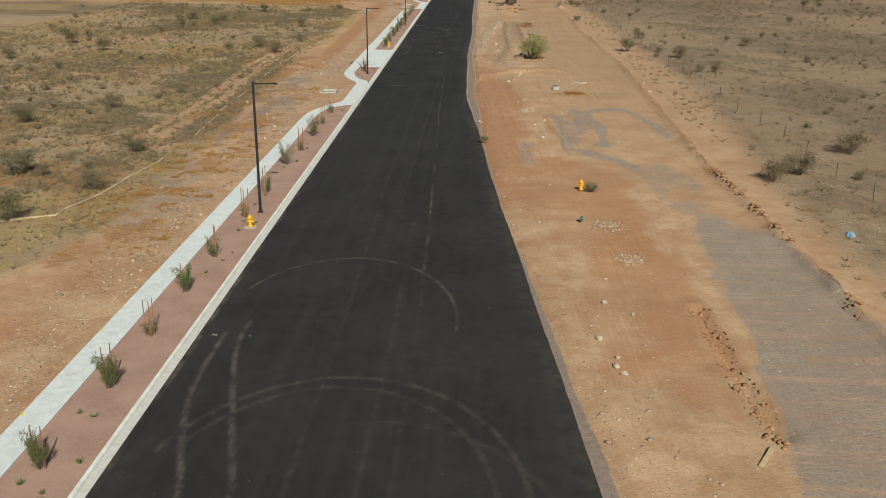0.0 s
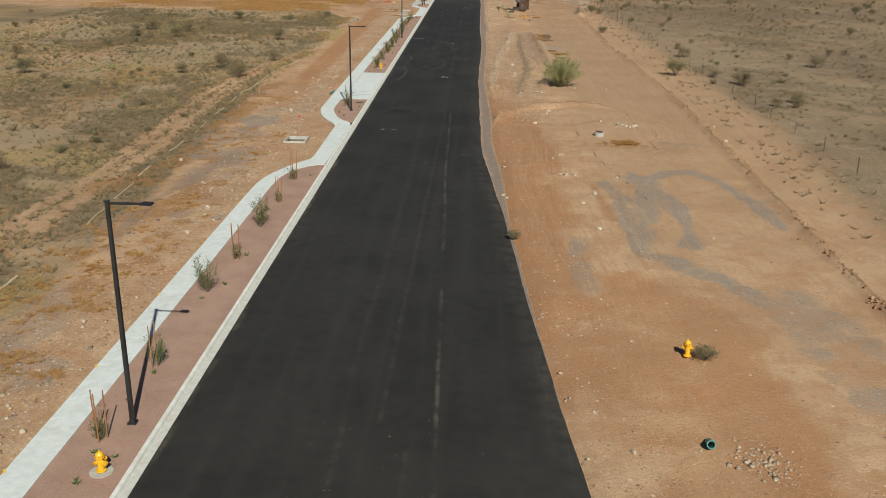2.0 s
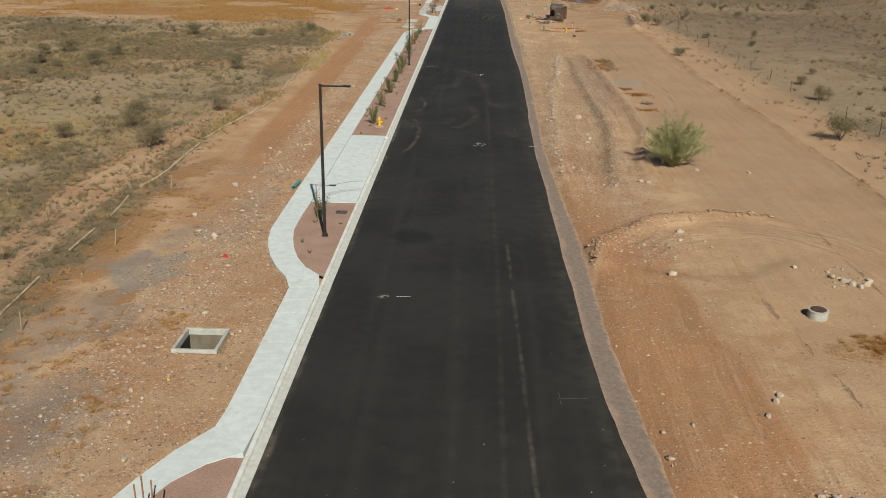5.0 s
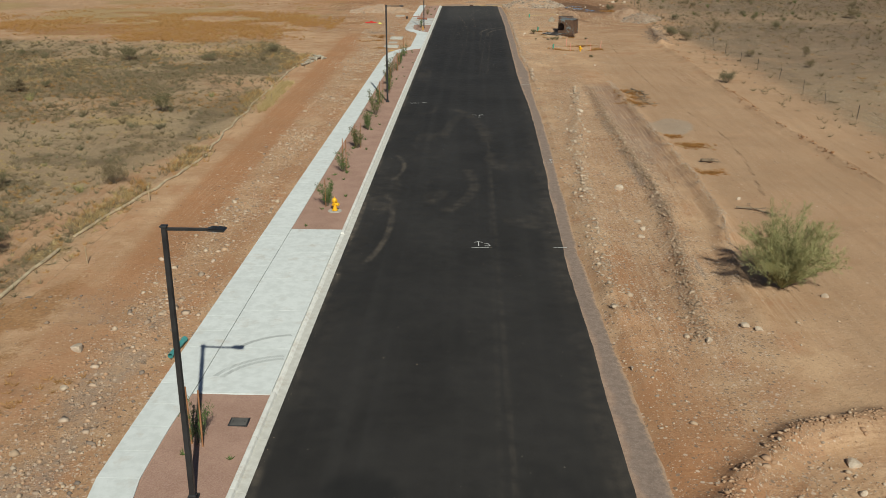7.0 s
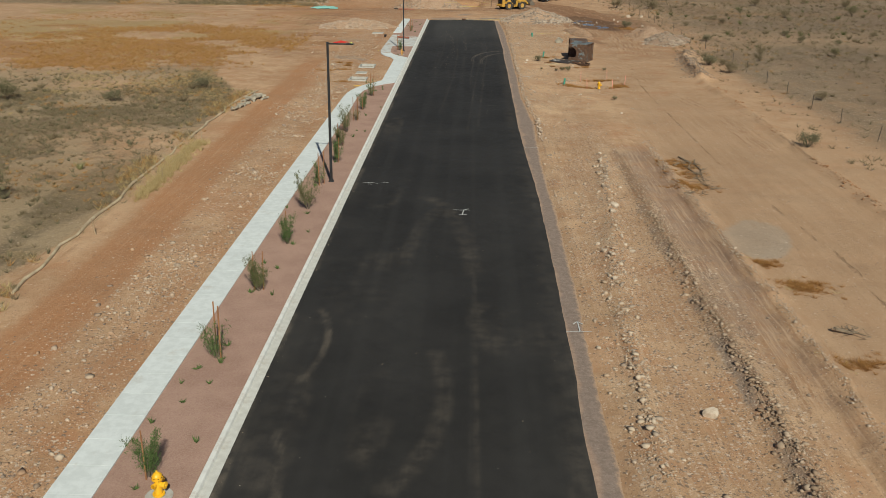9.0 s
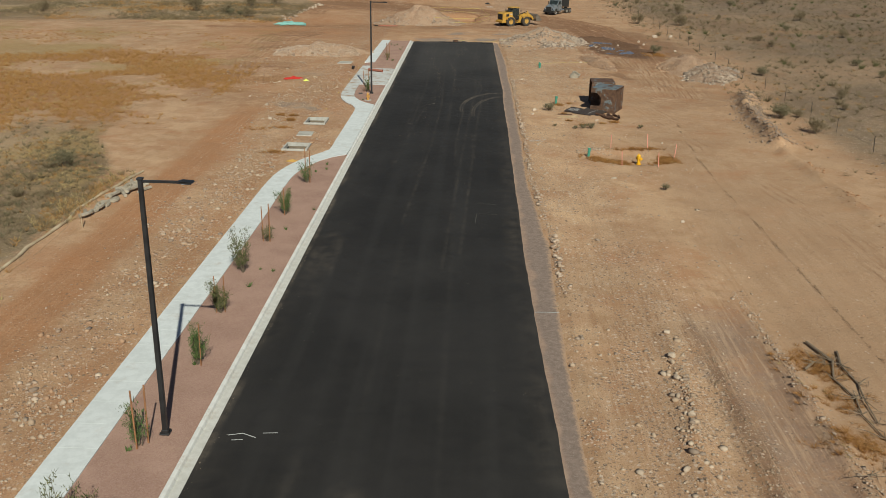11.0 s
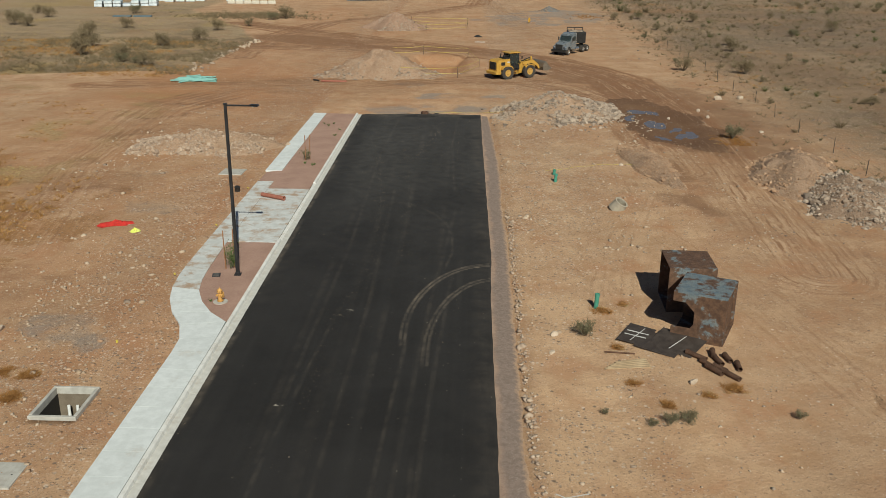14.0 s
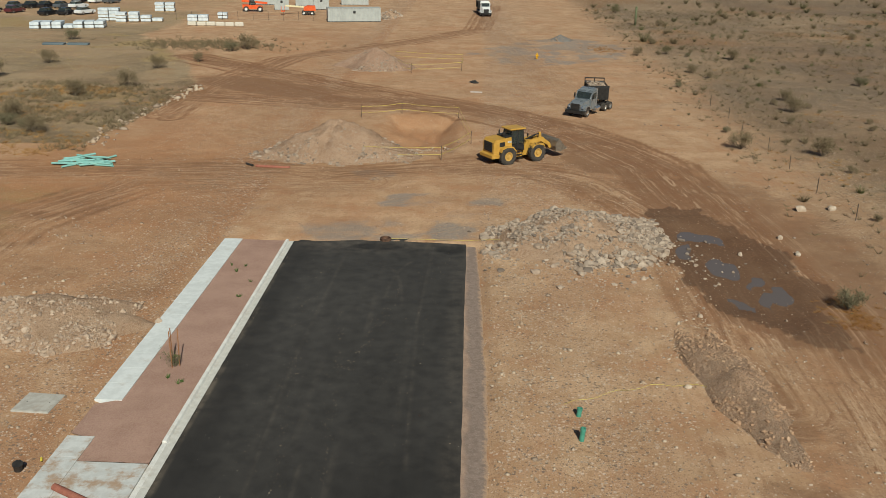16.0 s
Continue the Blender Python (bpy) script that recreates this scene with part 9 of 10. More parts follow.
def wheel_loader():
    """A wheel loader that faces +x."""
    root = thing("wheel_loader", pose(0, 0, 0), "yellow wheel loader with a raised toothed bucket", "wheel loader")
    bm = bmesh.new()
    prism(bm, [(-3.15, 1.0), (-3.15, 2.15), (-2.9, 2.42), (-1.2, 2.52), (-1.05, 1.3), (-1.2, 1.0)], 1.75)
    part("engine_hood", bm, CAT_YELLOW, root)
    bm = bmesh.new()
    box(bm, (-3.17, 0, 1.72), (0.08, 1.3, 0.9), bevel=0.02)
    grille = part("grille", bm, BLACK, root, "black radiator grille")
    for k in range(5):
        bm = bmesh.new()
        box(bm, (-3.225, 0, 1.4 + 0.16 * k), (0.03, 1.2, 0.03))
        part("bar", bm, DARK_IRON, grille)
    bm = bmesh.new()
    prism(bm, [(-3.4, 0.72), (-3.42, 1.0), (-3.1, 1.12), (-2.5, 1.0), (-2.5, 0.7)], 2.1)
    part("counterweight", bm, CAT_YELLOW, root)
    bm = bmesh.new()
    prism(bm, [(-2.4, 0.55), (-2.4, 1.1), (0.1, 1.15), (0.4, 0.75), (0.3, 0.5)], 1.1)
    part("rear_frame", bm, CAT_YELLOW, root)
    for sy in (-1, 1):
        bm = bmesh.new()
        prism(bm, [(-2.55, 1.28), (-2.45, 1.62), (-1.9, 1.78), (-1.2, 1.70), (-0.85, 1.35), (-0.85, 1.22), (-1.25, 1.6), (-1.9, 1.68), (-2.4, 1.52), (-2.48, 1.28)], 0.62, pose(0, sy * 1.0, 0))
        part("rear_fender", bm, CAT_YELLOW, root)
        bm = bmesh.new()
        box(bm, (-2.2, sy * 0.885, 1.95), (0.6, 0.02, 0.42), bevel=0.008)
        part("side_vent", bm, BLACK, root)
        bm = bmesh.new()
        box(bm, (-1.4, sy * 0.885, 2.12), (0.42, 0.016, 0.16))
        part("nameplate", bm, CHALK, root, "white block-shaped badge")
    # cab
    bm = bmesh.new()
    prism(bm, [(-1.15, 1.15), (-1.15, 1.75), (0.32, 1.75), (0.42, 1.15)], 1.5)
    part("cab_base", bm, BLACK, root)
    bm = bmesh.new()
    box(bm, (-0.55, 0, 1.95), (0.5, 0.5, 0.14), bevel=0.04)
    box(bm, (-0.8, 0, 2.35), (0.14, 0.5, 0.75), (0, -8, 0), bevel=0.05)
    part("seat", bm, BLACK, root)
    bm = bmesh.new()
    tube(bm, (0.2, 0, 1.7), (0.05, 0, 2.2), 0.06, seg=8)
    ring(bm, 0.2, 0.17, 2.2, 2.23, 16)
    part("steering_column", bm, BLACK, root)
    for x0, y0, x1 in ((-1.1, -0.72, -0.98), (-1.1, 0.72, -0.98), (0.36, -0.72, 0.22), (0.36, 0.72, 0.22), (-0.42, -0.74, -0.42), (-0.42, 0.74, -0.42)):
        bm = bmesh.new()
        tube(bm, (x0, y0, 1.74), (x1, y0 * 0.94, 3.12), 0.05, seg=6)
        part("cab_post", bm, BLACK, root)
    for c, s, r in (((0.31, 0, 2.42), (0.02, 1.32, 1.2), (0, -6, 0)), ((-1.05, 0, 2.42), (0.02, 1.32, 1.2), (0, 6, 0)), ((-0.73, -0.715, 2.42), (0.52, 0.02, 1.25), (2, 0, 0)), ((-0.06, -0.715, 2.42), (0.58, 0.02, 1.25), (2, 0, 0)), ((-0.73, 0.715, 2.42), (0.52, 0.02, 1.25), (-2, 0, 0)), ((-0.06, 0.715, 2.42), (0.58, 0.02, 1.25), (-2, 0, 0))):
        bm = bmesh.new()
        box(bm, c, s, r)
        part("window", bm, GLASS, root, "dark tinted glass")
    bm = bmesh.new()
    box(bm, (-0.38, 0, 3.2), (1.75, 1.65, 0.15), bevel=0.05)
    roof = part("roof", bm, CAT_YELLOW, root)
    for sy in (-1, 1):
        bm = bmesh.new()
        box(bm, (0.42, sy * 0.6, 3.1), (0.12, 0.18, 0.12), bevel=0.015)
        part("work_light", bm, CHALK, roof)
        bm = bmesh.new()
        box(bm, (0.55, sy * 1.0, 2.6), (0.06, 0.2, 0.34), bevel=0.02)
        tube(bm, (0.35, sy * 0.72, 2.8), (0.55, sy * 1.0, 2.74), 0.02, seg=5)
        part("mirror", bm, BLACK, root)
    bm = bmesh.new()
    tube(bm, (-1.7, 0.45, 2.45), (-1.7, 0.45, 3.05), 0.075, seg=10)
    part("exhaust", bm, BLACK, root)
    bm = bmesh.new()
    tube(bm, (-1.75, -0.4, 2.45), (-1.75, -0.4, 2.7), 0.1, seg=10)
    tube(bm, (-1.75, -0.4, 2.7), (-1.75, -0.4, 2.95), 0.17, 0.15, 12)
    part("air_cleaner", bm, BLACK, root)
    bm = bmesh.new()
    box(bm, (-1.35, 0, 2.56), (0.85, 1.5, 0.12), bevel=0.03)
    part("deck", bm, BLACK, root)
    for k in range(4):
        bm = bmesh.new()
        box(bm, (-0.35, -1.12, 0.55 + 0.3 * k), (0.42, 0.22, 0.04))
        part("step", bm, BLACK, root)
    for sx in (-0.57, -0.13):
        bm = bmesh.new()
        tube(bm, (sx, -1.2, 0.5), (sx, -0.85, 2.0), 0.02, seg=5)
        part("handrail", bm, BLACK, root)
    # front frame, arms, bucket
    bm = bmesh.new()
    prism(bm, [(0.45, 0.55), (0.45, 1.3), (0.9, 1.95), (1.35, 1.95), (2.2, 1.1), (2.2, 0.6)], 1.0)
    part("front_frame", bm, CAT_YELLOW, root)
    for sy in (-1, 1):
        bm = bmesh.new()
        prism(bm, [(0.95, 1.3), (1.1, 1.62), (1.7, 1.74), (2.3, 1.62), (2.45, 1.3), (2.25, 1.5), (1.7, 1.63), (1.2, 1.52)], 0.6, pose(0, sy * 1.02, 0))
        part("front_fender", bm, CAT_YELLOW, root)
        bm = bmesh.new()
        prism(bm, [(0.95, 1.62), (0.95, 1.95), (2.6, 2.15), (3.55, 1.45), (3.7, 1.0), (3.45, 0.95), (3.25, 1.3), (2.45, 1.72)], 0.16, pose(0, sy * 0.52, 0))
        part("lift_arm", bm, CAT_YELLOW, root)
        bm = bmesh.new()
        tube(bm, (1.0, sy * 0.36, 1.1), (1.9, sy * 0.4, 1.45), 0.09, seg=8)
        tube(bm, (1.9, sy * 0.4, 1.45), (2.5, sy * 0.45, 1.7), 0.05, seg=8)
        part("lift_cylinder", bm, BLACK, root)
    bm = bmesh.new()
    tube(bm, (1.1, 0, 1.95), (2.1, 0, 2.25), 0.09, seg=8)
    tube(bm, (2.1, 0, 2.25), (2.7, 0, 2.4), 0.05, seg=8)
    part("tilt_cylinder", bm, BLACK, root)
    bm = bmesh.new()
    prism(bm, [(2.6, 1.55), (2.55, 2.5), (2.75, 2.5), (3.0, 1.6), (3.75, 1.35), (3.75, 1.2), (2.95, 1.4)], 0.14)
    part("bell_crank", bm, CAT_YELLOW, root)
    out = [(3.72, 0.78), (3.62, 1.2), (3.78, 1.75), (4.05, 1.95), (4.0, 1.7), (3.85, 1.25), (3.92, 0.95), (4.35, 0.86), (4.95, 1.0), (4.95, 0.94), (4.35, 0.74)]
    bm = bmesh.new()
    prism(bm, out, 2.75)
    bucket = part("bucket", bm, WORN, root, "worn bare steel bucket")
    for sy in (-1, 1):
        bm = bmesh.new()
        prism(bm, [(3.66, 0.82), (3.66, 1.2), (3.8, 1.75), (4.05, 1.93), (4.9, 1.02), (4.35, 0.76)], 0.05, pose(0, sy * 1.36, 0))
        part("bucket_side", bm, WORN, bucket)
    for k in range(8):
        bm = bmesh.new()
        prism(bm, [(4.9, 0.93), (5.18, 1.02), (4.9, 1.03)], 0.12, pose(0, -1.2 + 2.4 * k / 7, 0))
        part("tooth", bm, WORN, bucket)
    for x in (-1.7, 1.65):
        for sy in (-1, 1):
            wheel(root, (x, sy * 1.05, 0.84), 0.86, 0.6, RIM_YELLOW, 0.5, 40)
    for k in range(2):
        bm = bmesh.new()
        tube(bm, (-1.7 + 3.35 * k, -0.8, 0.78), (-1.7 + 3.35 * k, 0.8, 0.78), 0.2, seg=10)
        part("axle", bm, BLACK, root)
    return root


loader = wheel_loader()
loader.matrix_basis = pose(2.6, 319.35, gz(2.6, 319.35) - 0.03, 0, 0, 33) @ Matrix.Scale(0.95, 4)
soilheap = stone_arrays(np.stack([4.15 + 0.28 * RS.rand(60), -1.1 + 2.2 * RS.rand(60), 0.95 + 0.18 * RS.rand(60)], 1), sizes(60, 0.09))
ob = np_mesh("bucket_load", soilheap[0], soilheap[1], CLOD)
ob.matrix_basis = loader.matrix_basis.copy()
tagged(ob, "loose tan soil lying in the loader bucket", "soil", kind="stuff")


def truck(paint_mat, label, trailer, group="dump trucks"):
    """A conventional day-cab truck that faces +x; its nose is at x = 0."""
    root = thing("dump_truck", pose(0, 0, 0), label, "truck", group)
    bm = bmesh.new()
    prism(bm, [(-0.25, 0.75), (-0.12, 1.55), (-0.5, 1.75), (-1.95, 1.98), (-1.95, 0.75)], 1.9)
    for v in bm.verts:
        if v.co.x > -0.6:
            v.co.y *= 0.8
    part("bonnet", bm, paint_mat, root)
    bm = bmesh.new()
    box(bm, (-0.13, 0, 1.2), (0.1, 1.15, 0.8), bevel=0.05)
    part("grille", bm, BLACK, root, "black radiator grille")
    bm = bmesh.new()
    prism(bm, [(0.12, 0.5), (0.15, 0.82), (-0.3, 0.85), (-0.3, 0.5)], 2.35)
    part("bumper", bm, BLACK, root)
    for sy in (-1, 1):
        bm = bmesh.new()
        box(bm, (-0.26, sy * 0.86, 1.2), (0.22, 0.3, 0.26), (0, -10, sy * 16), bevel=0.04)
        part("headlight", bm, CHROME, root, "clear headlight")
        bm = bmesh.new()
        prism(bm, [(-0.35, 0.8), (-0.4, 1.2), (-0.75, 1.36), (-1.45, 1.36), (-1.75, 1.05), (-1.75, 0.9), (-1.4, 1.2), (-0.8, 1.2), (-0.55, 0.8)], 0.42, pose(0, sy * 0.98, 0))
        part("fender", bm, paint_mat, root)
        bm = bmesh.new()
        tube(bm, (-2.9, sy * 1.05, 0.75), (-4.0, sy * 1.05, 0.75), 0.3, seg=14)
        part("fuel_tank", bm, CHROME, root, "polished round fuel tank")
        bm = bmesh.new()
        box(bm, (-2.15, sy * 1.24, 2.25), (0.1, 0.18, 0.5), bevel=0.03)
        tube(bm, (-2.2, sy * 1.0, 2.4), (-2.15, sy * 1.22, 2.4), 0.02, seg=5)
        part("mirror", bm, BLACK, root)
        bm = bmesh.new()
        tube(bm, (-3.62, sy * 0.95, 1.0), (-3.62, sy * 0.95, 3.1), 0.07, seg=10)
        part("exhaust_stack", bm, CHROME, root)
    bm = bmesh.new()
    prism(bm, [(-1.9, 0.75), (-1.9, 1.95), (-2.35, 2.72), (-2.7, 2.85), (-3.5, 2.88), (-3.5, 0.75)], 2.1)
    part("cab", bm, paint_mat, root)
    bm = bmesh.new()
    prism(bm, [(-2.45, 2.78), (-2.9, 3.05), (-3.5, 3.12), (-3.5, 2.87), (-2.7, 2.85)], 1.8)
    part("roof_fairing", bm, paint_mat, root)
    bm = bmesh.new()
    box(bm, (-2.105, 0, 2.34), (0.025, 1.8, 0.8), (0, -30.3, 0))
    part("windscreen", bm, GLASS, root, "dark windscreen")
    for sy in (-1, 1):
        bm = bmesh.new()
        prism(bm, [(-2.15, 1.95), (-2.5, 2.6), (-3.2, 2.65), (-3.2, 1.95)], 0.02, pose(0, sy * 1.058, 0))
        part("side_window", bm, GLASS, root)
        bm = bmesh.new()
        prism(bm, [(-1.98, 0.85), (-1.98, 1.9), (-3.28, 1.9), (-3.28, 0.85)], 0.015, pose(0, sy * 1.056, 0))
        part("door", bm, paint_mat, root)
        bm = bmesh.new()
        box(bm, (-4.9, sy * 0.38, 0.82), (5.9, 0.1, 0.26))
        part("chassis_rail", bm, BLACK, root)
    for sy in (-1, 1):
        wheel(root, (-1.1, sy * 1.02, 0.5), 0.5, 0.3, CHROME, 0.55)
        for x in (-5.75, -7.05):
            wheel(root, (x, sy * 0.92, 0.5), 0.5, 0.55, CHROME, 0.55)
    if trailer:
        body = new("dump_body")
        body.parent = root
        body.matrix_basis = pose(-5.9, 0, 0, 0, 0, trailer[0])
        L = trailer[1]
        for sy in (-1, 1):
            bm = bmesh.new()
            prism(bm, [(0, 1.25), (0.15, 2.75), (-L, 2.75), (-L + 0.4, 1.25)], 0.06, pose(0, sy * 1.2, 0))
            part("side_board", bm, BLACK, body)
            for k in range(6):
                bm = bmesh.new()
                box(bm, (-0.5 - (L - 1) * k / 5, sy * 1.26, 2.0), (0.08, 0.06, 1.45))
                part("rib", bm, BLACK, body)
        for x, s in ((0.07, 1.0), (-L + 0.2, 1.0)):
            bm = bmesh.new()
            box(bm, (x, 0, 2.0), (0.06, 2.34, 1.5), (0, 6 if x > 0 else -15, 0))
            part("end_board", bm, BLACK, body)
        bm = bmesh.new()
        box(bm, (-L / 2, 0, 1.28), (L - 0.3, 2.3, 0.1))
        part("floor", bm, BLACK, body)
        bm = bmesh.new()
        box(bm, (-L + 0.2, 0, 3.1), (0.12, 2.5, 0.12))
        for sy in (-1, 0, 1):
            box(bm, (-L + 0.15, sy * 1.2, 2.9), (0.1, 0.1, 0.5))
        part("hoop", bm, BLACK, body)
        bm = bmesh.new()
        box(bm, (0.1, 0, 2.85), (0.08, 2.5, 0.2))
        part("cab_guard", bm, BLACK, body)
        for sy in (-1, 1):
            for x in (-L + 1.2, -L + 2.5):
                wheel(body, (x, sy * 0.95, 0.5), 0.5, 0.5, CHROME, 0.55)
        v, f = stone_arrays(np.stack([-0.4 - (L - 0.9) * RS.rand(260), -1.05 + 2.1 * RS.rand(260), 2.55 + 0.2 * RS.rand(260)], 1), sizes(260, 0.16, 0.4, 0.3))
        tagged(np_mesh("load", v, f, RUBBLE, False, body), "load of pale rubble", kind="stuff")
        bm = bmesh.new()
        box(bm, (-L / 2, 0, 2.5), (L - 0.6, 2.2, 0.1))
        part("load_bed", bm, HEAP_SOIL, body)
    return root


t1 = truck(SILVER, "silver-grey day-cab dump truck with a black loaded body", (34, 5.0))
t1.matrix_basis = pose(9.7, 338.9, gz(9.7, 338.9), 0, 0, -124) @ Matrix.Scale(0.94, 4)
t2 = truck(WHITE, "white dump truck with a loaded body on the far dirt road", (0, 4.6))
t2.matrix_basis = pose(0.3, 444.0, gz(0.3, 444.0), 0, 0, -84)

# ---- storage yard beyond the works ----
CORRUGATED = plain("pale_grey_panel", (0.33, 0.34, 0.315), (0.40, 0.41, 0.38), 1.2, 30, 0.6, 0, 0.05)
WRAP = plain("white_wrap", (0.44, 0.49, 0.51), (0.66, 0.69, 0.69), 1.5, 20, 0.45, 0, 0.2)
CARS = {"black": tinted("black_car_paint", (0.018, 0.018, 0.02), 0.25), "white": tinted("white_car_paint", (0.68, 0.68, 0.66), 0.3), "maroon": tinted("maroon_car_paint", (0.10, 0.02, 0.025), 0.25), "grey": tinted("grey_car_paint", (0.09, 0.10, 0.11), 0.25)}


def container(x, y, w, d, h, turn, label):
    root = thing("site_container", pose(x, y, gz(x, y), 0, 0, turn), label, "container", "containers and cabins")
    n = int(w / 0.14)
    for s in (-1, 1):
        bm = bmesh.new()
        top = [bm.verts.new((-w / 2 + w * i / n, s * (d / 2 - (0.035 if (i // 2) % 2 else 0)), h)) for i in range(n + 1)]
        low = [bm.verts.new((-w / 2 + w * i / n, s * (d / 2 - (0.035 if (i // 2) % 2 else 0)), 0.12)) for i in range(n + 1)]
        for i in range(n):
            bm.faces.new((low[i], low[i + 1], top[i + 1], top[i]))
        part("ribbed_wall", bm, CORRUGATED, root)
    bm = bmesh.new()
    box(bm, (0, 0, h + 0.04), (w + 0.06, d + 0.06, 0.1), bevel=0.02)
    part("roof", bm, CORRUGATED, root)
    for s in (-1, 1):
        bm = bmesh.new()
        box(bm, (s * (w / 2 - 0.04), 0, h / 2 + 0.05), (0.07, d - 0.08, h - 0.12))
        part("end_wall", bm, CORRUGATED, root)
    bm = bmesh.new()
    box(bm, (0, 0, 0.06), (w, d, 0.12))
    part("base_frame", bm, DARK_IRON, root)
    bm = bmesh.new()
    box(bm, (0.0, -d / 2 - 0.012, h * 0.72), (0.5, 0.03, 0.5))
    part("vent", bm, BLACK, root, "small dark vent")
    return root


container(-26.9, 429.3, 10.8, 2.5, 2.7, 15, "long pale grey ribbed site container")
for x, y, w, d, h, turn in ((-46.0, 449.5, 3.2, 2.4, 2.6, 12), (-37.5, 452.5, 3.4, 2.4, 2.8, 12), (-41.5, 461.0, 7.0, 2.5, 2.7, 10), (-31.5, 465.5, 6.5, 2.5, 2.7, 10), (-53.0, 462, 6.0, 2.5, 2.6, 8)):
    container(x, y, w, d, h, turn, "pale site cabin in the storage yard")


def stack(x, y, w, d, rows, turn, label, group="wrapped stacks"):
    root = thing("pallet_stack", pose(x, y, gz(x, y), 0, 0, turn), label, "pallet stack", group)
    for k in range(rows):
        bm = bmesh.new()
        box(bm, (rr.uniform(-0.05, 0.05), rr.uniform(-0.05, 0.05), 0.16 + 0.62 * k + 0.3), (w, d, 0.52), bevel=0.05)
        part("bale", bm, WRAP, root, "white plastic-wrapped bundle")
        bm = bmesh.new()
        box(bm, (0, 0, 0.09 + 0.62 * k), (w * 0.96, d * 0.9, 0.1))
        part("pallet", bm, LUMBER, root)
    return root


for k in range(7):
    stack(-82.0 + 1.75 * k, 405.8 + 0.6 * k, 1.62, 3.4, 2 - (k % 4 == 3), 12 + 5 * (k % 2), "white wrapped bundles stacked on pallets")
for x, y, r in ((-75.0, 420.0, 4), (-73.0, 420.4, 4), (-71.0, 418.5, 3), (-68.8, 419.3, 3), (-66.6, 419.8, 2), (-70.5, 439.5, 3), (-68.4, 440, 3), (-58.0, 422, 2), (-56.0, 422.5, 2), (-53.5, 427.5, 2), (-64.5, 420.5, 1)):
    stack(x, y, 1.9, 1.9, r, 10, "white wrapped bundles stacked on pallets")
for k in range(6):
    bm = bmesh.new()
    box(bm, (0, 0, 0.4), (1.7, 0.7, 0.8), bevel=0.15)
    ob = part("bulk_bag", bm, plain("pale_sack", (0.5, 0.45, 0.36), (0.58, 0.53, 0.44), 3, 30, 0.9) if k == 0 else bpy.data.materials["pale_sack"])
    ob.matrix_basis = pose(-56.0 + 1.75 * k, 414.8 + 0.25 * k, gz(-56 + 1.75 * k, 414.8), 0, 0, 8 + 3 * (k % 3))
    tagged(ob, "pale bulk sack lying in the yard", "sack", "row of pale sacks")
for x, y, w, d in ((-69.5, 385.3, 3.4, 1.3), (-65.8, 385.9, 3.4, 1.2)):
    bm = bmesh.new()
    box(bm, (0, 0, 0.15), (w, d, 0.3), bevel=0.05)
    ob = part("tarped_bundle", bm, plain("dull_blue_tarp", (0.09, 0.12, 0.13), (0.13, 0.16, 0.17), 2, 30, 0.7))
    ob.matrix_basis = pose(x, y, gz(x, y), 0, 0, 5)
    tagged(ob, "low bundle under a dull blue-grey tarp", "bundle", "tarped bundles")


def car(x, y, turn, color, label):
    root = thing("parked_car", pose(x, y, gz(x, y), 0, 0, turn), label, "car", "parked cars")
    bm = bmesh.new()
    prism(bm, [(-2.2, 0.35), (-2.25, 0.8), (-1.9, 0.98), (0.9, 0.95), (2.1, 0.8), (2.25, 0.5), (2.15, 0.3)], 1.78)
    part("body", bm, CARS[color], root)
    bm = bmesh.new()
    prism(bm, [(-1.85, 0.97), (-1.35, 1.48), (0.1, 1.5), (0.95, 0.96)], 1.5)
    part("cabin", bm, GLASS, root, "dark glazed cabin")
    bm = bmesh.new()
    box(bm, (-0.6, 0, 1.5), (1.5, 1.4, 0.05), bevel=0.02)
    part("roof", bm, CARS[color], root)
    for wx in (-1.4, 1.4):
        for wy in (-0.82, 0.82):
            wheel(root, (wx, wy, 0.33), 0.33, 0.2, CHROME, 0.55)
    return root


for k, (x, y, c) in enumerate(((-103.5, 431.0, "black"), (-98.7, 431.5, "maroon"), (-103.0, 440.5, "grey"), (-99.5, 441.5, "black"), (-96.6, 442.0, "black"), (-93.6, 442.8, "grey"), (-90.2, 443.4, "white"), (-90.2, 428.5, "black"), (-86.8, 429.6, "black"), (-83.6, 431.2, "white"), (-95.0, 456.0, "black"), (-91.5, 456.5, "white"), (-88.0, 457.0, "grey"))):
    car(x, y, 70 + 6 * (k % 3), c, c + " car parked in the dusty yard")


def telehandler():
    root = thing("telehandler", pose(-51.3, 444.5, gz(-51.3, 444.5), 0, 0, 10), "red telehandler parked in the yard", "telehandler")
    bm = bmesh.new()
    prism(bm, [(-2.2, 0.6), (-2.3, 1.5), (0.6, 1.5), (1.9, 1.2), (2.1, 0.6)], 1.9)
    part("body", bm, ORANGE, root)
    bm = bmesh.new()
    prism(bm, [(-0.9, 1.5), (-0.7, 2.5), (0.3, 2.5), (0.7, 1.5)], 0.9, pose(0, -0.5, 0))
    part("cab", bm, GLASS, root)
    bm = bmesh.new()
    box(bm, (0.3, 0.5, 2.0), (5.6, 0.4, 0.45), (0, 5, 0), bevel=0.03)
    part("boom", bm, ORANGE, root)
    for wx in (-1.5, 1.5):
        for wy in (-1, 1):
            wheel(root, (wx, wy, 0.6), 0.6, 0.42, WHITE, 0.5)
    return root


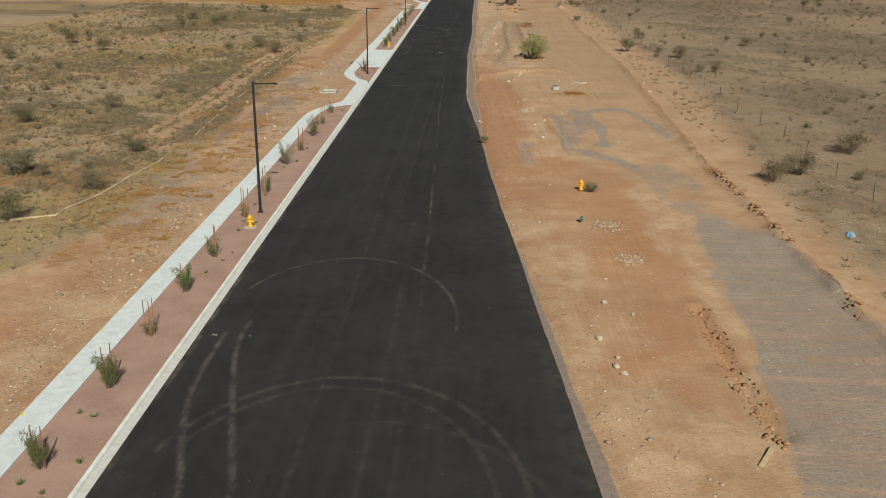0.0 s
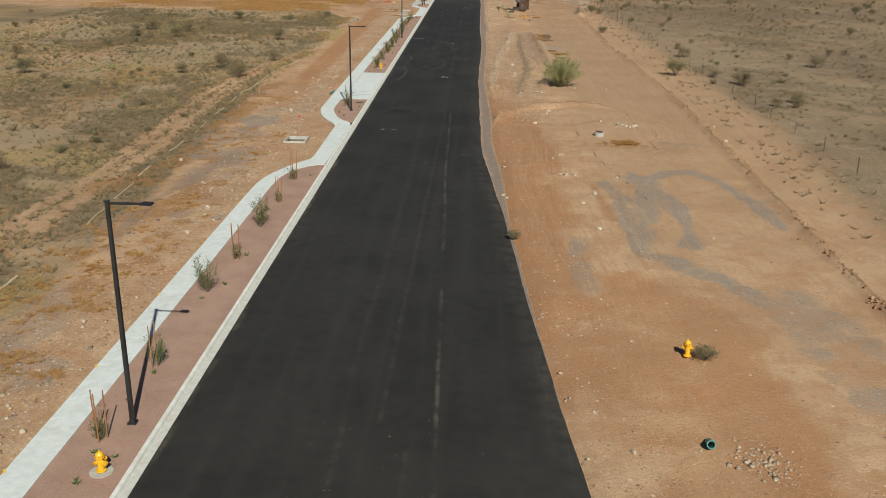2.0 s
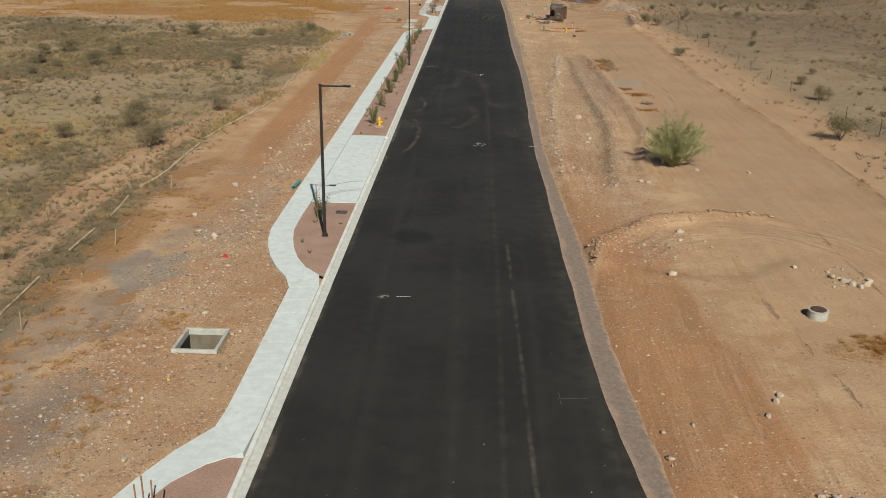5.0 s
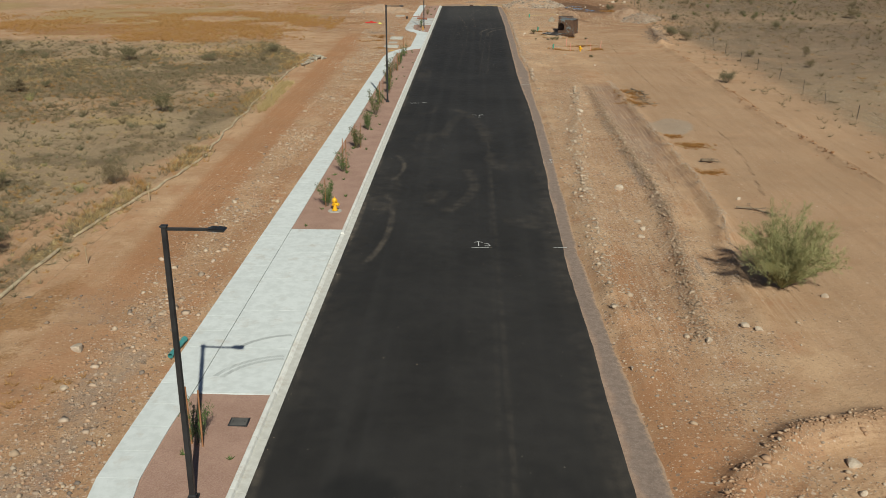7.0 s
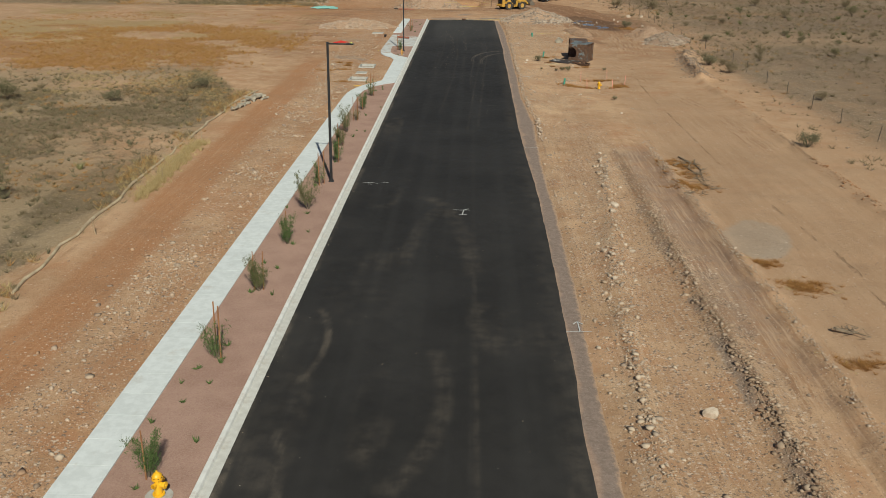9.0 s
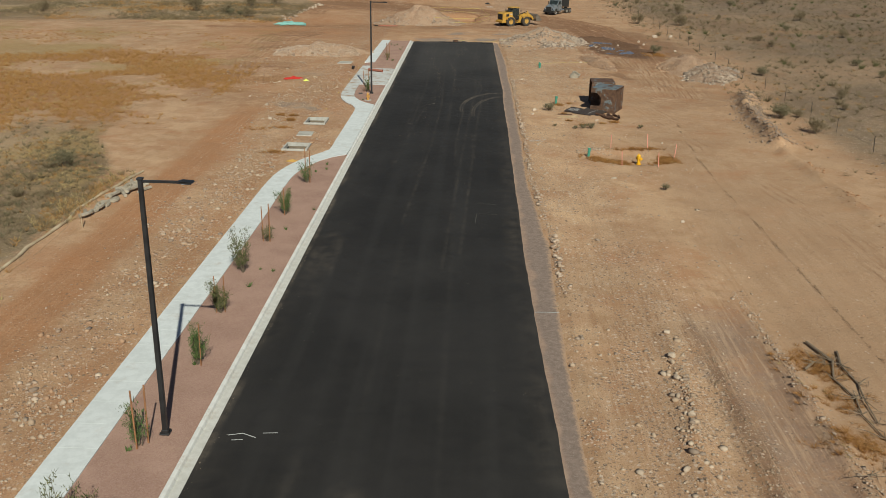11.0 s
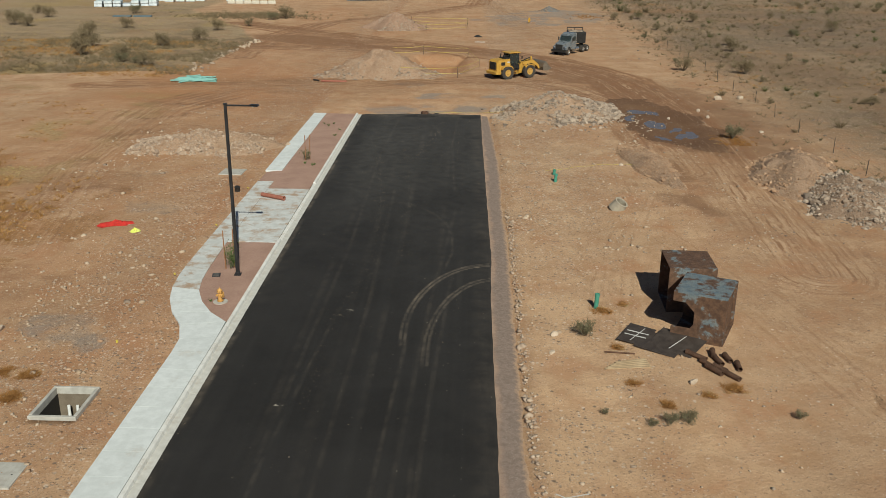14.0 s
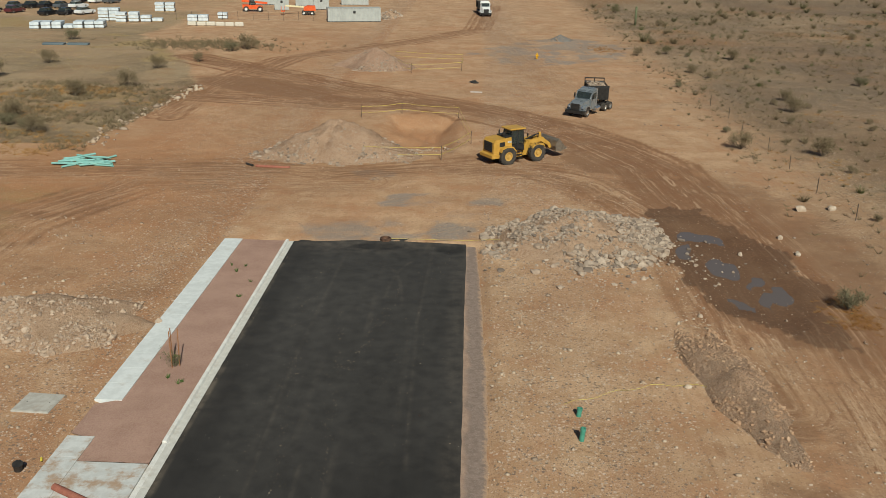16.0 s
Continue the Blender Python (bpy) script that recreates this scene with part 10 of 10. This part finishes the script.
def boom_lift():
    root = thing("boom_lift", pose(-38.6, 440.0, gz(-38.6, 440.0), 0, 0, 10), "orange boom lift with a folded arm in the yard", "boom lift")
    bm = bmesh.new()
    box(bm, (0.2, 0, 0.7), (2.2, 1.7, 0.4), bevel=0.05)
    part("chassis", bm, DARK_IRON, root)
    bm = bmesh.new()
    prism(bm, [(-0.6, 0.95), (-0.6, 1.7), (0.3, 1.95), (1.9, 1.9), (2.0, 0.95)], 1.9)
    part("turret", bm, ORANGE, root)
    bm = bmesh.new()
    box(bm, (-2.2, 0, 1.75), (4.6, 0.35, 0.35), (0, 4, 0), bevel=0.03)
    part("arm", bm, plain("cream_paint", (0.60, 0.52, 0.3), (0.68, 0.6, 0.38), 2, 30, 0.6), root, "cream folded arm")
    bm = bmesh.new()
    box(bm, (-5.0, 0, 0.75), (0.8, 1.6, 0.12))
    for sx in (-0.38, 0.38):
        for sy in (-0.78, 0.78):
            tube(bm, (-5.0 + sx, sy, 0.8), (-5.0 + sx, sy, 1.8), 0.03, seg=5)
    part("basket", bm, ORANGE, root)
    for wx in (-0.6, 1.2):
        for wy in (-0.9, 0.9):
            wheel(root, (wx, wy, 0.45), 0.45, 0.35, WHITE, 0.5)
    return root


telehandler()
boom_lift()
# yard screen fence
fence = thing("yard_fence", pose(0, 0, 0), "low dark wire fence along the storage yard", "fence")
last = None
for k in range(12):
    x, y = -62 + 3.0 * k, 424.0 + 0.5 * k
    bm = bmesh.new()
    tube(bm, (x, y, gz(x, y) - 0.1), (x, y, gz(x, y) + 1.8), 0.035, seg=5)
    part("post", bm, POST, fence)
    if last:
        for h in (0.2, 1.0, 1.75):
            bm = bmesh.new()
            tube(bm, (*last, gz(*last) + h), (x, y, gz(x, y) + h), 0.012, seg=3)
            part("wire", bm, WIRE, fence)
    last = (x, y)
# loose stony pile line behind the container
heap("rubble_pile", -20.5, 440.0, 2.0, 7.0, 1.2, -5, HEAP_SOIL, RUBBLE, 350, 0.2, "low heap of pale broken stone by the container", 0.5, 0.7)
# standing water in the rutted hollow
WATER = Nodes("muddy_water", 0.2)
WATER.b.inputs["Specular IOR Level"].default_value = 0.6
WATER = WATER.done((0.13, 0.10, 0.08))
px, py = np.meshgrid(np.linspace(-3.4, 3.4, 12), np.linspace(-10.5, 10.5, 36))
a_ = radians(8)
gx, gy = 15.2 + px * math.cos(a_) - py * math.sin(a_), 294.0 + px * math.sin(a_) + py * math.cos(a_)
level = float(np.percentile(height(gx, gy), 13))
i_ = (np.arange(35)[:, None] * 12 + np.arange(11)[None, :]).ravel()
quads = np.stack([i_, i_ + 1, i_ + 13, i_ + 12], 1)
keep_ = (np.hypot(px / 3.0, py / 9.6) < 1.0).ravel()[quads].all(1)
pool = np_mesh("puddle", np.stack([gx.ravel(), gy.ravel(), gx.ravel() * 0 + level], 1), quads[keep_], WATER)
tagged(pool, "shallow muddy puddle broken by wet ruts", "puddle")
